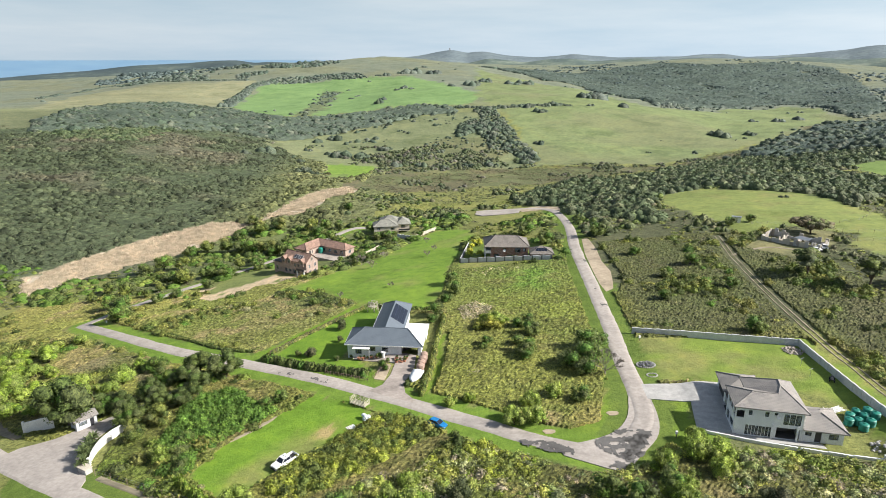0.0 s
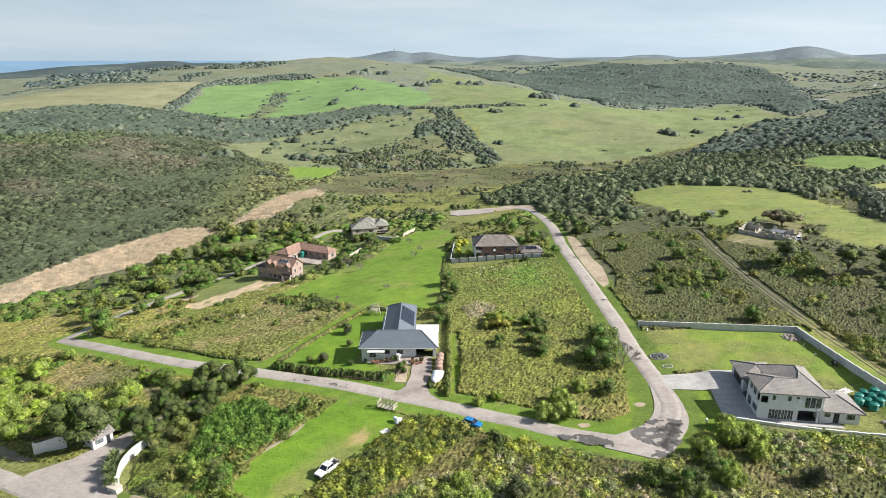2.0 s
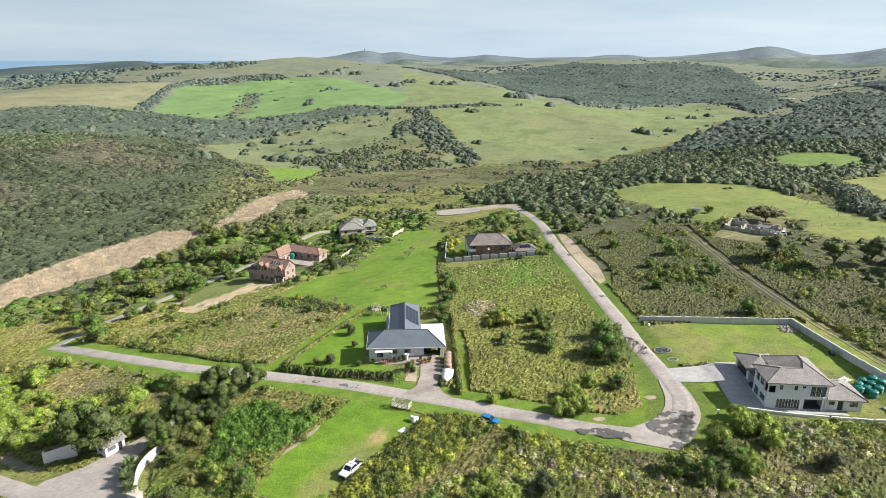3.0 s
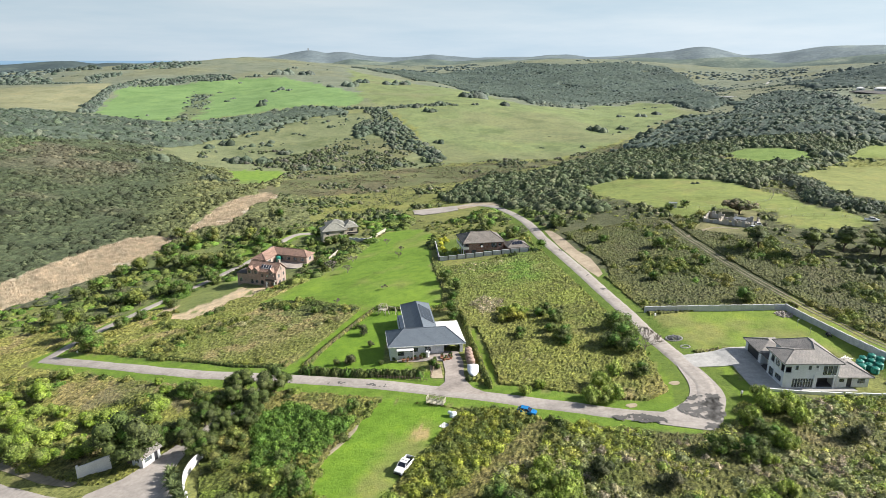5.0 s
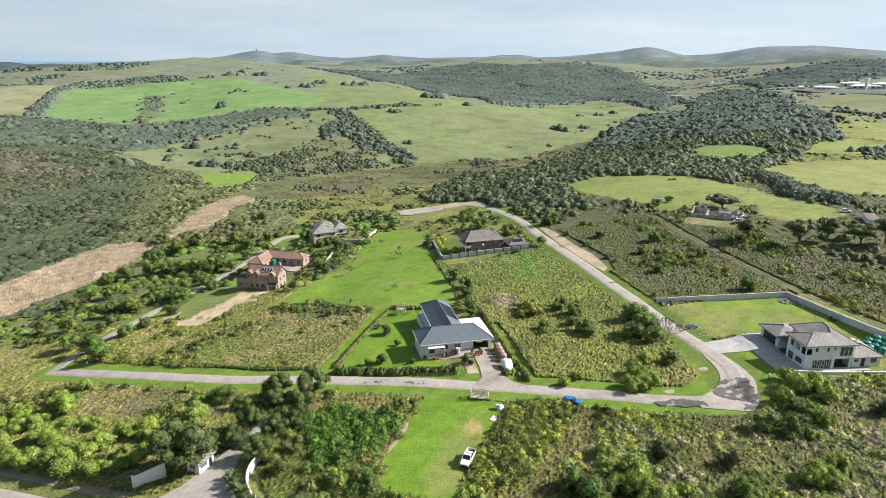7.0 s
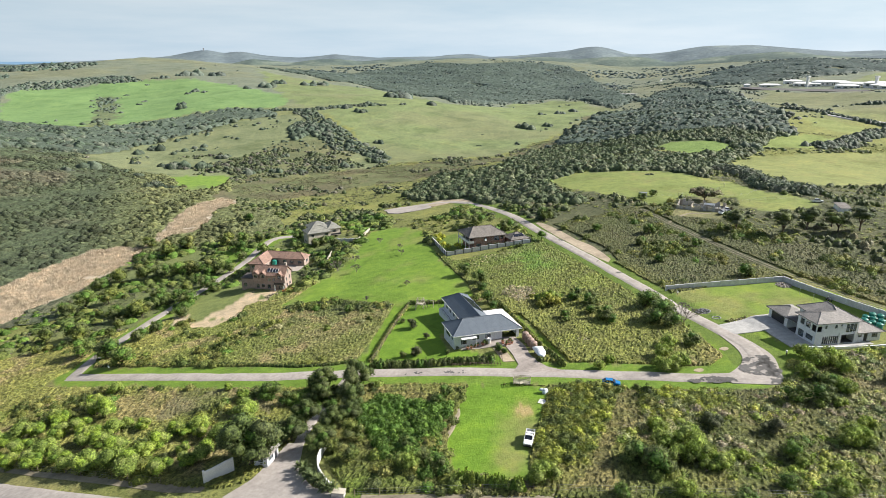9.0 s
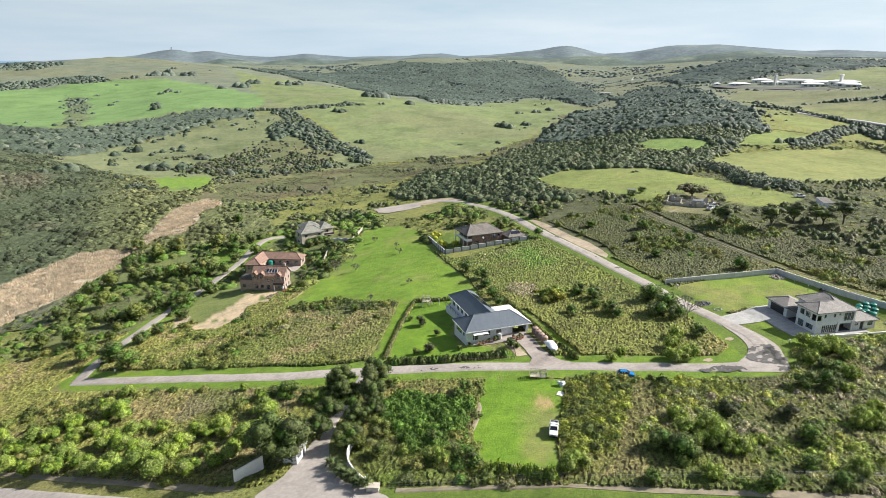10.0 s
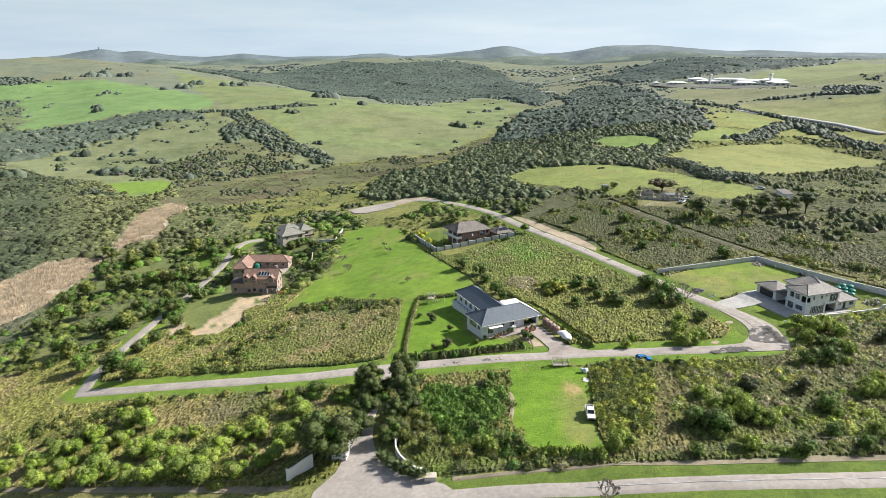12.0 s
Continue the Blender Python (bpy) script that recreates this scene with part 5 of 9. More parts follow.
    boxed("flat_roof", (-5.3, 0.3, 0.5, 6.9, 4.01, 4.25), M_TILE_BROWN, h)
    # the long low wings behind, in an angle
    z, r = 3.5, 5.6
    shell(h, -10.6, -4.3, 20.1, 35.6, -4.5, z, W, front=[(1.0, 2.4, 1.2, 2.6), (3.4, 5.0, 1.2, 2.6)], left=[(2, 4, 1.0, 2.4), (7, 9, 1.0, 2.4)], right=[(2, 4, 1.0, 2.4)], floor=0.5)
    shell(h, -4.3, 10.6, 29.4, 35.6, -4.0, z, W, front=[(1.5, 3.0, 1.2, 2.6), (5, 6.6, 1.2, 2.6), (8.4, 10, 1.2, 2.6), (12, 13.6, 1.2, 2.6)], right=[(2, 4, 1.2, 2.6)], floor=0.5)
    slab_roof([[(-11.2, 19.5, z), (-3.7, 19.5, z), (-7.45, 22.8, r)], [(-3.7, 19.5, z), (-3.7, 28.8, z), (-7.45, 32.5, r), (-7.45, 22.8, r)],
               [(-11.2, 36.2, z), (-11.2, 19.5, z), (-7.45, 22.8, r), (-7.45, 32.5, r)], [(-3.7, 28.8, z), (11.2, 28.8, z), (7.9, 32.5, r), (-7.45, 32.5, r)],
               [(11.2, 28.8, z), (11.2, 36.2, z), (7.9, 32.5, r)], [(11.2, 36.2, z), (-11.2, 36.2, z), (-7.45, 32.5, r), (7.9, 32.5, r)]], 0.2, T, h)
    ridge_caps([((-7.45, 22.8, r), (-7.45, 32.5, r)), ((-7.45, 32.5, r), (7.9, 32.5, r)), ((7.9, 32.5, r), (11.2, 28.8, z)), ((-7.45, 22.8, r), (-11.2, 19.5, z)), ((-7.45, 22.8, r), (-3.7, 19.5, z))], h, T)
    boxed("courtyard_floor", (-4.0, 10.6, 22.0, 29.3, -4.0, 0.4), M_PAVE, h)
    bm = bmesh.new()
    lathe(bm, [(1.1, 0), (1.1, 2.2), (0.7, 2.5), (0.2, 2.55)], 14, (-2.6, 27.8, 0.42))
    part("rain_tank", bm, M_TANK_GREEN, h, "green plastic rain tank")
    return h


brick_house()


# ---- the sandy two-storey house lower down ----
def sandy_house():
    h = thing("house", pose(-35.5, 308.6, -20.3, 0, 0, 8.0), "two-storey cream house with sandy grey hipped roofs", "house")
    W, T = M_CREAM, M_TILE_SAND
    shell(h, 0.5, 12.3, 0.5, 8.5, -2.0, 6.3, W, front=[(1.2, 3.2, 0.6, 2.2), (5, 6.4, 0.8, 2.0), (8.6, 11, 0.4, 2.2), (1.6, 3.0, 4.2, 5.5), (8.4, 10.4, 4.2, 5.5)],
          left=[(2, 4, 4.2, 5.5), (2, 4, 0.8, 2.0)], right=[(2, 4, 4.2, 5.5)], floor=0.05)
    slab_roof(hip_faces(-0.1, 12.9, -0.1, 9.1, 6.3, 8.8, "x"), 0.2, T, h)
    ridge_caps([((-0.1, -0.1, 6.34), (4.5, 4.5, 8.84)), ((12.9, -0.1, 6.34), (8.3, 4.5, 8.84)), ((4.5, 4.5, 8.84), (8.3, 4.5, 8.84))], h, T)
    shell(h, 12.35, 19.0, 5.0, 14.0, -2.0, 6.2, W, front=[(2.2, 4.2, 4.0, 5.4), (1, 5, 0.4, 2.4, "open")], right=[(2, 4, 4, 5.3)], floor=0.05)
    slab_roof(hip_faces(11.8, 19.8, 4.2, 14.8, 6.2, 8.8, "y"), 0.2, T, h)
    boxed("balcony", (13.2, 19.0, 3.2, 5.0, 2.9, 3.1), W, h)
    boxed("balcony_rail", (13.2, 19.0, 3.2, 3.28, 3.1, 4.0), M_FRAME, h)
    shell(h, 4.5, 14.0, 8.6, 16.5, -2.0, 6.6, W, back=[(2, 4, 4, 5.4)], floor=0.05)
    slab_roof(hip_faces(3.9, 14.6, 7.2, 17.1, 6.6, 9.3, "x"), 0.2, T, h)
    boxed("terrace_wall", (-3.0, 14.0, -4.2, -3.9, -3.0, 2.4), W, h)
    boxed("terrace_floor", (-3.0, 14.0, -3.85, 0.4, -2.0, 0.6), M_CONC, h)
    return h


sandy_house()


# ---- the red-brick house with the brown roof ----
def brown_house():
    h = thing("house", pose(16.0, 226.2, -4.2, 0, 0, -1.5), "red-brick house with weathered brown tiled roof and balcony", "house")
    W, T = M_BRICK_RED, M_TILE_BROWN
    shell(h, 2.6, 16.6, 0.7, 12.6, -2.0, 5.2, W, front=[(4.4, 5.6, 3.2, 4.6), (9.0, 11.2, 2.9, 4.7), (12.0, 13.2, 3.2, 4.6), (1, 3, 0.2, 2.2), (6, 8, 0.6, 2.0)],
          left=[(1, 4, 2.9, 4.9), (6, 9, 2.9, 4.9), (3, 6, 0.2, 2.2)], right=[(3, 5, 3, 4.5)], floor=2.7)
    slab_roof(hip_faces(0, 17.3, 0, 13.2, 5.25, 8.0, "x", 4.6), 0.22, T, h)
    ridge_caps([((4.6, 6.6, 8.04), (12.7, 6.6, 8.04)), ((0, 0, 5.29), (4.6, 6.6, 8.04)), ((17.3, 0, 5.29), (12.7, 6.6, 8.04)), ((0, 13.2, 5.29), (4.6, 6.6, 8.04))], h, T)
    boxed("balcony", (0.2, 2.55, 0.6, 12.6, 2.4, 2.65), M_CONC, h)
    boxed("balcony_rail", (0.2, 0.26, 0.6, 12.6, 2.65, 3.6), M_WHITE, h)
    boxed("balcony_rail", (0.26, 2.55, 0.6, 0.66, 2.65, 3.6), M_WHITE, h)
    for y in (0.7, 4.6, 8.6, 12.4):
        boxed("balcony_post", (0.3, 0.5, y, y + 0.2, -1.5, 5.1), M_WHITE, h)
    boxed("chimney", (3.0, 3.8, 8.0, 8.8, 5.5, 7.4), W, h, "", 0.03)
    bm = bmesh.new()
    lathe(bm, [(0.05, 0), (0.35, 0.07), (0.5, 0.18), (0.48, 0.19), (0.33, 0.09), (0.02, 0.03)], 14)
    bmesh.ops.transform(bm, matrix=pose(7.6, 0.42, 3.7, 70, 0, 10), verts=bm.verts[:])
    part("satellite_dish", bm, M_WHITE, h, "white satellite dish")
    boxed("dish_arm", (7.57, 7.63, 0.40, 0.72, 3.66, 3.72), M_METAL, h)
    # garage block
    shell(h, 17.4, 25.4, -3.6, 3.4, -0.6, 3.9, W, front=[(2, 4, 1.4, 2.6), (5, 6, 1.4, 2.6)], right=[(1, 5.6, 1.0, 3.2, "garage")], floor=0.9)
    f = hip_faces(16.9, 26.0, -4.2, 4.0, 3.9, 5.9, "x")
    slab_roof(f, 0.2, T, h)
    ridge_caps([((21.0, -0.1, 5.94), (21.9, -0.1, 5.94)), ((26.0, -4.2, 3.94), (21.9, -0.1, 5.94)), ((16.9, -4.2, 3.94), (21.0, -0.1, 5.94))], h, T)
    for i in range(4):
        bm = bmesh.new()
        box(bm, -0.5, 0.5, -0.85, 0.85, 0, 0.06)
        bmesh.ops.transform(bm, matrix=pose(19.6 + i * 1.1, -2.0, 5.07, math.degrees(math.atan2(2.0, 4.1)), 0, 0), verts=bm.verts[:])
        part("solar_panel", bm, M_SOLAR, h)
    return h


brown_house()


# ---- paving, walls and fences ----
def patch(name, outline, lift, material, label, category="paving", cell=1.6):
    """A flat area laid over the land, with a plan outline."""
    bm = bmesh.new()
    bm.faces.new([bm.verts.new((x, y, 0)) for x, y in outline])
    xs, ys = [p[0] for p in outline], [p[1] for p in outline]
    for lo, hi, nv in ((min(xs), max(xs), (1, 0, 0)), (min(ys), max(ys), (0, 1, 0))):
        c = lo + cell
        while c < hi:
            bmesh.ops.bisect_plane(bm, geom=bm.verts[:] + bm.edges[:] + bm.faces[:], plane_co=(c, c, 0), plane_no=nv)
            c += cell
    bmesh.ops.triangulate(bm, faces=bm.faces[:])
    for v in bm.verts:
        v.co.z = gz(v.co.x, v.co.y) + float((lattice(np.array([v.co.x]), np.array([v.co.y]), 9, 1)[0] - 0.5) * 0.35) + lift
    rim = [e for e in bm.edges if e.is_boundary]
    ext = bmesh.ops.extrude_edge_only(bm, edges=rim)
    for g in ext["geom"]:
        if isinstance(g, bmesh.types.BMVert):
            g.co.z -= lift + 0.3
    ob = part(name, bm, material)
    return tagged(ob, label, category, kind="structure")


patch("driveway", DRIVE_A, 0.16, M_PAVE, "pinkish brick-paved driveway up to a garage")
patch("driveway", [(43.6, 122.0), (51.7, 121.6), (60.5, 120.4), (59.2, 111.0), (55.0, 100.6), (48.6, 103.0), (51.4, 113.4), (42.2, 115.8)], 0.17, M_CONC, "smooth grey concrete driveway and forecourt")
patch("forecourt", FORECOURT, 0.17, M_ROAD_LOW, "wide pale asphalt forecourt at the entrance", "road")
patch("dirt_shoulder", [(56.8, 243.8), (59.4, 244.5), (58.6, 226.0), (56.9, 210.5), (57.2, 200.0), (55.8, 192.4), (53.8, 183.4), (51.0, 181.0), (50.6, 187.8), (51.8, 204.9), (53.5, 223.2)], 0.04, M_DIRT, "bare sandy soil shoulder beside the road", "soil", 1.2)
patch("dirt_strip", [(-142.0, 157.4), (-119.1, 135.4), (-96.6, 116.6), (-90.0, 113.0), (-88.0, 115.5), (-96.1, 119.7), (-119.0, 139.0), (-142.8, 162.4)], 0.08, M_SOIL, "bare soil strip under the wire fence", "soil")
patch("dry_strip", [(-57.0, 98.1), (-39.8, 84.9), (-24.6, 72.7), (-9.2, 62.3), (3.5, 54.6), (2.5, 53.2), (-10.6, 60.8), (-25.9, 71.1), (-40.9, 83.1), (-57.8, 95.8)], 0.07, M_SOIL, "dry bare soil strip along the fence by the lower road", "soil", 1.2)
patch("turning_place", [(18.8, 349.0), (20.2, 357.5), (26.6, 359.3), (45.7, 354.6), (42.7, 339.3), (30.7, 339.5), (22.8, 341.6)], 0.25, M_ROAD, "pale paved turning place at the road's end", "road", 2.5)
patch("bare_bank", [(44.0, 352.0), (50.7, 358.6), (58.8, 359.0), (66.2, 345.6), (63.7, 326.0), (58.0, 342.3), (54.8, 342.8), (44.7, 341.3)], 0.12, M_DIRT, "bare sandy bank beside the turning place", "soil", 2.5)
patch("road_corner", [tuple(p) for p in smooth_line(BEND_OUT, 1.5)] + [(28.2, 91.2), (22.0, 95.5)] + [tuple(p) for p in smooth_line(BEND, 1.5)[::-1]], 0.12, M_ROAD, "wide asphalt bend where the roads meet", "road")
# ragged old tar on the bend


def tar_area(outline, seed, gap=0.36, cell=0.3):
    """Old tar broken up into ragged scabs over the worn road."""
    xs, ys = [p[0] for p in outline], [p[1] for p in outline]
    X, Y = np.meshgrid(np.arange(min(xs) - 0.6, max(xs) + 0.6, cell), np.arange(min(ys) - 0.6, max(ys) + 0.6, cell))
    jx, jy = X + (lattice(X, Y, 0.9, seed) - 0.5) * 1.2, Y + (lattice(X, Y, 0.9, seed + 1) - 0.5) * 1.2
    on = inside(outline, jx, jy) & (lattice(X, Y, 1.3, seed + 2) * 0.6 + lattice(X, Y, 0.5, seed + 3) * 0.4 > gap)
    Z = land(X, Y) + (lattice(X, Y, 9, 1) - 0.5) * 0.35 + 0.200
    co = np.stack([X, Y, Z], -1).reshape(-1, 3)
    i = np.arange(X.size).reshape(X.shape)
    q = np.stack([i[:-1, :-1], i[:-1, 1:], i[1:, 1:], i[1:, :-1]], -1)[on[:-1, :-1]]
    used, inv = np.unique(q, return_inverse=True)
    me = bpy.data.meshes.new("tar_patch")
    me.from_pydata(co[used].tolist(), [], inv.reshape(-1, 4).tolist())
    me.materials.append(M_TAR)
    tagged(new("tar_patch", me), "ragged dark tar patch on the worn road", "road patch", kind="structure")


tar_area([(28.4, 100.1), (33.2, 103.3), (37.6, 103.7), (39.5, 102.1), (37.1, 98.4), (36.5, 96.1), (33.5, 92.3), (31.2, 93.8), (28.8, 96.7)], 81, 0.40)
tar_area([(33.5, 99.5), (37.5, 102.0), (39.2, 101.5), (36.6, 96.4), (33.6, 92.6), (32.0, 94.0)], 90, 0.26)
tar_area([(30.0, 93.0), (32.6, 91.4), (31.2, 89.8), (28.9, 91.5)], 84, 0.2)
tar_area([(14.7, 101.6), (19.1, 100.6), (23.3, 98.1), (23.6, 96.0), (21.0, 95.8), (17.7, 98.0), (14.7, 99.5)], 87, 0.38)
for _x, _y, _w, _h in ((-38.6, 138.0, 1.8, 0.5), (-29.5, 133.2, 2.2, 0.6), (51.6, 213.0, 0.9, 1.4), (48.6, 184.0, 1.2, 0.7), (47.4, 170.0, 1.0, 0.6)):
    tar_area([(_x - _w, _y + _w * 0.5 - _h), (_x + _w, _y - _w * 0.5 - _h), (_x + _w, _y - _w * 0.5 + _h), (_x - _w, _y + _w * 0.5 + _h)], int(abs(_x)) + 3, 0.34)
# bare soil: along the thicket, under the trees, and along the lower fence
ribbon("soil_path", smooth_line([(-49.2, 98.0), (-46.0, 103.9), (-41.8, 107.6), (-37.2, 113.6), (-35.2, 118.5)]), 1.7, 0.06, M_SOIL, "strip of bare soil along a lawn's edge", "soil")
ribbon("soil_path", smooth_line([(-60.6, 121.5), (-59.4, 123.8), (-55.6, 128.9), (-50.4, 134.7)]), 1.5, 0.08, M_DIRT, "strip of bare soil beside dark trees", "soil")
ribbon("soil_path", smooth_line([(-63.0, 96.6), (-52.0, 90.2), (-39.4, 82.4), (-18.0, 69.2), (6.0, 55.8), (22, 46.6)]), 1.7, 0.08, M_SOIL, "strip of bare soil along the wire fence", "soil")
for _x, _y in ((34.5, 110.3), (20.7, 104.2)):
    patch("worn_spot", [(_x + 1.3 * math.cos(i * 0.7) * (1 + 0.25 * math.sin(i * 2.3)), _y + 0.9 * math.sin(i * 0.7)) for i in range(9)], 0.07, M_DIRT, "worn sandy spot on the verge", "soil")


def panel_wall(pts, high, every, material, label, thick=0.12, pier=0.22, cap=0.12, category="wall", posts=None):
    """A boundary wall of panels between piers, stepping with the land."""
    w = thing("boundary_wall", pose(0, 0, 0), label, category)
    for (ax, ay), (bx, by) in zip(pts[:-1], pts[1:]):
        L = math.hypot(bx - ax, by - ay)
        n = max(1, round(L / every))
        turn = math.degrees(math.atan2(by - ay, bx - ax))
        for i in range(n + 1):
            if i == n and (bx, by) != pts[-1]:
                continue
            x, y = ax + (bx - ax) * i / n, ay + (by - ay) * i / n
            z = gz(x, y)
            bm = bmesh.new()
            box(bm, -pier, pier, -pier, pier, -0.5, high + cap)
            bmesh.ops.bevel(bm, geom=[e for e in bm.edges if all(v.co.z > high for v in e.verts)], offset=0.05, segments=1, affect="EDGES")
            bmesh.ops.transform(bm, matrix=pose(x, y, z, 0, 0, turn), verts=bm.verts[:])
            part("pier", bm, posts or material, w)
            if i < n:
                s = L / n
                x1, y1 = ax + (bx - ax) * (i + 0.5) / n, ay + (by - ay) * (i + 0.5) / n
                bm = bmesh.new()
                box(bm, -s / 2 + pier, s / 2 - pier, -thick, thick, -0.9, high)
                box(bm, -s / 2 + pier, s / 2 - pier, -thick - 0.04, thick + 0.04, high, high + 0.06)
                bmesh.ops.transform(bm, matrix=pose(x1, y1, gz(x1, y1), 0, 0, turn), verts=bm.verts[:])
                part("panel", bm, material, w)
    return w


panel_wall([(50.0, 149.6), (87.4, 138.8), (86.6, 122.4), (86.0, 110.1), (85.4, 92.0)], 1.75, 3.1, M_WALLGREY, "grey plastered boundary wall with piers round a lawn")
panel_wall([(49.6, 101.6), (57.0, 98.6), (65.0, 96.0), (72.6, 93.6), (85.2, 90.6)], 0.65, 4.5, M_RENDER, "low pale grey garden wall before the house", 0.12, 0.16)
panel_wall([(11.7, 258.5), (9.3, 243.5), (6.9, 228.0), (40.2, 218.6)], 1.7, 3.3, M_WALLGREY, "pale grey panel wall with dark piers round a garden", 0.12, 0.24, posts=M_DARKSTONE)
panel_wall([(-14.6, 291.0), (-3.5, 309.0)], 1.7, 2.4, M_CREAM, "white plastered wall along the lawn")
panel_wall([(-22.5, 301.5), (-14.9, 291.4)], 1.8, 4.0, M_WALLGREY, "grey plastered wall beside the lawn")
panel_wall([(-34.3, 266.6), (-29.3, 280.4)], 1.6, 2.4, M_CREAM, "white plastered garden wall beside the lawn")


def curved_wall():
    w = thing("entrance_wall", pose(0, 0, 0), "curved white plastered entrance wall with end pillars", "wall")
    line = smooth_line([(-65.6, 115.0), (-67.0, 112.8), (-68.0, 110.6), (-68.5, 107.6), (-68.1, 104.2), (-67.2, 101.2)], 0.6)
    bm = bmesh.new()
    d = np.gradient(line, axis=0)
    d /= np.hypot(d[:, 0], d[:, 1])[:, None]
    rows = []
    for i, (p, t) in enumerate(zip(line, d)):
        hi = 2.1 - 1.0 * (i / len(line)) ** 2
        z = gz(*p)
        rows.append([bm.verts.new((p[0] - t[1] * s, p[1] + t[0] * s, z + q)) for s, q in ((-0.14, -0.5), (-0.14, hi), (0.14, hi), (0.14, -0.5))])
    for a, b in zip(rows[:-1], rows[1:]):
        for j in range(4):
            bm.faces.new((a[j], a[(j + 1) % 4], b[(j + 1) % 4], b[j]))
    bm.faces.new(rows[0])
    bm.faces.new(rows[-1][::-1])
    part("wall_body", bm, M_WHITE, w)
    for p in (line[0], line[-1]):
        z = gz(*p)
        boxed("pillar", (p[0] - 0.28, p[0] + 0.28, p[1] - 0.28, p[1] + 0.28, z - 0.3, z + 1.7), M_WHITE, w, "", 0.04)


curved_wall()


def sign_wall():
    z = gz(-86.3, 116)
    w = thing("entrance_wall", pose(-86.3, 116.0, z, 0, 0, 14), "white plastered slab wall leaning beside dark trees", "wall")
    bm = bmesh.new()
    vs = [(-2.7, -0.3), (2.9, -0.3), (2.9, 3.5), (1.4, 3.3), (-1.2, 2.8), (-2.7, 2.6)]
    lo = [bm.verts.new((x, -0.14, q)) for x, q in vs]
    hi = [bm.verts.new((x, 0.14, q)) for x, q in vs]
    bm.faces.new(lo)
    bm.faces.new(hi[::-1])
    for i in range(len(vs)):
        bm.faces.new((lo[i], lo[(i + 1) % len(vs)], hi[(i + 1) % len(vs)], hi[i]))
    part("wall_body", bm, M_WHITE, w)
    boxed("pillar", (-3.05, -2.65, -0.25, 0.25, -0.3, 2.9), M_WHITE, w, "", 0.04)


sign_wall()


def gatehouse():
    g = thing("gatehouse", pose(-77.3, 114.6, gz(-76.0, 116.5) + 0.1, 0, 0, 52), "small grey guard hut with a sheet roof under trees", "hut")
    shell(g, 0, 4.2, 0, 3.0, -0.5, 2.4, M_WALLGREY, front=[(0.5, 2.2, 1.0, 1.9), (2.8, 3.6, 0, 2.0, "door")], left=[(0.6, 1.8, 1.0, 1.9)], floor=0.03)
    slab_roof([[(-0.4, -0.4, 2.45), (4.6, -0.4, 2.45), (4.6, 1.5, 3.3), (-0.4, 1.5, 3.3)], [(4.6, 3.4, 2.45), (-0.4, 3.4, 2.45), (-0.4, 1.5, 3.3), (4.6, 1.5, 3.3)]], 0.12, M_TILE_GREY, g)


gatehouse()


def service_box():
    b = thing("service_box", pose(-66.6, 98.8, gz(-66.6, 98.8), 0, 0, -28), "pale concrete service box with a sloping lid", "service box")
    boxed("body", (-1.15, 1.15, -0.7, 0.7, -0.3, 1.15), M_CONC, b, "", 0.03)
    boxed("lid", (-1.25, 1.25, -0.8, 0.8, 1.153, 1.27), M_CREAM, b, "", 0.02)
    boxed("door", (-0.9, -0.1, -0.735, -0.703, 0.1, 1.0), M_METAL, b)


service_box()


# ---- tanks, boat, vehicles ----
def water_tank(name, x, y, r, high, material, label, group):
    t = thing(name, pose(x, y, gz(x, y) + 0.1, 0, 0, (x * 37) % 60), label, "water tank", group)
    bm = bmesh.new()
    prof = [(r * 0.97, 0.0)]
    n = 7
    for i in range(n):
        z = high * 0.84 * i / n
        prof += [(r, z + 0.03), (r, z + high * 0.84 / n * 0.62), (r * 0.965, z + high * 0.84 / n * 0.8)]
    prof += [(r, high * 0.84), (r * 0.8, high * 0.92), (r * 0.45, high * 0.98), (r * 0.3, high)]
    lathe(bm, prof, 20)
    part("tank_body", bm, material, t)
    bm = bmesh.new()
    lathe(bm, [(r * 0.27, high - 0.02), (r * 0.27, high + 0.1), (r * 0.2, high + 0.14)], 14)
    part("lid", bm, material, t)
    bm = bmesh.new()
    tube(bm, (r * 0.98, 0, 0.15), (r * 1.12, 0, 0.15), 0.05)
    part("outlet", bm, M_METAL, t)
    return t


for x, y in ((-4.5, 142.0), (-4.8, 140.0), (-5.1, 138.0), (-5.3, 136.0)):
    water_tank("water_tank", x, y, 0.92, 2.2, M_TANK_BROWN, "pinkish brown round plastic rainwater tank by the driveway", "brown rainwater tanks")
for x, y in ((78.4, 104.6), (79.7, 106.4), (81.5, 107.4), (83.3, 106.9), (80.1, 104.4), (81.8, 105.4), (83.5, 104.9), (81.6, 103.2), (79.9, 102.5)):
    water_tank("water_tank", x, y, 0.86, 1.5, M_TANK_GREEN, "dark green round plastic water tank behind the house", "green water tanks")


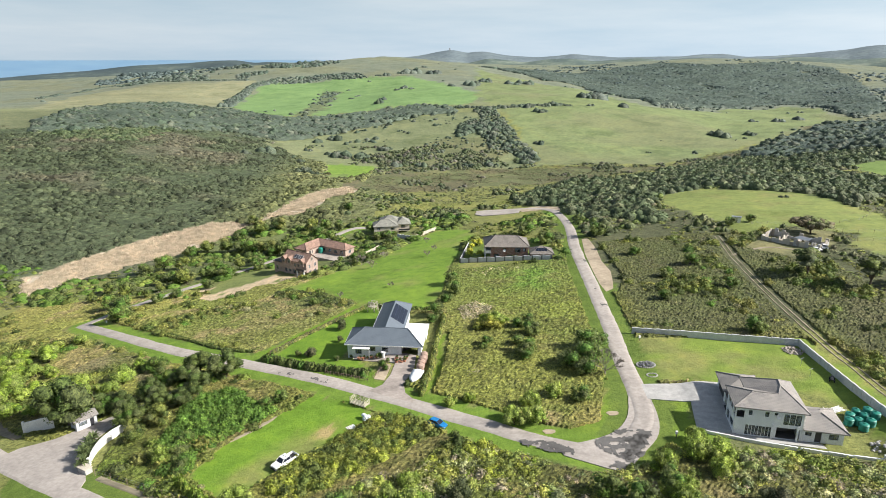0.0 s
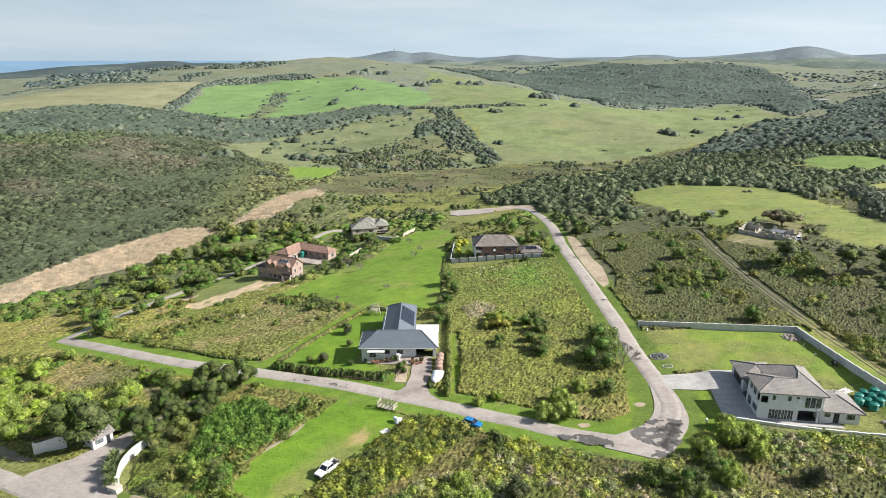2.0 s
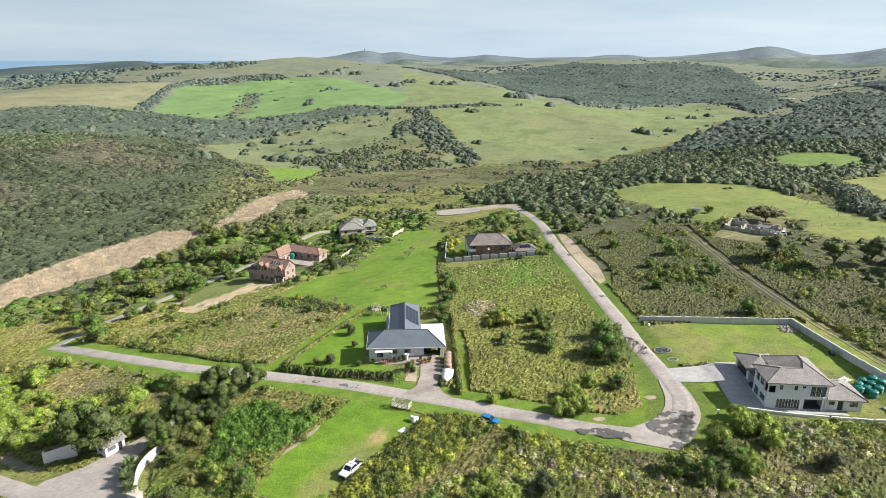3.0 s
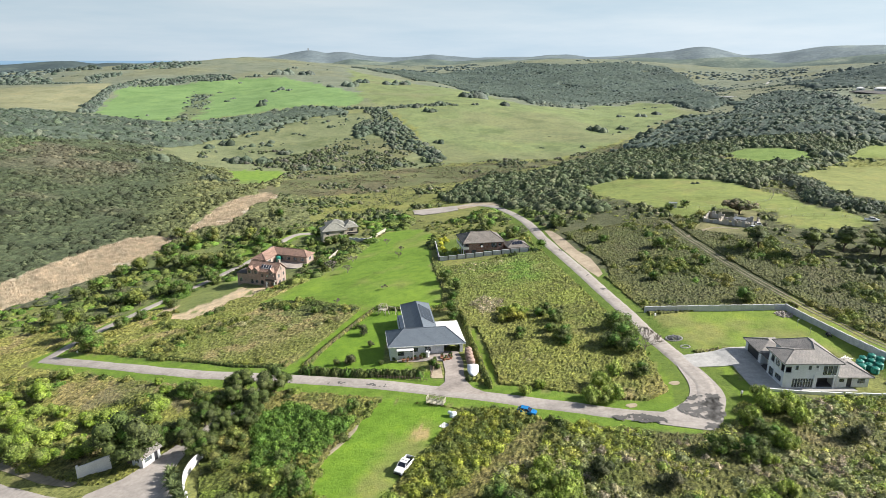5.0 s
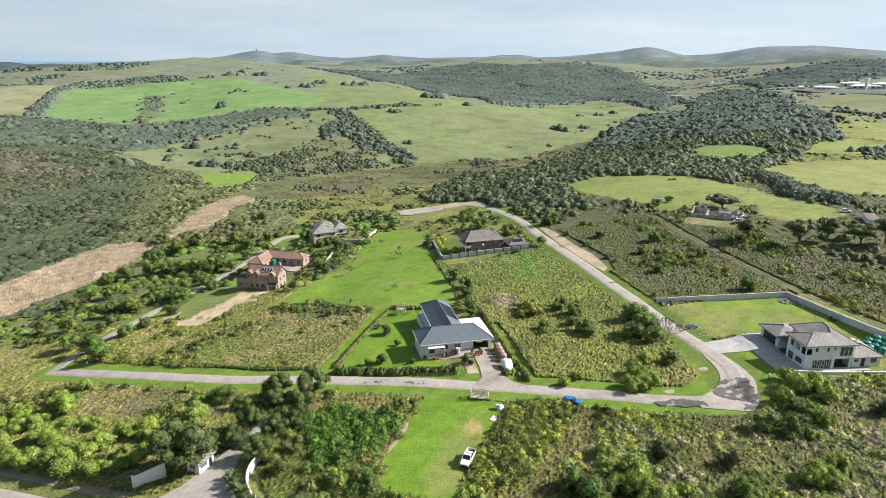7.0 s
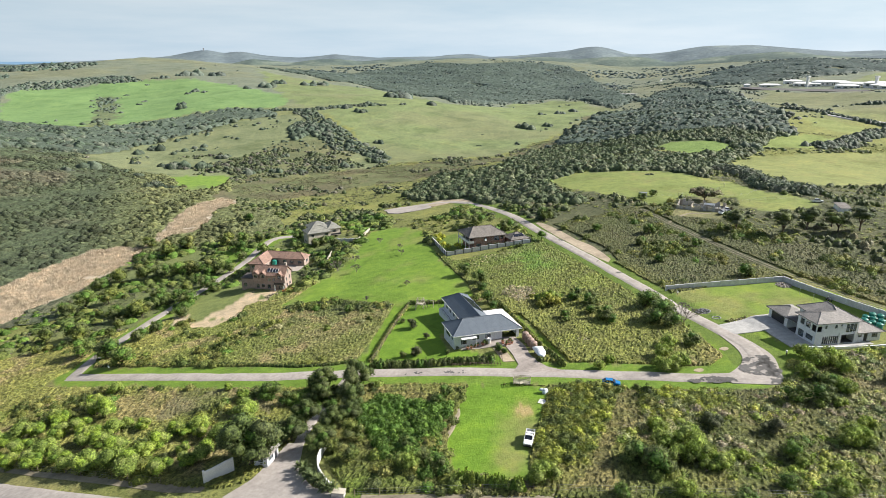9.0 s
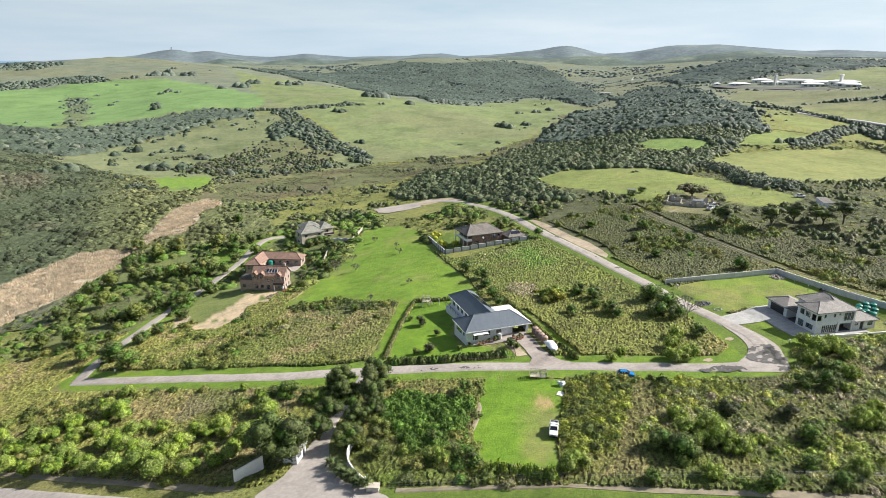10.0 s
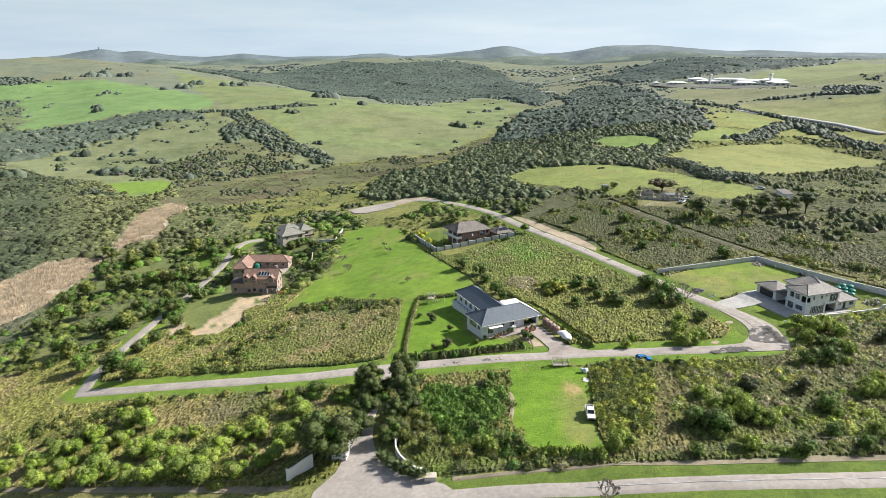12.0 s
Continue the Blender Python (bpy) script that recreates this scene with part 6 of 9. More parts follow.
def boat():
    b = thing("covered_boat", pose(-6.2, 131.2, gz(-6.2, 131.2) + 0.15, 0, 0, -104) @ Matrix.Scale(1.15, 4), "boat under a taut white cover on a road trailer", "boat")
    bm = bmesh.new()
    rows = []
    for i in range(13):
        t = i / 12
        x = -2.3 + 4.8 * t
        wdt = 1.2 * (1 - max(0, t - 0.45) ** 2 * 2.6) if t < 0.99 else 0.12
        top = 0.5 + 0.6 * math.sin(math.pi * min(1, t * 1.25)) ** 1.3
        rows.append([bm.verts.new((x, wdt * c, 0.75 + q)) for c, q in ((-0.75, -0.35), (-1, 0.0), (-0.97, 0.25), (-0.5, top * 0.6), (0, top * 0.8), (0.5, top * 0.6), (0.97, 0.25), (1, 0.0), (0.75, -0.35))])
    for a, c in zip(rows[:-1], rows[1:]):
        for j in range(8):
            bm.faces.new((a[j], a[j + 1], c[j + 1], c[j]))
        bm.faces.new((a[8], a[0], c[0], c[8]))
    bm.faces.new(rows[0])
    bm.faces.new(rows[-1][::-1])
    part("cover", bm, M_COVER, b, "taut white boat cover", True)
    for y in (-0.7, 0.7):
        bm = bmesh.new()
        tube(bm, (-2.4, y, 0.36), (1.6, y, 0.36), 0.05)
        tube(bm, (1.6, y, 0.36), (3.4, 0, 0.36), 0.05)
        part("trailer_rail", bm, M_METAL, b)
    wheel(b, (-0.6, -0.98, 0.30), 0.30, 0.2)
    wheel(b, (-0.6, 0.98, 0.30), 0.30, 0.2)


def wheel(parent, at, r, w):
    bm = bmesh.new()
    lathe(bm, [(r * 0.6, -w / 2), (r * 0.93, -w / 2), (r, -w * 0.3), (r, w * 0.3), (r * 0.93, w / 2), (r * 0.6, w / 2)], 18)
    bmesh.ops.transform(bm, matrix=pose(*at, 90, 0, 0), verts=bm.verts[:])
    t = part("wheel", bm, M_RUBBER, parent, "black rubber tyre")
    bm = bmesh.new()
    lathe(bm, [(r * 0.58, -w * 0.46), (r * 0.5, -w * 0.52), (r * 0.15, -w * 0.4), (r * 0.15, w * 0.4), (r * 0.5, w * 0.52), (r * 0.58, w * 0.46)], 14)
    bmesh.ops.transform(bm, matrix=pose(*at, 90, 0, 0), verts=bm.verts[:])
    part("rim", bm, M_METAL, t)


def loft(bm, sections):
    """Skins a closed body over rings of equal count."""
    rings = [[bm.verts.new(p) for p in s] for s in sections]
    n = len(rings[0])
    for a, b in zip(rings[:-1], rings[1:]):
        for j in range(n):
            bm.faces.new((a[j], a[(j + 1) % n], b[(j + 1) % n], b[j]))
    bm.faces.new(rings[0])
    bm.faces.new(rings[-1][::-1])


def car_ring(x, w, z0, z1, inset):
    return [(x, -w + 0.05, z0), (x, -w, z0 + 0.12), (x, -w, z1 - 0.18), (x, -w + inset, z1), (x, w - inset, z1), (x, w, z1 - 0.18), (x, w, z0 + 0.12), (x, w - 0.05, z0)]


def pickup(m, label):
    c = thing("pickup_truck", m, label, "pickup truck")
    bm = bmesh.new()
    loft(bm, [car_ring(x, w, z0, z1, 0.12) for x, w, z0, z1 in ((2.62, 0.72, 0.45, 0.78), (2.55, 0.82, 0.38, 0.98), (2.2, 0.87, 0.36, 1.06), (1.25, 0.89, 0.36, 1.12), (0.9, 0.9, 0.36, 1.12), (-0.85, 0.9, 0.36, 1.10))])
    part("body", bm, M_CARWHITE, c)
    # load bed with an open top
    bm = bmesh.new()
    box(bm, -2.6, -0.86, -0.9, -0.82, 0.42, 1.08)
    box(bm, -2.6, -0.86, 0.82, 0.9, 0.42, 1.08)
    box(bm, -0.94, -0.86, -0.82, 0.82, 0.42, 1.08)
    part("load_bed", bm, M_CARWHITE, c)
    boxed("bed_liner", (-2.59, -0.95, -0.81, 0.81, 0.5, 0.62), M_RUBBER, c, "black bed liner")
    boxed("tailgate", (-2.67, -2.602, -0.88, 0.88, 0.5, 1.06), M_CARWHITE, c, "", 0.01)
    boxed("rear_bumper", (-2.78, -2.675, -0.85, 0.85, 0.4, 0.56), M_METAL, c)
    boxed("front_bumper", (2.63, 2.74, -0.82, 0.82, 0.4, 0.66), M_FRAME, c, "", 0.03)
    boxed("grille", (2.625, 2.66, -0.5, 0.5, 0.68, 0.86), M_FRAME, c)
    # cab: glass band under a roof
    bm = bmesh.new()
    loft(bm, [[(1.25, -0.8, 1.1), (1.25, 0.8, 1.1), (-0.86, 0.82, 1.1), (-0.86, -0.82, 1.1)], [(0.55, -0.68, 1.64), (0.55, 0.68, 1.64), (-0.72, 0.7, 1.64), (-0.72, -0.7, 1.64)]])
    part("windows", bm, M_SOLAR, c, "dark tinted cab glass")
    bm = bmesh.new()
    box(bm, -0.78, 0.6, -0.71, 0.71, 1.643, 1.72)
    bmesh.ops.bevel(bm, geom=bm.edges[:], offset=0.03, segments=1, affect="EDGES")
    part("cab_roof", bm, M_CARWHITE, c)
    for y in (-0.76, 0.76):
        for xa, xb in ((1.24, 0.57), (0.02, -0.02), (-0.84, -0.73)):
            bm = bmesh.new()
            tube(bm, (xa, y * 1.06, 1.1), (xb, y * 0.93, 1.66), 0.045, 0.045, 6)
            part("pillar", bm, M_CARWHITE, c)
        boxed("mirror", (1.0, 1.12, y * 1.28 - 0.06, y * 1.28 + 0.06, 1.1, 1.25), M_FRAME, c)
        boxed("headlight", (2.56, 2.64, y * 0.86 - 0.14, y * 0.86 + 0.14, 0.76, 0.9), M_METAL, c)
        boxed("tail_light", (-2.69, -2.6, y * 1.13 - 0.05, y * 1.13 + 0.04, 0.72, 1.0), M_BRICK_RED, c)
    for x in (1.7, -1.65):
        for y in (-0.84, 0.84):
            wheel(c, (x, y, 0.37), 0.37, 0.25)
    boxed("roof_bar", (-0.1, -0.04, -0.68, 0.68, 1.722, 1.78), M_FRAME, c)
    return c


def hatchback(m, label):
    c = thing("car", m, label, "car")
    bm = bmesh.new()
    loft(bm, [car_ring(x, w, z0, z1, 0.1) for x, w, z0, z1 in ((2.05, 0.66, 0.4, 0.66), (1.98, 0.76, 0.3, 0.78), (1.5, 0.82, 0.26, 0.88), (0.85, 0.83, 0.26, 0.95), (-1.4, 0.83, 0.26, 0.98), (-1.9, 0.78, 0.3, 0.94), (-2.02, 0.7, 0.4, 0.8))])
    part("body", bm, M_CARBLUE, c)
    bm = bmesh.new()
    loft(bm, [[(0.95, -0.74, 0.93), (0.95, 0.74, 0.93), (-1.75, 0.74, 0.95), (-1.75, -0.74, 0.95)], [(0.2, -0.6, 1.38), (0.2, 0.6, 1.38), (-1.25, 0.6, 1.36), (-1.25, -0.6, 1.36)]])
    part("windows", bm, M_SOLAR, c, "dark car windows")
    bm = bmesh.new()
    box(bm, -1.32, 0.26, -0.62, 0.62, 1.375, 1.43)
    bmesh.ops.bevel(bm, geom=bm.edges[:], offset=0.025, segments=1, affect="EDGES")
    part("roof", bm, M_CARBLUE, c)
    for y in (-0.7, 0.7):
        for xa, xb in ((0.96, 0.2), (-0.35, -0.4), (-1.72, -1.26)):
            bm = bmesh.new()
            tube(bm, (xa, y * 1.05, 0.94), (xb, y * 0.88, 1.39), 0.04, 0.04, 6)
            part("pillar", bm, M_CARBLUE, c)
        boxed("headlight", (1.96, 2.03, y * 0.8 - 0.13, y * 0.8 + 0.13, 0.6, 0.72), M_METAL, c)
        boxed("tail_light", (-2.02, -1.95, y * 0.85 - 0.1, y * 0.85 + 0.1, 0.66, 0.8), M_BRICK_RED, c)
        boxed("mirror", (0.68, 0.78, y * 1.22 - 0.06, y * 1.22 + 0.06, 0.95, 1.06), M_CARBLUE, c)
    for x in (1.25, -1.25):
        for y in (-0.76, 0.76):
            wheel(c, (x, y, 0.29), 0.29, 0.18)
    return c


boat()
hatchback(pose(-0.9, 108.4, gz(-0.9, 108.4) + 0.12, 0, 0, -33), "small bright blue hatchback parked on the verge")
pickup(pose(-28.7, 97.0, gz(-28.7, 97.0) + 0.1, 0, 0, 233), "white double-cab pickup with black bed on the lawn")
pickup(pose(129.8, 207.0, gz(129.8, 207.0) + 0.1, 0, 0, 20), "white pickup standing beside a ruined building")
pickup(pose(134.5, 209.5, gz(134.5, 209.5) + 0.1, 0, 0, 65), "white pickup on bare ground near a ruin")


def crate_trailer():
    t = thing("slatted_crate", pose(-17.9, 119.6, gz(-17.9, 119.6) + 0.15, 0, 0, -31), "slatted pale wooden cage standing on the verge", "crate")
    L, Wd, H = 3.9, 1.8, 1.7
    boxed("floor_board", (-L / 2, L / 2, -Wd / 2, Wd / 2, 0.28, 0.36), M_PALEWOOD, t)
    for x in (-L / 2, -0.5, 0.5, L / 2):
        for y in (-Wd / 2, Wd / 2):
            boxed("post", (x - 0.05, x + 0.05, y - 0.05, y + 0.05, 0.0, H), M_PALEWOOD, t)
    for i in range(4):
        z = 0.5 + i * 0.32
        for y in (-Wd / 2 - 0.065, Wd / 2 + 0.055):
            boxed("slat", (-L / 2, L / 2, y, y + 0.03, z, z + 0.13), M_PALEWOOD, t)
        for x in (-L / 2 - 0.065, L / 2 + 0.055):
            boxed("slat", (x, x + 0.03, -Wd / 2, Wd / 2, z + 0.003, z + 0.127), M_PALEWOOD, t)


crate_trailer()


def wood_fence(pts, high, every, label):
    """Rough poles with two rails."""
    f = thing("pole_fence", pose(0, 0, 0), label, "fence")
    r = random.Random(int(abs(pts[0][0]) * 10))
    for (ax, ay), (bx, by) in zip(pts[:-1], pts[1:]):
        n = max(1, round(math.hypot(bx - ax, by - ay) / every))
        tops = []
        for i in range(n + 1):
            x, y = ax + (bx - ax) * i / n, ay + (by - ay) * i / n
            z = gz(x, y)
            bm = bmesh.new()
            tube(bm, (x, y, z - 0.3), (x + r.uniform(-0.05, 0.05), y, z + high * r.uniform(0.92, 1.08)), 0.07, 0.06, 6)
            part("pole", bm, M_WOOD, f)
            tops.append((x, y, z))
        for p, q in zip(tops[:-1], tops[1:]):
            for k in (0.45, 0.85):
                bm = bmesh.new()
                tube(bm, (p[0], p[1], p[2] + high * k), (q[0], q[1], q[2] + high * k), 0.04, 0.04, 5)
                part("rail", bm, M_WOOD, f)


wood_fence([(-45.9, 150.6), (-36.1, 166.4), (-24.0, 184.9), (-14.4, 179.4)], 1.3, 2.4, "weathered wooden pole fence round a lawn")
wood_fence([(-28.6, 136.9), (-23.0, 134.2), (-17.6, 131.2)], 0.9, 0.75, "low fence of pale poles before a hedge")
wood_fence([(-16.4, 132.6), (-13.4, 139.5)], 1.0, 1.2, "low rustic pole fence beside the driveway")


def wire_fence(pts, high, every, label):
    f = thing("wire_fence", pose(0, 0, 0), label, "fence")
    line = smooth_line(pts, every)
    for i, (x, y) in enumerate(line):
        bm = bmesh.new()
        z = gz(x, y)
        tube(bm, (x, y, z - 0.2), (x, y, z + high), 0.06, 0.05, 5)
        part("post", bm, M_WOOD, f)
    for k in (0.3, 0.6, 0.95):
        bm = bmesh.new()
        for p, q in zip(line[:-1], line[1:]):
            tube(bm, (p[0], p[1], gz(*p) + high * k), (q[0], q[1], gz(*q) + high * k), 0.012, 0.012, 3, False)
        part("wire", bm, M_METAL, f)


wire_fence([(-140.7, 158.6), (-119.0, 137.6), (-97.0, 119.6)], 1.6, 4.0, "wire fence on wooden posts along the lower road")
wire_fence([(-64.0, 97.4), (-39.8, 84.6), (-18.2, 71.0), (6.1, 57.4), (20, 50)], 1.6, 4.0, "wire fence on wooden posts along the lower road")
wire_fence([(88.2, 152.0), (91.5, 180.0), (95.0, 205.0), (99.0, 228.0)], 1.2, 6.0, "farm fence of wooden posts and wire")
wire_fence([(139.0, 240.0), (158.0, 228.0), (176.0, 232.0), (196.0, 244.0)], 1.3, 5.0, "paddock fence of wooden posts and wire")
wire_fence([(151.0, 217.2), (172.0, 216.0), (182.0, 205.0)], 1.3, 5.0, "paddock fence of wooden posts and wire")
wire_fence([(126.0, 246.0), (150.0, 243.0), (171.0, 248.0), (194.0, 272.0)], 1.3, 5.0, "paddock fence of wooden posts and wire")


def climbing_frame():
    t = thing("climbing_frame", pose(-21.6, 180.4, gz(-21.6, 180.4), 0, 0, -30), "weathered wooden climbing frame with a small platform", "play frame")
    for x in (-1.1, 1.1):
        for y in (-0.9, 0.9):
            bm = bmesh.new()
            tube(bm, (x * 1.25, y * 1.25, -0.2), (x * 0.9, y * 0.9, 3.1), 0.09, 0.08, 6)
            part("post", bm, M_PALEWOOD, t)
    boxed("platform", (-1.1, 1.1, -0.9, 0.9, 1.5, 1.6), M_PALEWOOD, t)
    for a, b in (((-1.4, -1.1, 0.0), (1.0, 0.9, 3.3)), ((1.4, -1.1, 0.0), (-0.9, -0.9, 3.4)), ((-1.9, 0.4, 0.0), (-0.3, -0.2, 3.6)), ((0.2, 1.6, 0.0), (0.4, -0.6, 3.5)), ((2.4, -0.4, 0.0), (0.9, 0.5, 3.0)), ((-2.6, -0.8, 0.1), (-0.9, -0.9, 1.6))):
        bm = bmesh.new()
        tube(bm, a, b, 0.08, 0.07, 6)
        part("pole", bm, M_PALEWOOD, t)
    for z in (2.2, 3.0):
        boxed("beam", (-1.2, 1.2, -0.95, -0.85, z, z + 0.1), M_PALEWOOD, t)
        boxed("beam", (-1.2, 1.2, 0.85, 0.95, z, z + 0.1), M_PALEWOOD, t)
    bm = bmesh.new()
    tube(bm, (1.0, 0, 2.9), (4.2, 0, 2.7), 0.08)
    part("swing_beam", bm, M_PALEWOOD, t)
    for y in (-0.9, 0.9):
        bm = bmesh.new()
        tube(bm, (4.2, 0, 2.7), (4.4, y, -0.2), 0.07)
        part("swing_leg", bm, M_PALEWOOD, t)
    for x in (2.3, 3.2):
        bm = bmesh.new()
        tube(bm, (x, -0.2, 2.8), (x, -0.2, 0.6), 0.015, 0.015, 4)
        tube(bm, (x, 0.2, 2.8), (x, 0.2, 0.6), 0.015, 0.015, 4)
        box(bm, x - 0.12, x + 0.12, -0.25, 0.25, 0.55, 0.6)
        part("swing", bm, M_RUBBER, t)


climbing_frame()


def rubble(name, x, y, n, spread, size, material, label, seed):
    r = random.Random(seed)
    p = thing(name, pose(x, y, gz(x, y)), label, "stones")
    for i in range(n):
        a, d = r.uniform(0, 6.28), spread * math.sqrt(r.random())
        s = size * r.uniform(0.5, 1.2)
        bm = bmesh.new()
        bmesh.ops.create_icosphere(bm, subdivisions=1, radius=s)
        for v in bm.verts:
            v.co *= r.uniform(0.75, 1.15)
            v.co.z *= 0.7
        px, py = d * math.cos(a), d * math.sin(a)
        h = (1 - d / spread) * size * 1.6
        bmesh.ops.transform(bm, matrix=pose(px, py, gz(x + px, y + py) - gz(x, y) + h * r.random() + s * 0.3, r.uniform(0, 90), 0, r.uniform(0, 90)), verts=bm.verts[:])
        part("stone", bm, material, p)


rubble("stone_heap", 47.9, 131.6, 40, 1.7, 0.36, M_DARKSTONE, "heap of loose dark grey stones on the lawn", 1)
rubble("rubble_heap", 79.6, 96.4, 30, 2.0, 0.4, M_CONC, "heap of builders' rubble behind the house", 2)
rubble("earth_heap", -62.4, 233.4, 40, 2.4, 0.5, M_SOIL, "heap of loose brown earth on the bare yard", 5)
# made-up heap in place of an orange object of unknown kind
rubble("orange_heap", -56.2, 236.0, 24, 1.9, 0.55, M_ORANGE, "made-up heap of orange-brown lumps beside the house yard", 6)
rubble("brick_heap", 84.6, 136.2, 90, 2.3, 0.36, M_BRICK_PINK, "stacked loose bricks beside the boundary wall", 3)
rubble("rubble_heap", 132.0, 216.0, 50, 5.0, 0.5, M_CONC, "scattered rubble round a ruined building", 4)


def pipe_stack(x, y, turn):
    """White pipes lying together on the grass."""
    t = thing("pipe_stack", pose(x, y, gz(x, y) + 0.05, 0, 0, turn), "loose white plastic pipes lying beside water tanks", "pipes")
    for i in range(7):
        bm = bmesh.new()
        tube(bm, (-2.2 + 0.13 * i, (i - 3) * 0.22, 0.10 + 0.07 * (i % 2)), (2.4 - 0.2 * (i % 3), (i - 3) * 0.27, 0.10), 0.07, 0.07, 8)
        part("pipe", bm, M_WHITE, t)


pipe_stack(78.6, 109.6, 20)
pipe_stack(76.8, 108.2, 65)


def stone_ring(x, y, r, n, label):
    p = thing("stone_ring", pose(x, y, gz(x, y)), label, "stone ring")
    for i in range(n):
        a = 2 * math.pi * i / n
        bm = bmesh.new()
        bmesh.ops.create_icosphere(bm, subdivisions=1, radius=0.2)
        bmesh.ops.transform(bm, matrix=pose(r * math.cos(a), r * 0.8 * math.sin(a), 0.1 + gz(x + r * math.cos(a), y + r * math.sin(a)) - gz(x, y), 30 * i, 0, 40 * i), verts=bm.verts[:])
        part("stone", bm, M_CONC, p)


stone_ring(47.9, 131.6, 2.1, 30, "ring of pale stones round a heap")
stone_ring(47.6, 126.2, 1.15, 20, "ring of pale stones round a planting bed")


def quad_bike():
    q = thing("quad_bike", pose(84.8, 120.8, gz(84.8, 120.8) + 0.05, 0, 0, 60), "dark quad bike parked on the lawn by the wall", "quad bike")
    for x in (-0.62, 0.62):
        for y in (-0.45, 0.45):
            wheel(q, (x, y, 0.28), 0.28, 0.26)
    bm = bmesh.new()
    loft(bm, [[(x, -w, z0), (x, w, z0), (x, w * 0.7, z1), (x, -w * 0.7, z1)] for x, w, z0, z1 in ((-0.95, 0.3, 0.5, 0.68), (-0.5, 0.36, 0.35, 0.85), (0.1, 0.26, 0.32, 0.8), (0.5, 0.34, 0.35, 0.95), (0.95, 0.3, 0.5, 0.75))])
    part("body", bm, M_FRAME, q)
    bm = bmesh.new()
    tube(bm, (0.42, -0.38, 1.12), (0.42, 0.38, 1.12), 0.025)
    tube(bm, (0.5, 0, 0.9), (0.42, 0, 1.12), 0.03)
    part("handlebar", bm, M_METAL, q)


quad_bike()


def clothes_line(x, y):
    c = thing("washing_line", pose(x, y, gz(x, y), 0, 0, 30), "thin metal washing-line post on the lawn", "washing line", "washing lines")
    bm = bmesh.new()
    tube(bm, (0, 0, -0.2), (0, 0, 1.9), 0.045)
    part("post", bm, M_METAL, c)
    bm = bmesh.new()
    tube(bm, (-0.75, 0, 1.85), (0.75, 0, 1.85), 0.035)
    part("crossbar", bm, M_METAL, c)


clothes_line(82.3, 128.5)
clothes_line(81.4, 123.2)


# ---- yard clutter ----
def clay_pot(x, y, r, high, material, label, seed, leafy=True):
    p = thing("plant_pot", pose(x, y, gz(x, y) + 0.12), label, "plant pot", "garden pots")
    bm = bmesh.new()
    lathe(bm, [(r * 0.65, 0.0), (r * 0.95, high * 0.8), (r * 1.08, high * 0.84), (r * 1.08, high), (r * 0.92, high), (r * 0.88, high * 0.85), (0.01, high * 0.84)], 12)
    part("pot", bm, material, p)
    if leafy:
        rr = random.Random(seed)
        bm = bmesh.new()
        for i in range(40):
            a, el, L = rr.uniform(0, 6.28), rr.uniform(0.2, 1.4), r * rr.uniform(0.8, 1.9)
            d = Vector((math.cos(a) * math.cos(el), math.sin(a) * math.cos(el), math.sin(el)))
            w = Vector((-math.sin(a), math.cos(a), 0.2)) * 0.07
            q = Vector((0, 0, high * 0.9))
            bm.faces.new([bm.verts.new(v) for v in (q, q + d * L * 0.6 + w, q + d * L, q + d * L * 0.6 - w)])
        ob = part("foliage", bm, M_LEAF, p)
        at = ob.data.color_attributes.new("tint", "FLOAT_COLOR", "POINT")
        at.data.foreach_set("color", np.tile(np.array([0.10, 0.17, 0.05, 1.0], np.float32), len(ob.data.vertices)))


_r = random.Random(21)
for i in range(22):
    clay_pot(-10.2 + _r.uniform(-1.9, 1.6) if i < 14 else -21.5 + _r.uniform(0, 7.0), 141.4 + _r.uniform(-1.2, 1.4) if i < 14 else 144.2 + _r.uniform(-0.6, 0.8) - (i - 14) * 0.12, _r.uniform(0.2, 0.42), _r.uniform(0.35, 0.75), M_CLAY, "terracotta flower pot by the garage front", i, i % 3 > 0)
clay_pot(-14.9, 143.4, 0.5, 1.5, M_WHITE, "tall white garden urn before the house", 50, False)
patch("patio", [(-22.8, 144.4), (-10.6, 139.6), (-11.2, 144.6), (-22.0, 146.0)], 0.13, M_PAVE, "paved strip along the house front")
patch("soil_bed", [(-15.2, 140.6), (-12.6, 139.2), (-13.6, 131.2), (-16.2, 132.2)], 0.09, M_DIRT, "bare soil planting bed beside the driveway", "soil")


def sacks():
    t = thing("sack_pile", pose(-15.8, 113.0, gz(-15.8, 113.0)), "pile of pale blue-white sacks on the verge", "sacks")
    r = random.Random(5)
    for i in range(6):
        bm = bmesh.new()
        bmesh.ops.create_icosphere(bm, subdivisions=2, radius=0.5)
        for v in bm.verts:
            v.co *= r.uniform(0.9, 1.06)
            v.co.z *= 0.75
        bmesh.ops.transform(bm, matrix=pose(r.uniform(-0.6, 0.6), r.uniform(-0.6, 0.6), 0.3 + 0.12 * i, 0, 0, r.uniform(0, 90)), verts=bm.verts[:])
        part("sack", bm, M_BLUEBAG, t, "", True)


sacks()


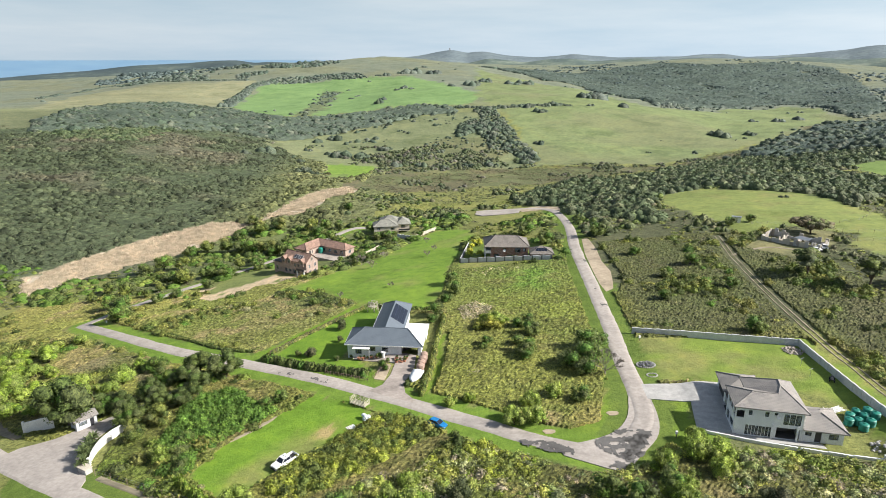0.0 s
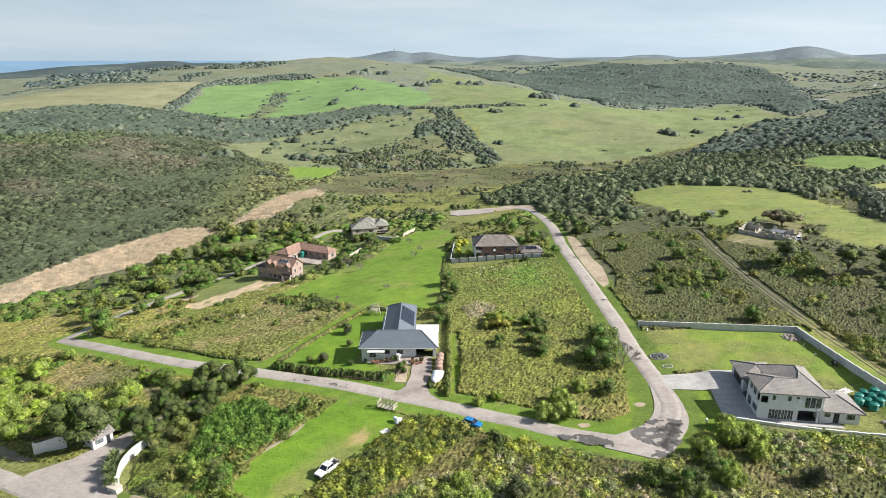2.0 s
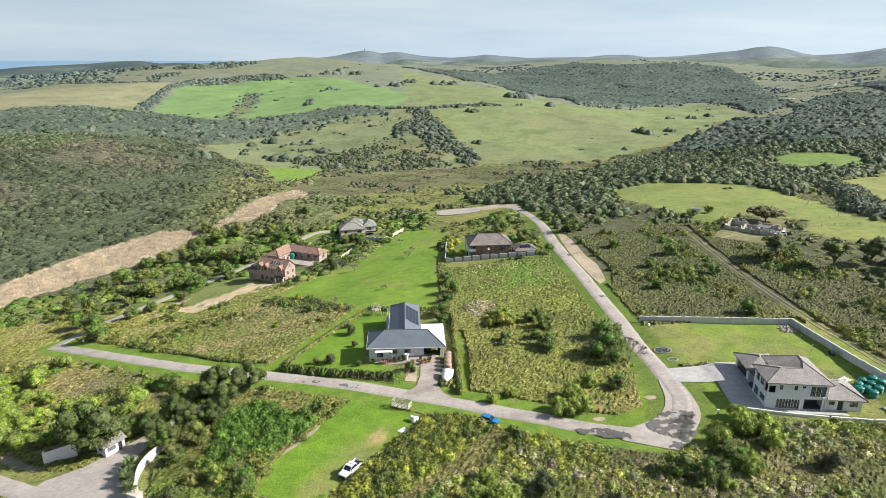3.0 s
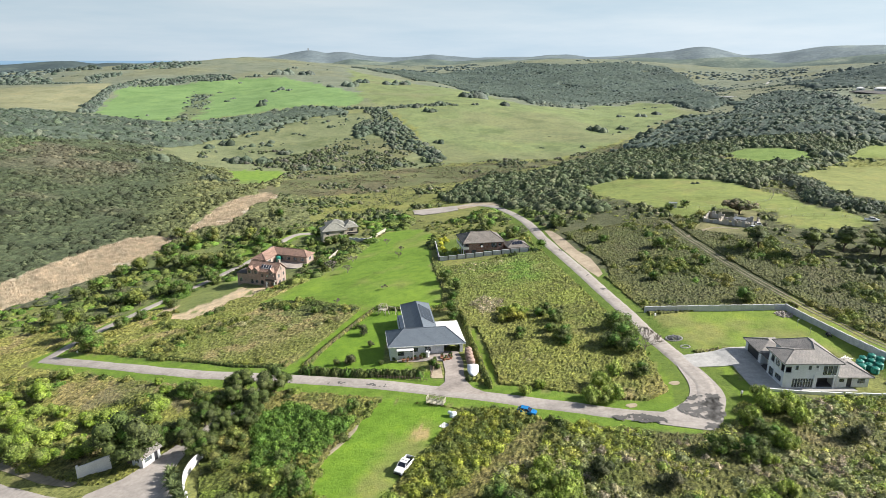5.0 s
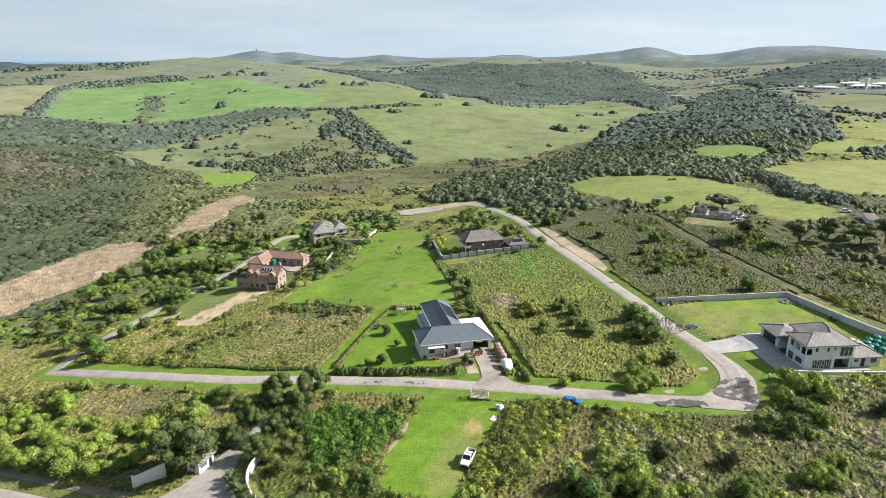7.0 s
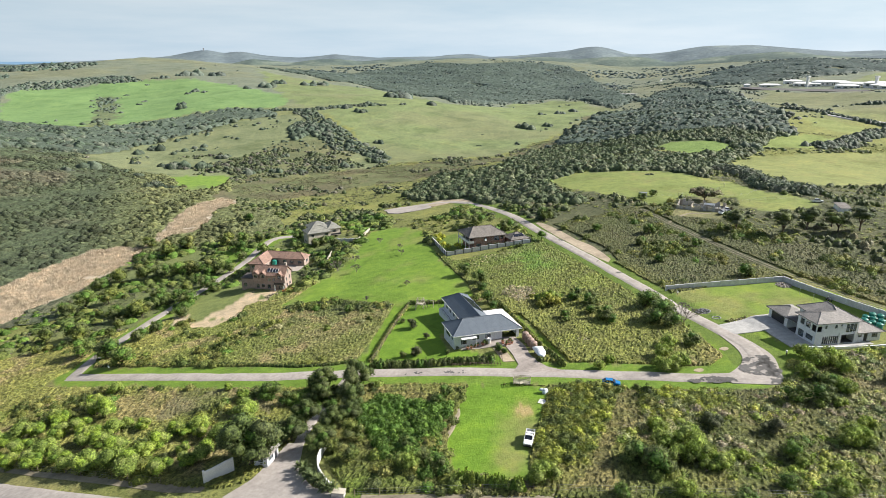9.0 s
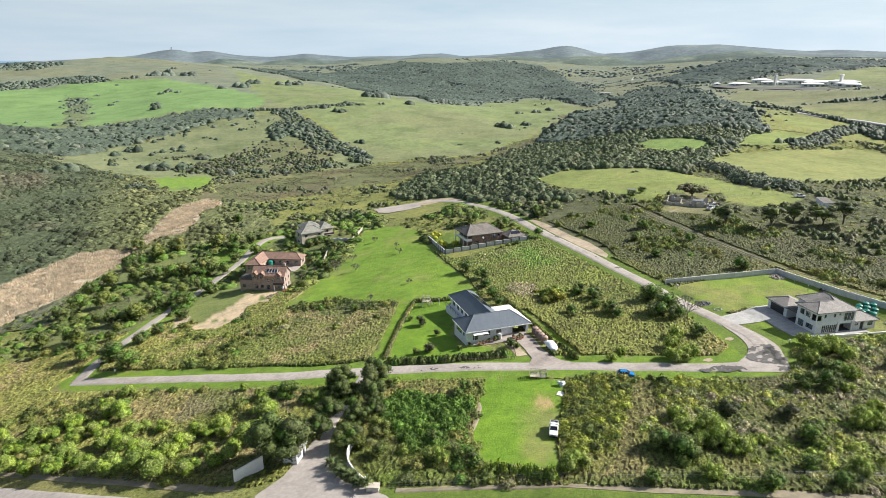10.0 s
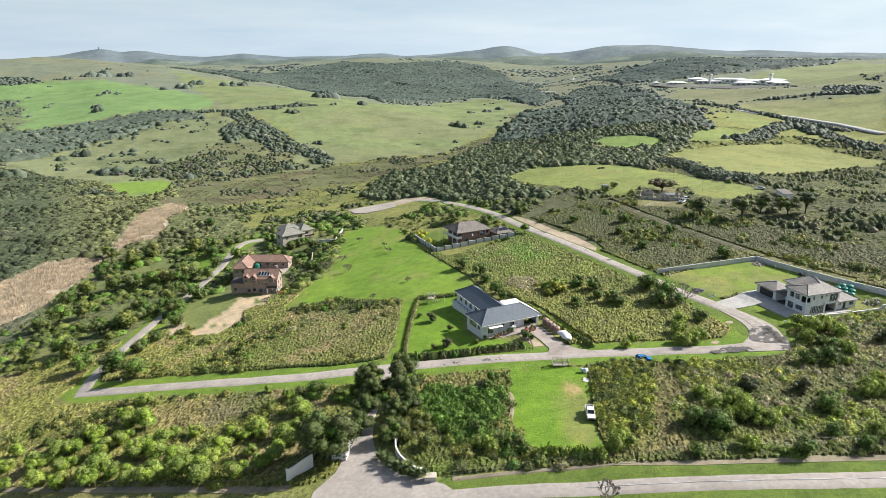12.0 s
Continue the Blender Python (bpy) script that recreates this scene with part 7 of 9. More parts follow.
def pallet(x, y, turn):
    t = thing("pallet", pose(x, y, gz(x, y) + 0.05, 0, 0, turn), "bleached wooden pallet lying on the grass", "pallet")
    for i in range(3):
        boxed("bearer", (-0.9, 0.9, -0.7 + i * 0.62, -0.56 + i * 0.62, 0.0, 0.12), M_PALEWOOD, t)
    for i in range(7):
        boxed("slat", (-0.9 + i * 0.27, -0.72 + i * 0.27, -0.75, 0.75, 0.123, 0.15), M_WHITE, t)


pallet(-18.3, 109.6, 40)


def meter_post(x, y, label):
    t = thing("meter_post", pose(x, y, gz(x, y), 0, 0, 20), label, "service post")
    boxed("post", (-0.07, 0.07, -0.07, 0.07, -0.2, 0.9), M_WOOD, t)
    boxed("box", (-0.22, 0.22, -0.16, 0.16, 0.9, 1.5), M_WHITE, t, "white meter box", 0.02)


meter_post(43.6, 100.2, "white meter box on a short post beside the driveway")
meter_post(-114.5, 195.6, "white marker box at a road corner")
meter_post(50.4, 145.0, "small pale service box on the lawn")

# ---- the ruin, its shed and the far white buildings ----
def ruin():
    h = thing("ruined_building", pose(119.5, 224.0, gz(126, 220), 0, 0, -50), "roofless pinkish grey ruin with broken walls", "ruin")
    r = random.Random(8)

    def broken(p, q, lo, hi):
        n = max(2, int(math.hypot(q[0] - p[0], q[1] - p[1]) / 1.2))
        for i in range(n):
            a, b = i / n, (i + 1) / n
            zt = r.uniform(lo, hi)
            bm = bmesh.new()
            x0, y0, x1, y1 = (p[0] + (q[0] - p[0]) * a, p[1] + (q[1] - p[1]) * a, p[0] + (q[0] - p[0]) * b, p[1] + (q[1] - p[1]) * b)
            L = math.hypot(x1 - x0, y1 - y0)
            box(bm, 0, L, -0.12, 0.12, -1.2, zt)
            bmesh.ops.transform(bm, matrix=pose(x0, y0, 0, 0, 0, math.degrees(math.atan2(y1 - y0, x1 - x0))), verts=bm.verts[:])
            part("wall_piece", bm, (M_BRICK_PINK, M_CREAM, M_CONC)[r.randrange(3)], h)

    broken((0, 0), (20, 0), 0.9, 2.9)
    broken((0, 0), (0, 8), 1.2, 2.6)
    broken((0, 8), (20, 8), 0.8, 3.1)
    broken((20, 0), (20, 8), 1.5, 3.2)
    broken((6, 0), (6, 8), 0.6, 2.2)
    broken((11, 0), (11, 8), 1.0, 2.6)
    boxed("roof_sheet", (11.2, 15.8, 0.2, 4.5, 2.7, 2.8), M_METAL, h, "pale rusted roof sheet")
    boxed("door", (12.2, 13.2, -0.19, -0.14, 0, 2.0), M_BRICK_RED, h, "faded red door")


ruin()


def shed(x, y, turn, w, d, hgt, material, label):
    s = thing("shed", pose(x, y, gz(x, y), 0, 0, turn), label, "shed")
    shell(s, 0, w, 0, d, -0.8, hgt, material, front=[(w * 0.3, w * 0.6, 0, min(2.0, hgt - 0.3), "open")])
    slab_roof([[(-0.3, -0.3, hgt + 0.25), (w + 0.3, -0.3, hgt + 0.25), (w + 0.3, d + 0.3, hgt + 0.02), (-0.3, d + 0.3, hgt + 0.02)]], 0.08, M_TILE_BROWN if w > 8 else M_METAL, s)


shed(120.5, 251.0, -25, 3.2, 2.6, 2.3, M_WHITE, "small pale shed with a flat sheet roof in a paddock")
shed(176.0, 181.5, 50, 12.0, 4.0, 2.2, M_WHITE, "long low white shed with a grey sheet roof among bushes")
pickup(pose(182.9, 203.3, gz(182.9, 203.3) + 0.1, 0, 0, -20), "white pickup parked in a paddock by bushes")


def far_block(x, y, w, d, hgt, turn, label):
    b = thing("institution_building", pose(x, y, gz(x, y) - 1, 0, 0, turn), label, "building", "far white buildings")
    n = int(w / 9)
    shell(b, 0, w, 0, d, -3, hgt, M_WHITE, front=[(3 + i * 9, 8 + i * 9, hgt * 0.4, hgt * 0.75) for i in range(n)])
    slab_roof(hip_faces(-1, w + 1, -1, d + 1, hgt, hgt + 2.6, "x"), 0.4, M_WHITE, b)


for x, y, w, d, hg_, a in ((935, 960, 12, 10, 4, -42), (938, 925, 38, 16, 5, -42), (990, 915, 34, 22, 9, -42), (972, 880, 46, 18, 7, -44), (1000, 862, 62, 20, 9, -46), (985, 800, 50, 22, 8, -48),
                           (948, 778, 36, 18, 7, -50), (975, 748, 46, 20, 9, -52), (948, 716, 34, 18, 7, -54), (930, 690, 24, 14, 6, -54)):
    far_block(x, y, w, d, hg_, a, "long low white institutional building with pale sheet roof")
for x, y in ((985, 862), (968, 722)):
    t = thing("water_tower", pose(x, y, gz(x, y) - 1), "slim white tower among low buildings", "tower", "white towers")
    boxed("shaft", (-2.0, 2.0, -2.0, 2.0, -2, 17), M_WHITE, t, "", 0.2)
    boxed("cap", (-3, 3, -3, 3, 17.01, 19.5), M_WHITE, t, "", 0.3)
# the pale car park before the buildings
patch("car_park", [(905, 945), (885, 858), (893, 800), (890, 745), (880, 690), (905, 680), (930, 740), (935, 800), (925, 870), (930, 940)], 0.9, M_TAR, "grey car park before far white buildings", "paving", 9.0)


def mast():
    z = 96
    t = thing("hilltop_mast", pose(-55 + 4495 * math.sin(radians(1.3)), 4495 * math.cos(radians(1.3)), z - 8), "small beacon tower on the far hilltop", "tower")
    boxed("tower", (-3.5, 3.5, -3.5, 3.5, 0, 19), M_CONC, t)


mast()
for _line in ([(732, 846), (704, 780), (649, 683), (639, 614), (620, 576), (611, 530), (605, 487), (611, 455), (603, 423), (590, 385), (551, 324)],
              [(803, 1230), (803, 1201), (785, 1130), (773, 1066)], [(1174, 1480), (1269, 1591), (1354, 1676)]):
    ribbon("far_road", smooth_line(_line, 8), 7.5, 0.9, M_CONC, "pale main road across the fields", "road")
# two sandy wheel ruts of the farm track
for off in (-0.75, 0.75):
    ribbon("farm_track", TRACK_L + np.array([off, 0.0]), 0.55, 0.05, M_SOIL, "sandy wheel rut of a farm track", "track")
ribbon("farm_track", smooth_line([(101.5, 208.0), (108.0, 212.0), (118.0, 214.0), (126.0, 210.0)]), 1.6, 0.07, M_SOIL, "sandy side track to the ruin", "track")


# ---- plants ----
RNG = np.random.RandomState(11)


def leaf_shape(seed, leaves, size, lump=0.28, low=-0.15, core=True, flat=0.0, fine=(7, 4), fill=0.80, wild=0.42):
    """A unit bush: a rough dark heart with many small leaf clumps standing round it. Returns points and triangles."""
    r = np.random.RandomState(seed)
    V, F = [], []
    k = r.normal(size=(6, 3))

    def radius(d):
        s = np.ones(len(d))
        for i in range(6):
            s += lump * 0.5 * np.maximum(0, d @ (k[i] / np.linalg.norm(k[i])) - 0.55) * (1.6 if i % 2 else -1.2)
        return s

    if core:
        n, m = fine
        el = np.linspace(-0.3, 1.45, m)
        d = np.array([(math.cos(e) * math.cos(a), math.cos(e) * math.sin(a), math.sin(e)) for e in el for a in np.linspace(0, 2 * math.pi, n, endpoint=False) + r.rand() * 0.5])
        V.append(d * (radius(d) * fill * (0.86 + 0.28 * r.rand(len(d))))[:, None])
        q = []
        for j in range(m - 1):
            for i in range(n):
                a, b, c, e = j * n + i, j * n + (i + 1) % n, (j + 1) * n + (i + 1) % n, (j + 1) * n + i
                q += [(a, b, c), (a, c, e)]
        F.append(np.array(q))
    d = r.normal(size=(leaves * 3, 3))
    d /= np.linalg.norm(d, axis=1)[:, None]
    d = d[d[:, 2] > low][:leaves]
    c = d * (radius(d) * (0.74 + 0.34 * r.rand(len(d)) ** 0.7))[:, None]
    nrm = d + r.normal(size=d.shape) * wild
    nrm[:, 2] += flat
    nrm /= np.linalg.norm(nrm, axis=1)[:, None]
    s = np.cross(nrm, r.normal(size=d.shape))
    s /= np.linalg.norm(s, axis=1)[:, None]
    t = np.cross(nrm, s)
    sz = size * (0.6 + 0.8 * r.rand(len(d)))[:, None]
    base = sum(len(v) for v in V)
    V += [c + s * sz, c - s * sz * 0.5 + t * sz * 0.85, c - s * sz * 0.5 - t * sz * 0.85]
    i = np.arange(len(d))
    F.append(np.stack([base + i, base + len(d) + i, base + 2 * len(d) + i], -1))
    return np.vstack(V), np.vstack(F)


def tri_mesh(name, co, tri, tint=None, material=None, smooth=True):
    me = bpy.data.meshes.new(name)
    me.vertices.add(len(co))
    me.vertices.foreach_set("co", np.ascontiguousarray(co, np.float32).ravel())
    me.loops.add(tri.size)
    me.loops.foreach_set("vertex_index", np.ascontiguousarray(tri, np.int32).ravel())
    me.polygons.add(len(tri))
    me.polygons.foreach_set("loop_start", np.arange(0, tri.size, 3, dtype=np.int32))
    me.update(calc_edges=True)
    me.polygons.foreach_set("use_smooth", np.full(len(tri), smooth))
    if tint is not None:
        at = me.color_attributes.new("tint", "FLOAT_COLOR", "POINT")
        at.data.foreach_set("color", np.ascontiguousarray(tint, np.float32).ravel())
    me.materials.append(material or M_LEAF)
    return me


def bush_field(name, x, y, rad, tall, tint, shapes, label, category="bushes", sink=0.1, material=None):
    """Many bushes joined into one object of no counted number."""
    if not len(x):
        return None
    z = land(x, y) - rad * sink + (lattice(x, y, 70, 2) - 0.5) * np.clip((np.hypot(x + 55, y + 40) - 300) / 150, 0, 6)
    ang = RNG.rand(len(x)) * 2 * math.pi
    pick = RNG.randint(len(shapes), size=len(x))
    CO, TR, TI, base = [], [], [], 0
    for s, (v, f) in enumerate(shapes):
        w = np.nonzero(pick == s)[0]
        if not len(w):
            continue
        ca, sa = np.cos(ang[w])[:, None], np.sin(ang[w])[:, None]
        st = 1 + 0.3 * (RNG.rand(len(w))[:, None] - 0.5)
        px = (v[:, 0] * ca - v[:, 1] * sa) * rad[w][:, None] * st + x[w][:, None]
        py = (v[:, 0] * sa + v[:, 1] * ca) * rad[w][:, None] / st + y[w][:, None]
        pz = v[:, 2] * (tall[w])[:, None] + z[w][:, None]
        CO.append(np.stack([px, py, pz], -1).reshape(-1, 3))
        TR.append((f[None] + (base + np.arange(len(w)) * len(v))[:, None, None]).reshape(-1, 3))
        TI.append(np.repeat(np.c_[tint[w], np.ones(len(w))], len(v), 0))
        base += len(v) * len(w)
    me = tri_mesh(name, np.vstack(CO), np.vstack(TR), np.vstack(TI), material)
    return tagged(new(name, me), label, category, kind="stuff")


NEAR_SHAPES = [leaf_shape(i, 150, 0.135, flat=0.2, fine=(8, 4), fill=0.80, wild=0.6) for i in range(8)]
SMALL_SHAPES = [leaf_shape(160 + i, 75, 0.17, flat=0.2, fine=(7, 3), fill=0.80, wild=0.6) for i in range(6)]
MID_SHAPES = [leaf_shape(20 + i, 16, 0.25, flat=0.1, fine=(6, 3), fill=0.93, wild=0.4) for i in range(8)]
FAR_SHAPES = [leaf_shape(40 + i, 5, 0.24, flat=0.1, fine=(6, 3), fill=0.98, wild=0.15) for i in range(8)]
WOOD_SHAPES = [leaf_shape(140 + i, 9, 0.20, flat=0.1, lump=0.5, fine=(6, 3), fill=0.98, wild=0.2) for i in range(8)]
TUFT_SHAPES = [leaf_shape(60 + i, 15, 0.24, 0.45, 0.05, True, 0.4, fine=(5, 2), fill=0.80, wild=0.7) for i in range(8)]

OLIVE = np.array([(0.195, 0.225, 0.066), (0.165, 0.200, 0.066), (0.230, 0.240, 0.082), (0.140, 0.185, 0.052), (0.215, 0.228, 0.090)])
GOLD = np.array([(0.300, 0.285, 0.110), (0.270, 0.270, 0.092), (0.330, 0.300, 0.140), (0.235, 0.245, 0.080)])
DARK = np.array([(0.080, 0.122, 0.040), (0.095, 0.138, 0.048), (0.110, 0.150, 0.052), (0.100, 0.130, 0.060)])
FRESH = np.array([(0.200, 0.310, 0.055), (0.165, 0.280, 0.052), (0.235, 0.320, 0.072)])
LUSH = np.array([(0.115, 0.215, 0.054), (0.095, 0.185, 0.048), (0.135, 0.235, 0.060)])
GREYISH = np.array([(0.185, 0.205, 0.130), (0.165, 0.190, 0.105), (0.235, 0.235, 0.165), (0.130, 0.165, 0.080)])
YELLOW = np.array([(0.480, 0.470, 0.050), (0.400, 0.420, 0.055), (0.270, 0.310, 0.055)])
TAN = np.array([(0.50, 0.415, 0.305), (0.54, 0.45, 0.335), (0.46, 0.38, 0.275)])
LIME = np.array([(0.270, 0.370, 0.100), (0.240, 0.340, 0.090), (0.300, 0.380, 0.130)])
# far foliage with distance haze mixed into its green
HAZED_WOODS = np.array([(0.096, 0.122, 0.100), (0.106, 0.132, 0.108), (0.116, 0.140, 0.112)])
WOODS = np.array([(0.088, 0.116, 0.056), (0.102, 0.126, 0.064), (0.074, 0.102, 0.052), (0.122, 0.138, 0.078)])
SCRUB = np.array([(0.150, 0.165, 0.090), (0.132, 0.152, 0.080), (0.185, 0.178, 0.118), (0.105, 0.130, 0.062)])
RUSTY = np.array([(0.150, 0.128, 0.085), (0.170, 0.150, 0.100), (0.125, 0.120, 0.070), (0.130, 0.145, 0.070)])
for _p, _k in ((OLIVE, (1.02, 1.02, 0.88)), (GOLD, (1.12, 1.14, 0.74)), (DARK, (1.08, 1.02, 0.88)), (FRESH, (1.02, 0.95, 0.80)), (LUSH, (1.12, 1.08, 0.82)), (GREYISH, (1.08, 1.06, 0.86)), (LIME, (1.08, 1.02, 0.86))):
    _p *= np.array(_k)
ASH = np.array([(0.58, 0.50, 0.385), (0.50, 0.44, 0.34), (0.62, 0.545, 0.43)])


def tints(n, *sets):
    p = np.vstack(sets)
    return p[RNG.randint(len(p), size=n)] * (0.68 + 0.64 * RNG.rand(n))[:, None]


def scatter(x0, x1, y0, y1, cell):
    """Jittered points over a rectangle."""
    gx, gy = np.meshgrid(np.arange(x0, x1, cell), np.arange(y0, y1, cell))
    x = gx.ravel() + RNG.rand(gx.size) * cell
    y = gy.ravel() + RNG.rand(gx.size) * cell
    return x, y


def open_land(x, y, road=4.6):
    """Points that lie on no lawn, road, yard or house."""
    ok = np.ones(len(x), bool)
    for p in LAWNS:
        ok &= ~inside(p, x, y)
    for line, w in ((ROAD_MAIN_L, 6.4), (ROAD_UP_L, 5.2), (ROAD_LOW_L, 6.6), (ROAD_DRIVE_L, 3.9), (GATE_L, 2.6), (TRACK_L, 2.2)):
        near = (x > line[:, 0].min() - 9) & (x < line[:, 0].max() + 9) & (y > line[:, 1].min() - 9) & (y < line[:, 1].max() + 9)
        d = line_dist(line[::3], x[near], y[near])
        keep = np.ones(len(x), bool)
        keep[near] = d > w
        ok &= keep
    for cx, cy, a, rx, ry in HOUSE_PLOTS:
        c, s = math.cos(radians(a)), math.sin(radians(a))
        u, v = (x - cx) * c + (y - cy) * s, -(x - cx) * s + (y - cy) * c
        ok &= ~((u > -1.5) & (u < rx) & (v > -2.5) & (v < ry))
    return ok


# plan rectangles kept clear of wild growth: corner, turn, width, depth
HOUSE_PLOTS = [(-27.0, 134.0, -4.3, 24, 42), (50.5, 98.0, -12.6, 36, 28), (-78.3, 255.5, -30, 26, 38), (-36, 306, 8, 22, 20), (8.0, 221.0, -1.5, 34, 24)]


def in_view(x, y, margin=4.0):
    """Rough cone that the walk ever looks at."""
    b = np.degrees(np.arctan2(x - 0.0, y))
    b2 = np.degrees(np.arctan2(x + 114.0, y - 10))
    return (b > -38 - margin) & (b2 < 67 + margin)


def spread(outline, cell):
    xs, ys = [p[0] for p in outline], [p[1] for p in outline]
    x, y = scatter(min(xs), max(xs), min(ys), max(ys), cell)
    k = inside(outline, x, y)
    return x[k], y[k]


def heath_tint(x, y):
    """Straw, grey-olive and green swathes that run into one another."""
    b = lattice(x, y, 7, 22)

    def blend(t, w, c):
        w = np.asarray(w)[:, None]
        return t * (1 - w) + np.asarray(c) * w

    t = np.array([0.236, 0.244, 0.078]) * np.ones((len(x), 1))
    for size, seed, c, k in ((23, 21, (0.268, 0.240, 0.118), 2.4), (31, 24, (0.195, 0.210, 0.095), 2.6), (17, 25, (0.190, 0.262, 0.062), 2.4), (7, 22, (0.270, 0.250, 0.100), 1.6)):
        t = blend(t, np.clip((lattice(x, y, size, seed) - 0.5) * k, 0, 0.9), c)
    east = np.maximum(np.clip((x - 52) / 6, 0, 1) * np.clip((y - 144) / 8, 0, 1), np.clip((x - 96) / 6, 0, 1))
    t = blend(t, 0.7 * np.clip((-88 - x) / 12, 0, 1), (0.275, 0.275, 0.110))
    south = np.clip((x + 12) / 10, 0, 1) * np.clip((100 - y) / 8, 0, 1)
    t = blend(t, 0.75 * south * (0.35 + 0.65 * lattice(x, y, 12, 28)), np.array([0.132, 0.134, 0.082]) * (1 - b[:, None]) + np.array([0.165, 0.180, 0.070]) * b[:, None])
    mid = np.clip((x + 100) / 10, 0, 1) * np.clip((-22 - x) / 6, 0, 1) * np.clip((y - 146) / 10, 0, 1)
    t = blend(t, 0.65 * mid, (0.170, 0.200, 0.074))
    plot = np.clip((x + 2) / 4, 0, 1) * np.clip((48 - x) / 4, 0, 1) * np.clip((y - 110) / 6, 0, 1)
    t = blend(t, 0.68 * plot, np.array([0.192, 0.222, 0.068]) + np.clip((y - 170) / 30, 0, 1)[:, None] * np.array([-0.07, -0.03, -0.010]))
    t = blend(t, 0.8 * np.clip(1.5 - np.hypot((x - 30) / 9, (y - 198) / 11) + (b - 0.5), 0, 1), (0.130, 0.250, 0.050))
    t = blend(t, 0.85 * np.clip(1.45 - np.hypot((x + 54) / 19, (y - 180) / 22) + (b - 0.5), 0, 1) * (x < -24), (0.225, 0.212, 0.125))
    t = blend(t, 0.8 * np.clip(1.4 - np.hypot((x + 45) / 22, (y - 200) / 11) + (b - 0.5), 0, 1) * (x < -24), (0.105, 0.138, 0.060))
    for outline, c in ((STRAW, (0.285, 0.245, 0.130)), (STRAW_WEST, (0.300, 0.255, 0.150)), (GREY_HEATH, (0.215, 0.195, 0.140))):
        t = blend(t, 0.88 * inside(outline, x + (b - 0.5) * 6, y + (b - 0.5) * 6), c)
    n = np.clip((lattice(x, y, 11, 29) * 0.6 + lattice(x, y, 4, 30) * 0.4 - 0.52) * 4, 0, 0.75)
    t = blend(t, n * (x > -100), (0.150, 0.185, 0.058))
    n = np.clip((lattice(x, y, 9, 31) * 0.6 + lattice(x, y, 3, 32) * 0.4 - 0.62) * 6, 0, 0.8)
    t = blend(t, n * (1 - 0.7 * plot), (0.295, 0.245, 0.160))
    t = blend(t, 0.78 * east, (0.128, 0.136, 0.082))
    # dark twiggy hollows
    return blend(t, np.clip((lattice(x, y, 4.5, 26) * 0.6 + lattice(x, y, 1.9, 27) * 0.4 - 0.58) * 4, 0, 0.6), (0.125, 0.136, 0.052))


def tufts():
    """Knee-high heath that covers the rough plots: a closed carpet with tufts standing out of it."""
    X, Y = jittered(-172, 128, 50, 236, 0.53)
    x, y = X.ravel(), Y.ravel()
    ok = in_view(x, y)
    ok[ok] = open_land(x[ok], y[ok], 4.6)
    up = 0.04 + 0.22 * lattice(X, Y, 3.1, 91) + 0.24 * lattice(X, Y, 1.3, 92) + 0.44 * RNG.rand(*X.shape) ** 1.6
    crumple("heath", X, Y, ok.reshape(X.shape), up, lambda px, py: heath_tint(px, py) * np.array((1.04, 1.0, 0.80)) * (0.60 + 0.94 * RNG.rand(len(px)))[:, None], "knee-high straw and olive heath on rough plots", "heath")
    x, y = scatter(-172, 128, 50, 236, 1.15)
    k = in_view(x, y) & (lattice(x, y, 5, 93) * 0.6 + RNG.rand(len(x)) * 0.4 > 0.60)
    x, y = x[k], y[k]
    k = open_land(x, y)
    x, y = x[k], y[k]
    rad = 0.30 + 0.42 * RNG.rand(len(x)) ** 2
    tall = 0.42 + 0.26 * RNG.rand(len(x)) ** 1.5
    bush_field("heath_tufts", x, y, rad, tall, heath_tint(x, y) * np.array((0.92, 0.92, 0.70)) * (0.80 + 0.46 * RNG.rand(len(x)))[:, None], TUFT_SHAPES, "straw and olive tufts standing out of the heath", "heath", 0.05)


def shrubs():
    """Waist-high to head-high bushes in loose clusters."""
    x, y = scatter(-172, 128, 50, 236, 2.5)
    k = open_land(x, y) & in_view(x, y)
    c = lattice(x, y, 13, 41) * 0.6 + lattice(x, y, 5, 42) * 0.4
    plot = (x > -2) & (x < 46) & (y > 112) & (y < 215)
    east = (x > 55) & (y > 150)
    left = (x < -62) & (y < 200)
    south = (x > -12) & (y < 96)
    k &= ~inside(STRAW, x, y) & ~inside(STRAW_WEST, x, y)
    k &= ~south & (c > np.where(plot, 0.90, np.where(east, 0.56, np.where(left, np.where((x > -100) & (y > 150), 0.54, 0.66), 0.57))))
    x, y, c = x[k], y[k], c[k]
    rad = 0.6 + 1.2 * RNG.rand(len(x)) ** 1.4 + (c - 0.5) * 2.2
    tall = rad * (0.75 + 0.5 * RNG.rand(len(x)))
    w = lattice(x, y, 22, 43)
    t = np.where((w > 0.55)[:, None], tints(len(x), DARK, OLIVE), np.where((w < 0.25)[:, None], tints(len(x), GREYISH, OLIVE), tints(len(x), OLIVE, DARK, LUSH[1:2])))
    bush_field("shrubs", x, y, rad, tall, t, NEAR_SHAPES, "olive and green shrubs in loose clusters on rough ground", "shrubs")


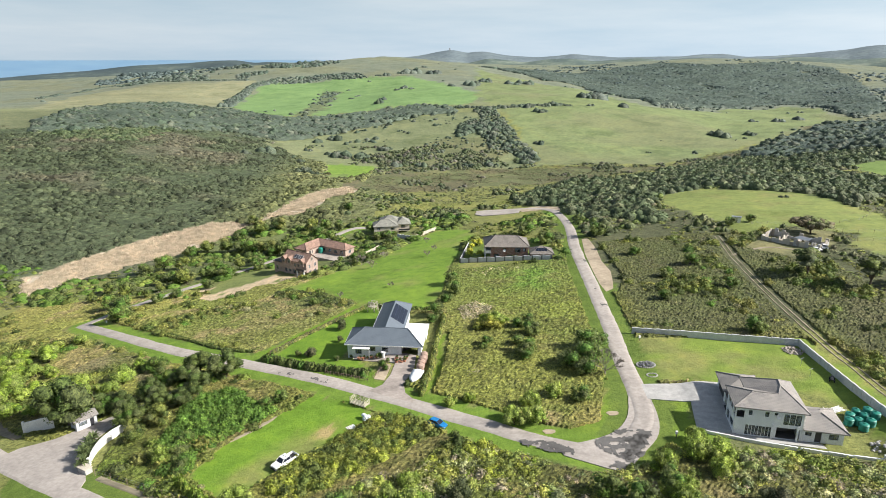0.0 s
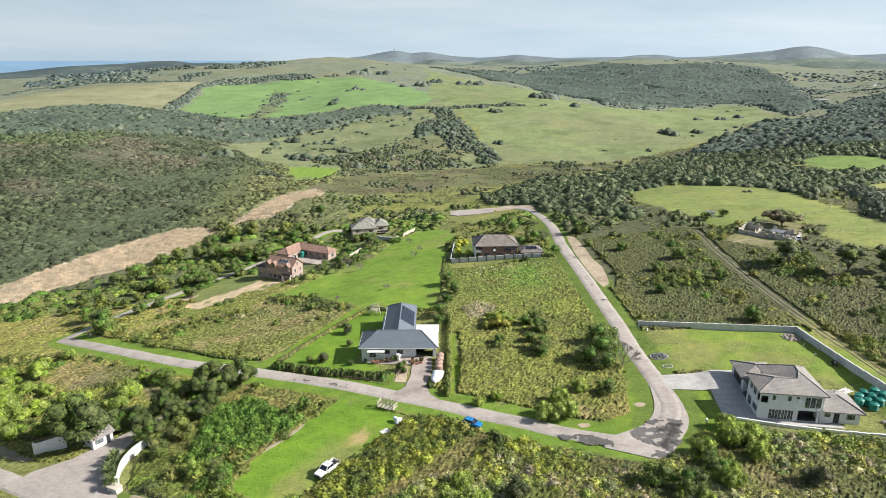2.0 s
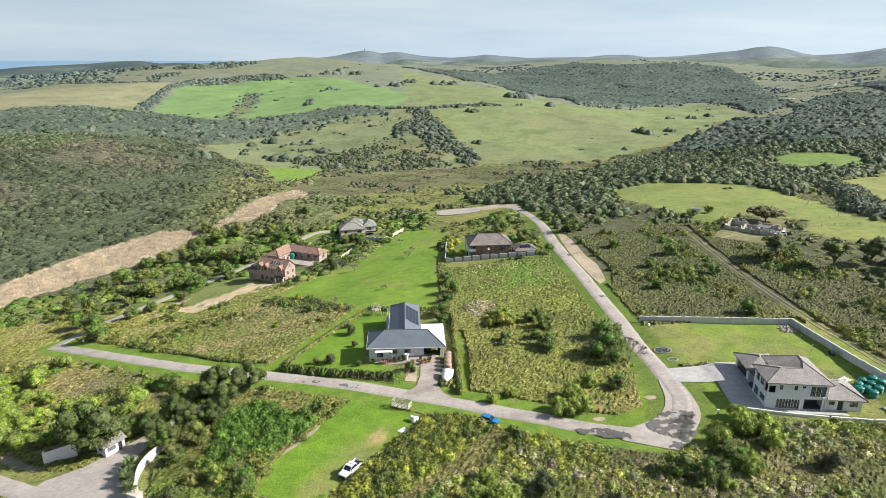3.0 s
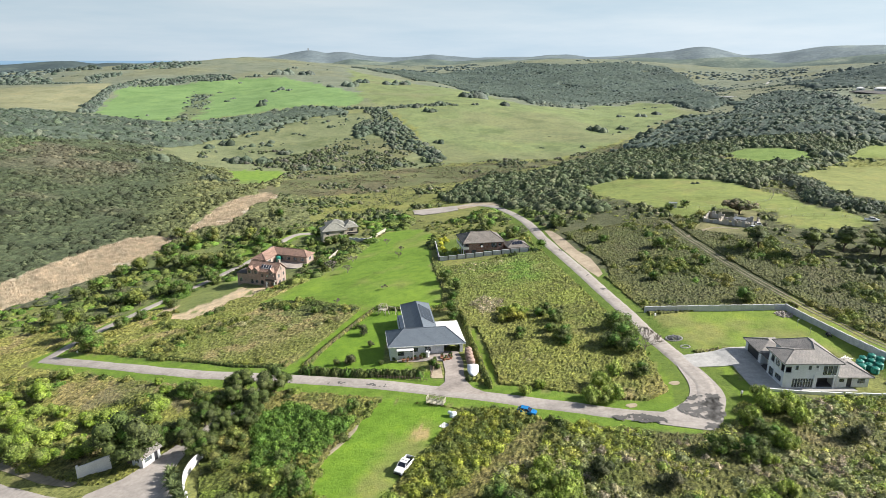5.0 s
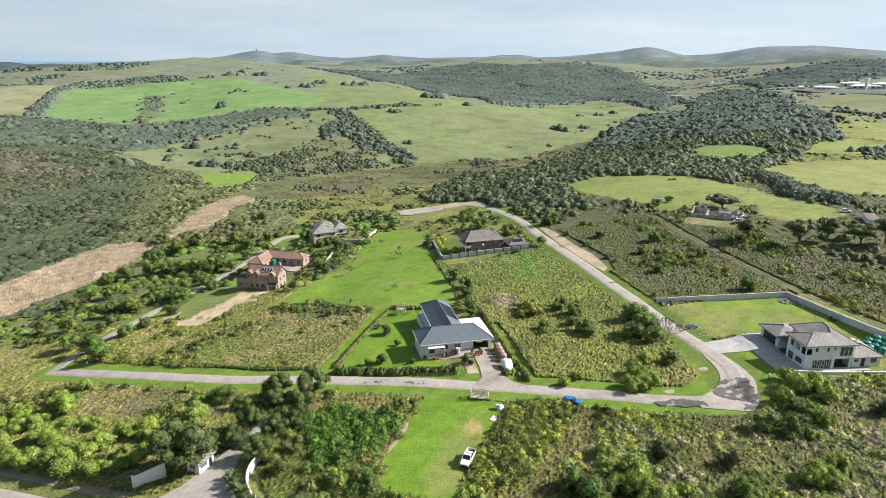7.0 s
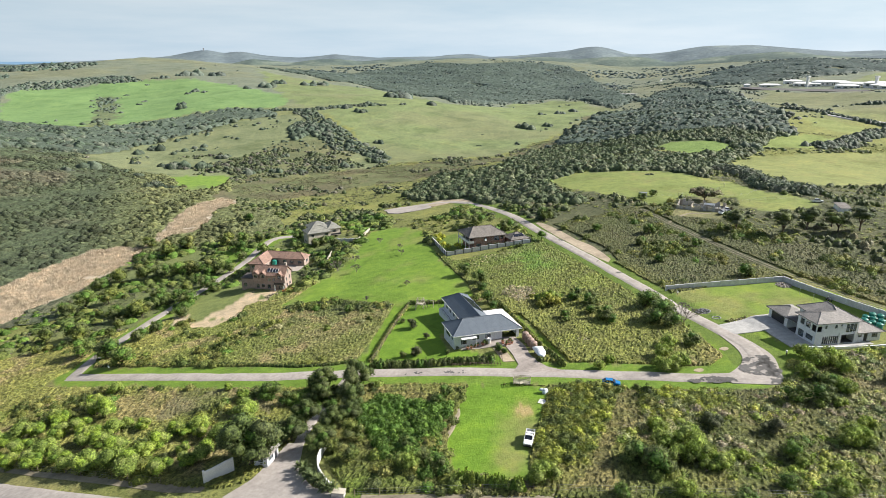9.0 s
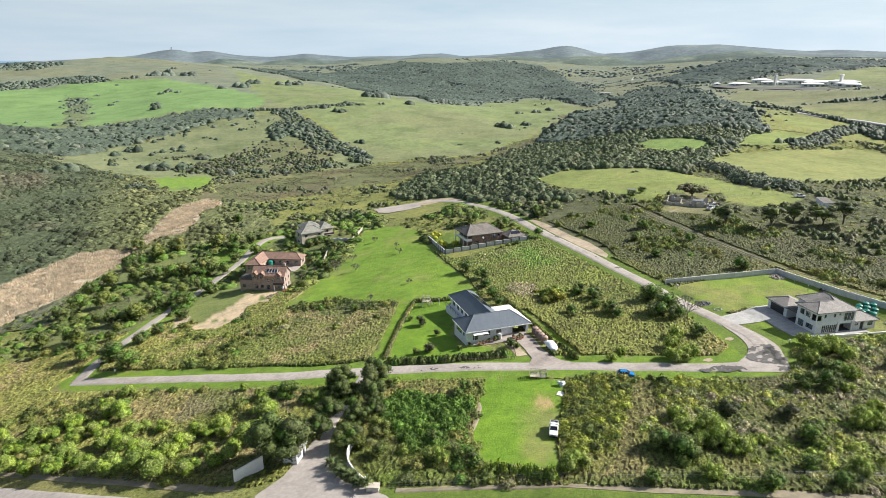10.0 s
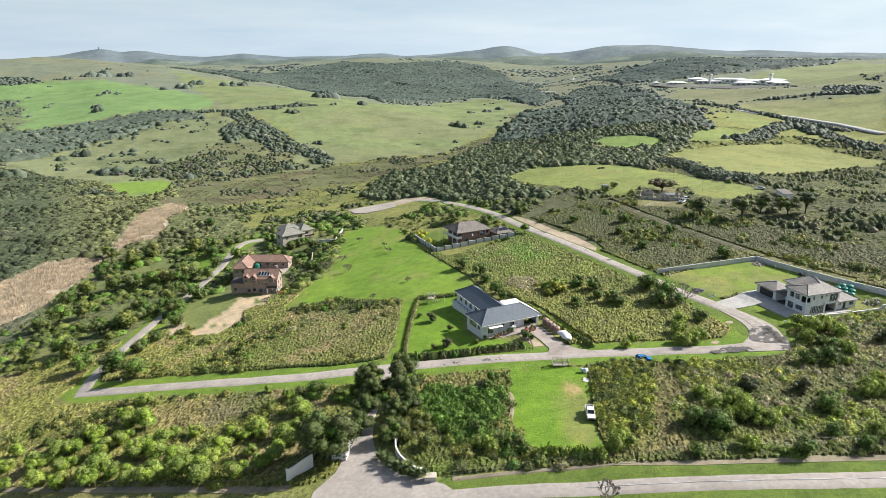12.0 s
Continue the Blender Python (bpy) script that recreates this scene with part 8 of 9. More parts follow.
def south_scrub():
    """Mixed low bushes that close over the heath below the road: grey, olive, green and pale."""
    x, y = scatter(-14, 75, 50, 98, 1.3)
    k = in_view(x, y) & ~inside(STRAW, x, y) & ~inside(V_GORSE, x, y) & (lattice(x, y, 9, 44) * 0.55 + lattice(x, y, 3.5, 45) * 0.45 > 0.36)
    x, y = x[k], y[k]
    k = open_land(x, y)
    x, y = x[k], y[k]
    rad = 0.55 + 1.0 * RNG.rand(len(x)) ** 2 + 0.9 * np.clip(lattice(x, y, 9, 44) - 0.45, 0, 1)
    tall = 0.15 + rad * (0.6 + 0.4 * RNG.rand(len(x)))
    w = lattice(x, y, 13, 46) * 0.6 + RNG.rand(len(x)) * 0.4
    t = np.where((w > 0.60)[:, None], tints(len(x), OLIVE * 1.6, OLIVE[3:4] * 1.6, FRESH), np.where((w < 0.42)[:, None], tints(len(x), GREYISH * 1.65, SCRUB * 1.7, ASH * 0.62), tints(len(x), OLIVE * 1.55, GREYISH * 1.6, OLIVE[1:2] * 1.3)))
    bush_field("scrub", x, y, rad, tall, t, SMALL_SHAPES, "mixed grey and green scrub below the road", "scrub")


def block(name, outline, cell, r0, r1, tallness, sets, label, category="bushes", shapes=NEAR_SHAPES):
    x, y = spread(outline, cell)
    rad = r0 + (r1 - r0) * RNG.rand(len(x))
    bush_field(name, x, y, rad, rad * tallness * (0.8 + 0.4 * RNG.rand(len(x))), tints(len(x), *sets), shapes, label, category)


def hill_tint(x, y):
    """Dull green scrub with grey-brown patches of dry brush, most of them higher up."""
    f = lattice(x, y, 52, 61) * 0.5 + lattice(x, y, 18, 62) * 0.5 + 0.30 * np.exp(-(((x + 225) / 70) ** 2 + ((y - 540) / 60) ** 2)) + 0.18 * np.exp(-(((x + 205) / 30) ** 2 + ((y - 412) / 30) ** 2))
    f = np.clip((f - 0.55) * 3.0, 0, 1)[:, None]
    t = np.array([0.084, 0.106, 0.064]) * (1 - f) + np.array([0.136, 0.132, 0.098]) * f
    w = np.clip((x + 150) / 40, 0, 1)[:, None]
    return t * (1 - 0.8 * w) + np.array([0.172, 0.190, 0.086]) * 0.8 * w


def mid_scrub():
    """Trees and bushes in clumps on the slopes, with lower growth between."""
    X, Y = jittered(-430, -40, 270, 680, 1.9)
    x, y = X.ravel(), Y.ravel()
    jx, jy = ragged(x, y)
    on = in_view(x, y, 1) & (np.hypot(x + 55, y + 40) < 720) & ~inside(REEDS, x, y) & ~((x > -140) & (y < 345)) & ~inside(SLOPE, jx, jy) & ~inside(SLOPE_GREEN, jx, jy) & ~inside(MARSH, jx, jy) & ~inside(PALE, jx, jy) & ~inside(SCRUB_SLOPE, jx, jy)
    on[on] = open_land(x[on], y[on])
    up = 0.05 + 0.5 * lattice(X, Y, 8, 94) + 0.8 * RNG.rand(*X.shape) ** 1.5
    crumple("hill_scrub", X, Y, on.reshape(X.shape), up, lambda px, py: hill_tint(px, py) * (0.62 + 0.82 * RNG.rand(len(px)))[:, None], "closed grey-green scrub on the hillside", "scrub")
    x, y = scatter(-430, 560, 60, 660, 3.95)
    k = (np.hypot(x + 55, y + 40) > 190) & ~((x > -172) & (x < 128) & (y < 236))
    jx, jy = ragged(x, y)
    k &= open_land(x, y) & in_view(x, y, 1) & ~inside(REEDS, x, y) & ~inside(SLOPE_GREEN, jx, jy) & (np.hypot(x + 55, y + 40) < 690)
    x, y, jx, jy = x[k], y[k], jx[k], jy[k]
    grass = (inside(SLOPE, jx, jy) | inside(MEADOW, jx, jy)) & ~inside(GULLY, jx, jy)
    marsh = inside(MARSH, jx, jy)
    wood = inside(WOOD_E, jx, jy) | inside(WOOD_E2, jx, jy) | inside(WOOD_FAR, jx, jy) | inside(BELT, jx, jy)
    gully = inside(GULLY, jx, jy)
    brush = inside(SCRUB_SLOPE, jx, jy)
    lower = (x > -140) & (x < 60) & (y < 345)
    left = (x < -60) & ~lower & ~grass
    n1 = lattice(x, y, 23, 23) * 0.55 + lattice(x, y, 8, 29) * 0.45
    need = np.where(gully, 0.42, np.where(wood, 0.20, np.where(brush, 0.40, np.where(grass, np.where(x < 60, 0.66, 0.80), np.where(marsh, 0.70, np.where(left, 0.27, np.where(lower, 0.41, 0.50)))))))
    k = n1 > need
    x, y, n1, lower, left, wood, marsh, need = (q[k] for q in (x, y, n1, lower, left, wood | gully, marsh, need))
    rad = 1.1 + 1.3 * RNG.rand(len(x)) ** 2 + 4.2 * np.clip(n1 - need, 0, 0.4) + wood * (0.5 + 1.3 * RNG.rand(len(x)) ** 2)
    tall = rad * (0.65 + 0.45 * RNG.rand(len(x))) * np.where(left, 0.85, 1.0)
    rad = np.where(left, rad * (0.7 + 0.75 * RNG.rand(len(x)) ** 1.5) + 1.9 * (RNG.rand(len(x)) > 0.94), rad)
    rad = np.where((x > 100) & (y < 300), rad * 0.72, np.where(lower, rad * 1.45, rad))
    t = np.where(wood[:, None], tints(len(x), WOODS * np.array((1.02, 1.06, 1.15))), np.where((left & (y > 285))[:, None], hill_tint(x, y) * (0.42 + 0.86 * RNG.rand(len(x)))[:, None],
                 np.where((lower | left)[:, None], tints(len(x), DARK, OLIVE[3:4], OLIVE[1:2] * 0.9, LUSH * 0.8), np.where((y > 440)[:, None], tints(len(x), SCRUB * np.array((0.74, 0.76, 1.0)), WOODS), tints(len(x), DARK, WOODS, SCRUB[1:])))))
    bush_field("thicket", x, y, rad, tall, t, MID_SHAPES, "dense dark green coastal thicket on the slopes", "thicket")
    x, y = scatter(-430, 480, 60, 620, 3.0)
    jx, jy = ragged(x, y)
    k = (np.hypot(x + 55, y + 40) > 190) & ~((x > -172) & (x < 128) & (y < 236)) & open_land(x, y) & in_view(x, y, 1) & ~inside(REEDS, x, y) & ~inside(SLOPE_GREEN, jx, jy) & ~inside(SLOPE, jx, jy) & ~inside(MEADOW, jx, jy) & ~inside(WOOD_E, jx, jy) & ~inside(WOOD_E2, jx, jy) & ~inside(WOOD_FAR, jx, jy)
    k &= lattice(x, y, 11, 30) > np.where((x > 100) & (y < 300), 0.1, np.where((x < -60) & (y > 345), 0.75, 0.34))
    x, y = x[k], y[k]
    rad = 0.6 + 0.8 * RNG.rand(len(x))
    w = lattice(x, y, 26, 33)
    t = np.where((x < -60)[:, None] | (y > 400)[:, None], tints(len(x), SCRUB), np.where((w > 0.5)[:, None], tints(len(x), OLIVE), tints(len(x), SCRUB, OLIVE[:2])))
    t = np.where(inside(MARSH, x, y)[:, None], tints(len(x), RUSTY), t) * np.where((x < -60)[:, None], np.array([(0.95, 0.92, 1.0)]), 1.0)
    bush_field("low_scrub", x, y, rad, rad * 0.5, t, [leaf_shape(100 + i, 10, 0.50, 0.4, 0.05, False, 1.0) for i in range(5)], "low grey-green scrub between the thickets", "scrub", 0.05)


def reed_shape(seed):
    """A unit clump of upright dry blades."""
    r = np.random.RandomState(seed)
    n = 46
    a, d = r.rand(n) * 2 * math.pi, np.sqrt(r.rand(n))
    p = np.stack([d * np.cos(a), d * np.sin(a), np.zeros(n)], -1)
    w = np.stack([np.cos(a * 3.1), np.sin(a * 3.1), np.zeros(n)], -1) * 0.055
    top = p + np.stack([(r.rand(n) - 0.5) * 0.9, (r.rand(n) - 0.5) * 0.9, 0.35 + 0.65 * r.rand(n)], -1)
    i = np.arange(n)
    return np.vstack([p - w, p + w, top]), np.stack([i, n + i, 2 * n + i], -1)


def reeds():
    x, y = spread(REEDS, 1.15)
    k = (lattice(x, y, 9, 51) > 0.08) & inside(REEDS, x + (lattice(x, y, 4, 53) - 0.5) * 9, y + (lattice(x, y, 4, 54) - 0.5) * 9)
    x, y = x[k], y[k]
    rad = 0.9 + 0.5 * RNG.rand(len(x))
    bush_field("reeds", x, y, rad, 0.95 + 0.5 * RNG.rand(len(x)), tints(len(x), TAN * np.array((0.98, 0.99, 1.0))) * (1.03 + 0.25 * lattice(x, y, 7, 52))[:, None], [reed_shape(80 + i) for i in range(6)], "dry tan reed bed along the river", "reeds", 0.0, M_REED)


def crumple(name, X, Y, on, up, tint, label, category, smooth=False):
    """A crumpled sheet of growth that dips into the ground at its edge."""
    Z = land(X, Y) + (lattice(X, Y, 70, 2) - 0.5) * np.clip((np.hypot(X + 55, Y + 40) - 300) / 150, 0, 6) + np.where(on, up, -0.4 - up.max() * 0.4)
    ny, nx = X.shape
    i = np.arange(ny * nx).reshape(ny, nx)
    a, b, c, e = i[:-1, :-1], i[:-1, 1:], i[1:, 1:], i[1:, :-1]
    keep = on[:-1, :-1] | on[:-1, 1:] | on[1:, 1:] | on[1:, :-1]
    tri = np.concatenate([np.stack([a[keep], b[keep], c[keep]], -1), np.stack([a[keep], c[keep], e[keep]], -1)])
    used, inv = np.unique(tri, return_inverse=True)
    co = np.stack([X, Y, Z], -1).reshape(-1, 3)[used]
    me = tri_mesh(name, co, inv.reshape(-1, 3), np.c_[tint(co[:, 0], co[:, 1]), np.ones(len(co))], smooth=smooth)
    return tagged(new(name, me), label, category, kind="stuff")


def jittered(x0, x1, y0, y1, cell):
    X, Y = np.meshgrid(np.arange(x0, x1, cell), np.arange(y0, y1, cell))
    return X + (RNG.rand(*X.shape) - 0.5) * cell * 0.7, Y + (RNG.rand(*X.shape) - 0.5) * cell * 0.7


def canopy(name, outline, cell, label, clear=(), gap=0.2):
    """The closed roof of a wood seen from afar."""
    xs, ys = [p[0] for p in outline], [p[1] for p in outline]
    X, Y = jittered(min(xs) - 50, max(xs) + 50, min(ys) - 50, max(ys) + 50, cell)
    jx, jy = ragged(X, Y)
    on = inside(outline, jx, jy) & (np.hypot(X + 55, Y + 40) > 680) & (lattice(X, Y, 55, 65) * 0.7 + lattice(X, Y, 20, 66) * 0.3 > gap)
    for p in clear:
        on &= ~inside(p, jx, jy)
    g = on.astype(int)
    on[1:-1, 1:-1] &= (g[:-2, 1:-1] + g[2:, 1:-1] + g[1:-1, :-2] + g[1:-1, 2:]) > 2
    up = 0.6 + 1.6 * lattice(X, Y, 16, 67) + min(cell * 0.85, 3.6) * RNG.rand(*X.shape) ** 1.3

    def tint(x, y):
        # haze blue and the shade between crowns are put into this tint
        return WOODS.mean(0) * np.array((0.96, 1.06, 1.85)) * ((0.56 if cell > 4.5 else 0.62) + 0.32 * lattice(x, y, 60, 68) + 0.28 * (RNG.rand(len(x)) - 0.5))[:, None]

    return crumple(name, X, Y, on, up, tint, label, "woods", True)


FIELDS = (FIELD_E, FIELD_E2, FIELD_E3, FIELD_E4, FIELD_N, FIELD_M, FIELD_H, PADDOCK)


def along(line, width, step):
    """Jittered points along a plan line."""
    p = smooth_line(line, step)
    n = max(1, int(width / step + 0.5))
    x, y = np.repeat(p[:, 0], n), np.repeat(p[:, 1], n)
    return x + (RNG.rand(len(x)) - 0.5) * width, y + (RNG.rand(len(x)) - 0.5) * width


def far_woods():
    """Forests, hedgerows, copses and single bushes on the hills."""
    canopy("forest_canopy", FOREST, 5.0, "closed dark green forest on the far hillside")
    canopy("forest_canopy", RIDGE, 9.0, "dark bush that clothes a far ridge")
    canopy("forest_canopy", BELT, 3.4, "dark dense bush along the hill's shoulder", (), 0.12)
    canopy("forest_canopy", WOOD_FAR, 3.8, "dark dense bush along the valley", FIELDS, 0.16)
    rows = []

    def put(x, y, r0, r1, flat, rise=-0.12):
        r = (r0 + (r1 - r0) * RNG.rand(len(x)) ** 1.8) * (0.62 + 0.85 * lattice(x, y, 26, 77))
        rows.append(np.c_[x, y, r, r * flat * (0.8 + 0.4 * RNG.rand(len(x))), -rise / r if rise > 0 else np.full(len(x), -rise)])

    # closed woods
    for outline, cell, r0, r1, rise in ((BELT, 6.0, 1.6, 4.6, 1.2), (WOOD_FAR, 6.1, 1.7, 5.1, 1.2), (FOREST, 10.8, 2.8, 6.6, 0.6), (RIDGE, 13.0, 3.0, 6.5, 0.4), (TOP_HEDGE, 8.0, 3.0, 6.0, -0.1), (COAST_WOOD, 13.0, 4.0, 9.5, -0.1),
                                        (COAST_WOOD_B, 9.0, 3.0, 6.5, -0.1), (CREST_WOOD, 10.0, 4.0, 9.0, -0.1), (CREST_WOOD_B, 10.0, 4.0, 8.0, -0.1), (CREST_WOOD_C, 11.0, 4.0, 9.0, -0.1), (COPSE_N, 7.0, 3.0, 5.5, -0.1), (COPSE_N2, 8.0, 3.0, 5.5, -0.1), (GULLY, 5.0, 2.2, 5.0, -0.1)):
        x, y = spread(outline, cell)
        d = np.hypot(x + 55, y + 40)
        k = (d > (520 if outline is GULLY else 680)) & (lattice(x, y, 55, 65) * 0.7 + lattice(x, y, 20, 66) * 0.3 > (0.36 if outline is COAST_WOOD else 0.16))
        put(x[k], y[k], r0, r1, 0.55 if outline in (FOREST, RIDGE) else 0.72, rise)
    # hedgerows
    for line, width, r0, r1 in ((HEDGE_FIELD, 16, 3.0, 5.5), (HEDGE_PALE, 10, 2.0, 3.6), (HEDGE_ROAD, 9, 2.0, 4.0), (HEDGE_N, 10, 2.0, 4.5), (HEDGE_S, 13, 2.5, 5.5), (HEDGE_M, 16, 2.5, 5.0), (HEDGE_SLOPE, 8, 1.8, 3.6)):
        put(*along(line, width, r0 * 1.15), r0, r1, 0.9)
    # clumps
    for cx, cy, cr in PASTURE_CLUMPS + SLOPE_CLUMPS + VALLEY_CLUMPS:
        n = 3 + int(cr * 0.8)
        a, q = RNG.rand(n) * 2 * math.pi, np.sqrt(RNG.rand(n)) * cr * 0.75
        put(cx + q * np.cos(a), cy + q * np.sin(a) * 0.7, cr * 0.28, cr * 0.62, 0.9)
    # loose bushes over the pastures and the rough ground to the east
    x, y = scatter(-650, 1250, 480, 1750, 8.4)
    jx, jy = ragged(x, y)
    d = np.hypot(x + 55, y + 40)
    g = lattice(x, y, 34, 24) * 0.55 + lattice(x, y, 13, 36) * 0.45
    need = np.full(len(x), 0.86)
    for outline, v in ((SLOPE, 0.68), (MEADOW, 0.88), (GREEN, 0.93), (PALE, 0.97), (GREEN_GULLY, 0.40), (SCRUB_SLOPE, 0.40), (GULLY, 0.30), (MARSH, 0.74), (HILL, 0.40)):
        need[inside(outline, jx, jy)] = v
    wild = (x > 330) & (need > 0.8) & ~inside(MEADOW, jx, jy)
    for outline in FIELDS:
        wild &= ~inside(outline, jx, jy)
        need[inside(outline, jx, jy)] = 0.90
    need[wild] = 0.56
    k = in_view(x, y, 0) & (d > 690) & (g > need) & ~inside(FOREST, jx, jy) & ~((x > 870) & (y > 660) & (y < 970))
    put(x[k], y[k], 1.2, 4.0, 0.75)
    # scattered bush on the hills behind
    x, y = scatter(300, 2100, 1150, 2500, 19.0)
    d = np.hypot(x + 55, y + 40)
    k = (d > 1650) & (d < 2600) & ~inside(FOREST, x, y) & ~inside(RIDGE, x, y) & (lattice(x, y, 120, 27) * 0.6 + lattice(x, y, 45, 39) * 0.4 > 0.50)
    put(x[k], y[k], 4.0, 9.0, 0.55)
    x, y, rad, tall, lift = np.vstack(rows).T
    d = np.hypot(x + 55, y + 40)
    # tints go bluer in steps of distance, which puts haze into them
    t = tints(len(x), WOODS * np.array((0.88, 0.96, 1.65)), HAZED_WOODS * np.array((0.86, 0.90, 1.05)))
    t = np.where((d > 1850)[:, None], tints(len(x), HAZED_WOODS * np.array((0.74, 0.84, 1.15))), t)
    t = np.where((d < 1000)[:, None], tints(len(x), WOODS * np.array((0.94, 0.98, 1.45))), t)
    near = d < 1000
    close = d < 560
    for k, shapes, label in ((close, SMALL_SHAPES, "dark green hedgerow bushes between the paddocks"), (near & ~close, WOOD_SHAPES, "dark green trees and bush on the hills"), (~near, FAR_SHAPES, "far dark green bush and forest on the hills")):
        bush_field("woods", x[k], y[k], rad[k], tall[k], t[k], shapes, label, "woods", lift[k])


# ---- single trees ----
def merge(shapes):
    V, F, n = [], [], 0
    for v, f in shapes:
        V.append(v)
        F.append(f + n)
        n += len(v)
    return np.vstack(V), np.vstack(F)


def crown(seed, kind):
    """Leaf clumps set out on limbs into an uneven crown. Returns points, triangles, limb ends and tint sets."""
    r = np.random.RandomState(seed)
    spec = {"milkwood": (22, 3.1, 1.9, 3.6, 1.25, 125, 0.12, (DARK, DARK * 0.9, LUSH[1:2] * 0.8)), "citrus": (12, 1.35, 0.9, 1.75, 0.95, 125, 0.12, (FRESH * 0.95, LIME * 0.88)),
            "willow": (16, 1.8, 1.0, 1.7, 0.86, 140, 0.13, (LIME * 0.9, LIME, FRESH * 0.9)), "pine": (18, 3.0, 1.9, 4.6, 1.45, 70, 0.15, (DARK, WOODS)),
            "wild": (11, 1.5, 1.0, 1.6, 1.0, 130, 0.12, (DARK * 1.1, DARK * 1.25, OLIVE[3:4] * 1.05, LUSH[1:2] * 0.9)), "lush": (11, 1.5, 1.0, 1.6, 1.0, 125, 0.125, (LUSH * 0.8, DARK[2:3] * 1.1, OLIVE[3:4])),
            "olive": (12, 1.6, 1.2, 1.9, 1.0, 125, 0.125, (OLIVE, OLIVE[3:4], DARK)), "gold": (9, 1.5, 0.7, 1.1, 0.95, 125, 0.12, (GOLD[1:2] * 0.85, YELLOW[2:] * 0.8)), "greybush": (10, 1.4, 0.9, 1.5, 0.95, 160, 0.10, (GREYISH * 0.55, SCRUB[3:] * 0.8)), "ball": (1, 0.0, 0.0, 1.1, 1.15, 300, 0.10, (YELLOW[:2],)), "globe": (1, 0.0, 0.0, 1.9, 1.8, 420, 0.08, (LUSH * 0.7,)),
            "acacia": (44, 5.6, 1.2, 3.4, 1.8, 60, 0.14, (RUSTY, RUSTY * 0.8, GREYISH))}[kind]
    n, rx, rz, zc, cr, leaves, size, sets = spec
    out, ends, tint = [], [], []
    for i in range(n):
        d = r.normal(size=3)
        d /= np.linalg.norm(d)
        d *= r.rand() ** 0.4
        c = np.array([d[0] * rx, d[1] * rx, zc + d[2] * rz])
        s = cr * (0.75 + 0.5 * r.rand())
        v, f = leaf_shape(seed * 50 + i, leaves, size, 0.35, -0.75, True, 0.2, fine=(6, 4), fill=0.80 if kind in ("milkwood", "citrus", "ball", "globe", "pine", "acacia") else 0.68, wild=0.75)
        st = np.array([1, 1, 0.8 if kind not in ("willow", "pine", "acacia") else (1.12 if kind == "willow" else 0.5)])
        out.append((v * s * st + c, f))
        p = np.vstack(sets)
        tint.append(np.repeat((p[r.randint(len(p))] * (0.85 + 0.3 * r.rand()))[None], len(v), 0))
        ends.append(c)
    v, f = merge(out)
    t = np.vstack(tint)
    return v, f, ends, np.c_[t, np.ones(len(t))]


def trunk_mesh(kind, ends, seed):
    r = random.Random(seed)
    big = {"milkwood": 0.32, "pine": 0.26, "acacia": 0.34}.get(kind, 0.13)
    low = min(e[2] for e in ends) * 0.45
    bm = bmesh.new()
    tube(bm, (0, 0, -0.4), (0.05, 0.03, low), big, big * 0.75, 7, False)
    for e in ends[:9]:
        mid = (e[0] * 0.45 + r.uniform(-0.15, 0.15), e[1] * 0.45 + r.uniform(-0.15, 0.15), low + (e[2] - low) * 0.55)
        tube(bm, (0.05, 0.03, low - 0.05), mid, big * 0.5, big * 0.3, 5, False)
        tube(bm, mid, tuple(e), big * 0.3, big * 0.1, 5, False)
    me = bpy.data.meshes.new("trunk")
    bm.to_mesh(me)
    bm.free()
    me.materials.append(M_BARK)
    return me


TREE_KINDS = {}
TREE_LABELS = {"milkwood": "spreading dark evergreen tree with a dense domed crown", "citrus": "rounded bright green young tree in a rough grove",
               "willow": "feathery pale green bush tree with upright plumes", "pine": "dark flat-topped pine with open tiers", "wild": "dark green bushy tree on rough ground",
               "ball": "clipped yellow-green ball shrub by a garden wall", "globe": "clipped round dark green tree by the road", "lush": "glossy deep green bush on rough ground", "olive": "olive green bushy tree with a loose crown", "gold": "low yellow-green flowering bush on the plot", "greybush": "rounded grey-brown twiggy bush on the heath", "acacia": "broad brownish umbrella thorn tree beside a ruin"}


def plant(kind, x, y, size=1.0, turn=None):
    """One tree: an Empty with a trunk and a crown; alike trees share their meshes."""
    if kind not in TREE_KINDS:
        TREE_KINDS[kind] = []
        for i in range(3):
            v, f, ends, t = crown(len(TREE_KINDS) * 7 + i + 3, kind)
            TREE_KINDS[kind].append((tri_mesh("crown", v, f, t), trunk_mesh(kind, ends, i)))
    cm, tm = TREE_KINDS[kind][int(abs(x * 7 + y * 13)) % 3]
    a = (x * 53 + y * 31) % 360 if turn is None else turn
    s = size * (0.92 + 0.16 * ((x * 3.7 + y * 1.3) % 1))
    e = thing("clipped_shrub" if kind in ("ball", "globe") else "tree", pose(x, y, gz(x, y), 0, 0, a) @ Matrix.Diagonal((s, s, s * (0.94 + 0.12 * ((x * 1.9) % 1)), 1)), TREE_LABELS[kind], "shrub" if kind in ("ball",) else "tree", kind + " trees")
    for name, me in (("trunk", tm), ("crown", cm)):
        o = new(name, me)
        o.parent = e
    return e


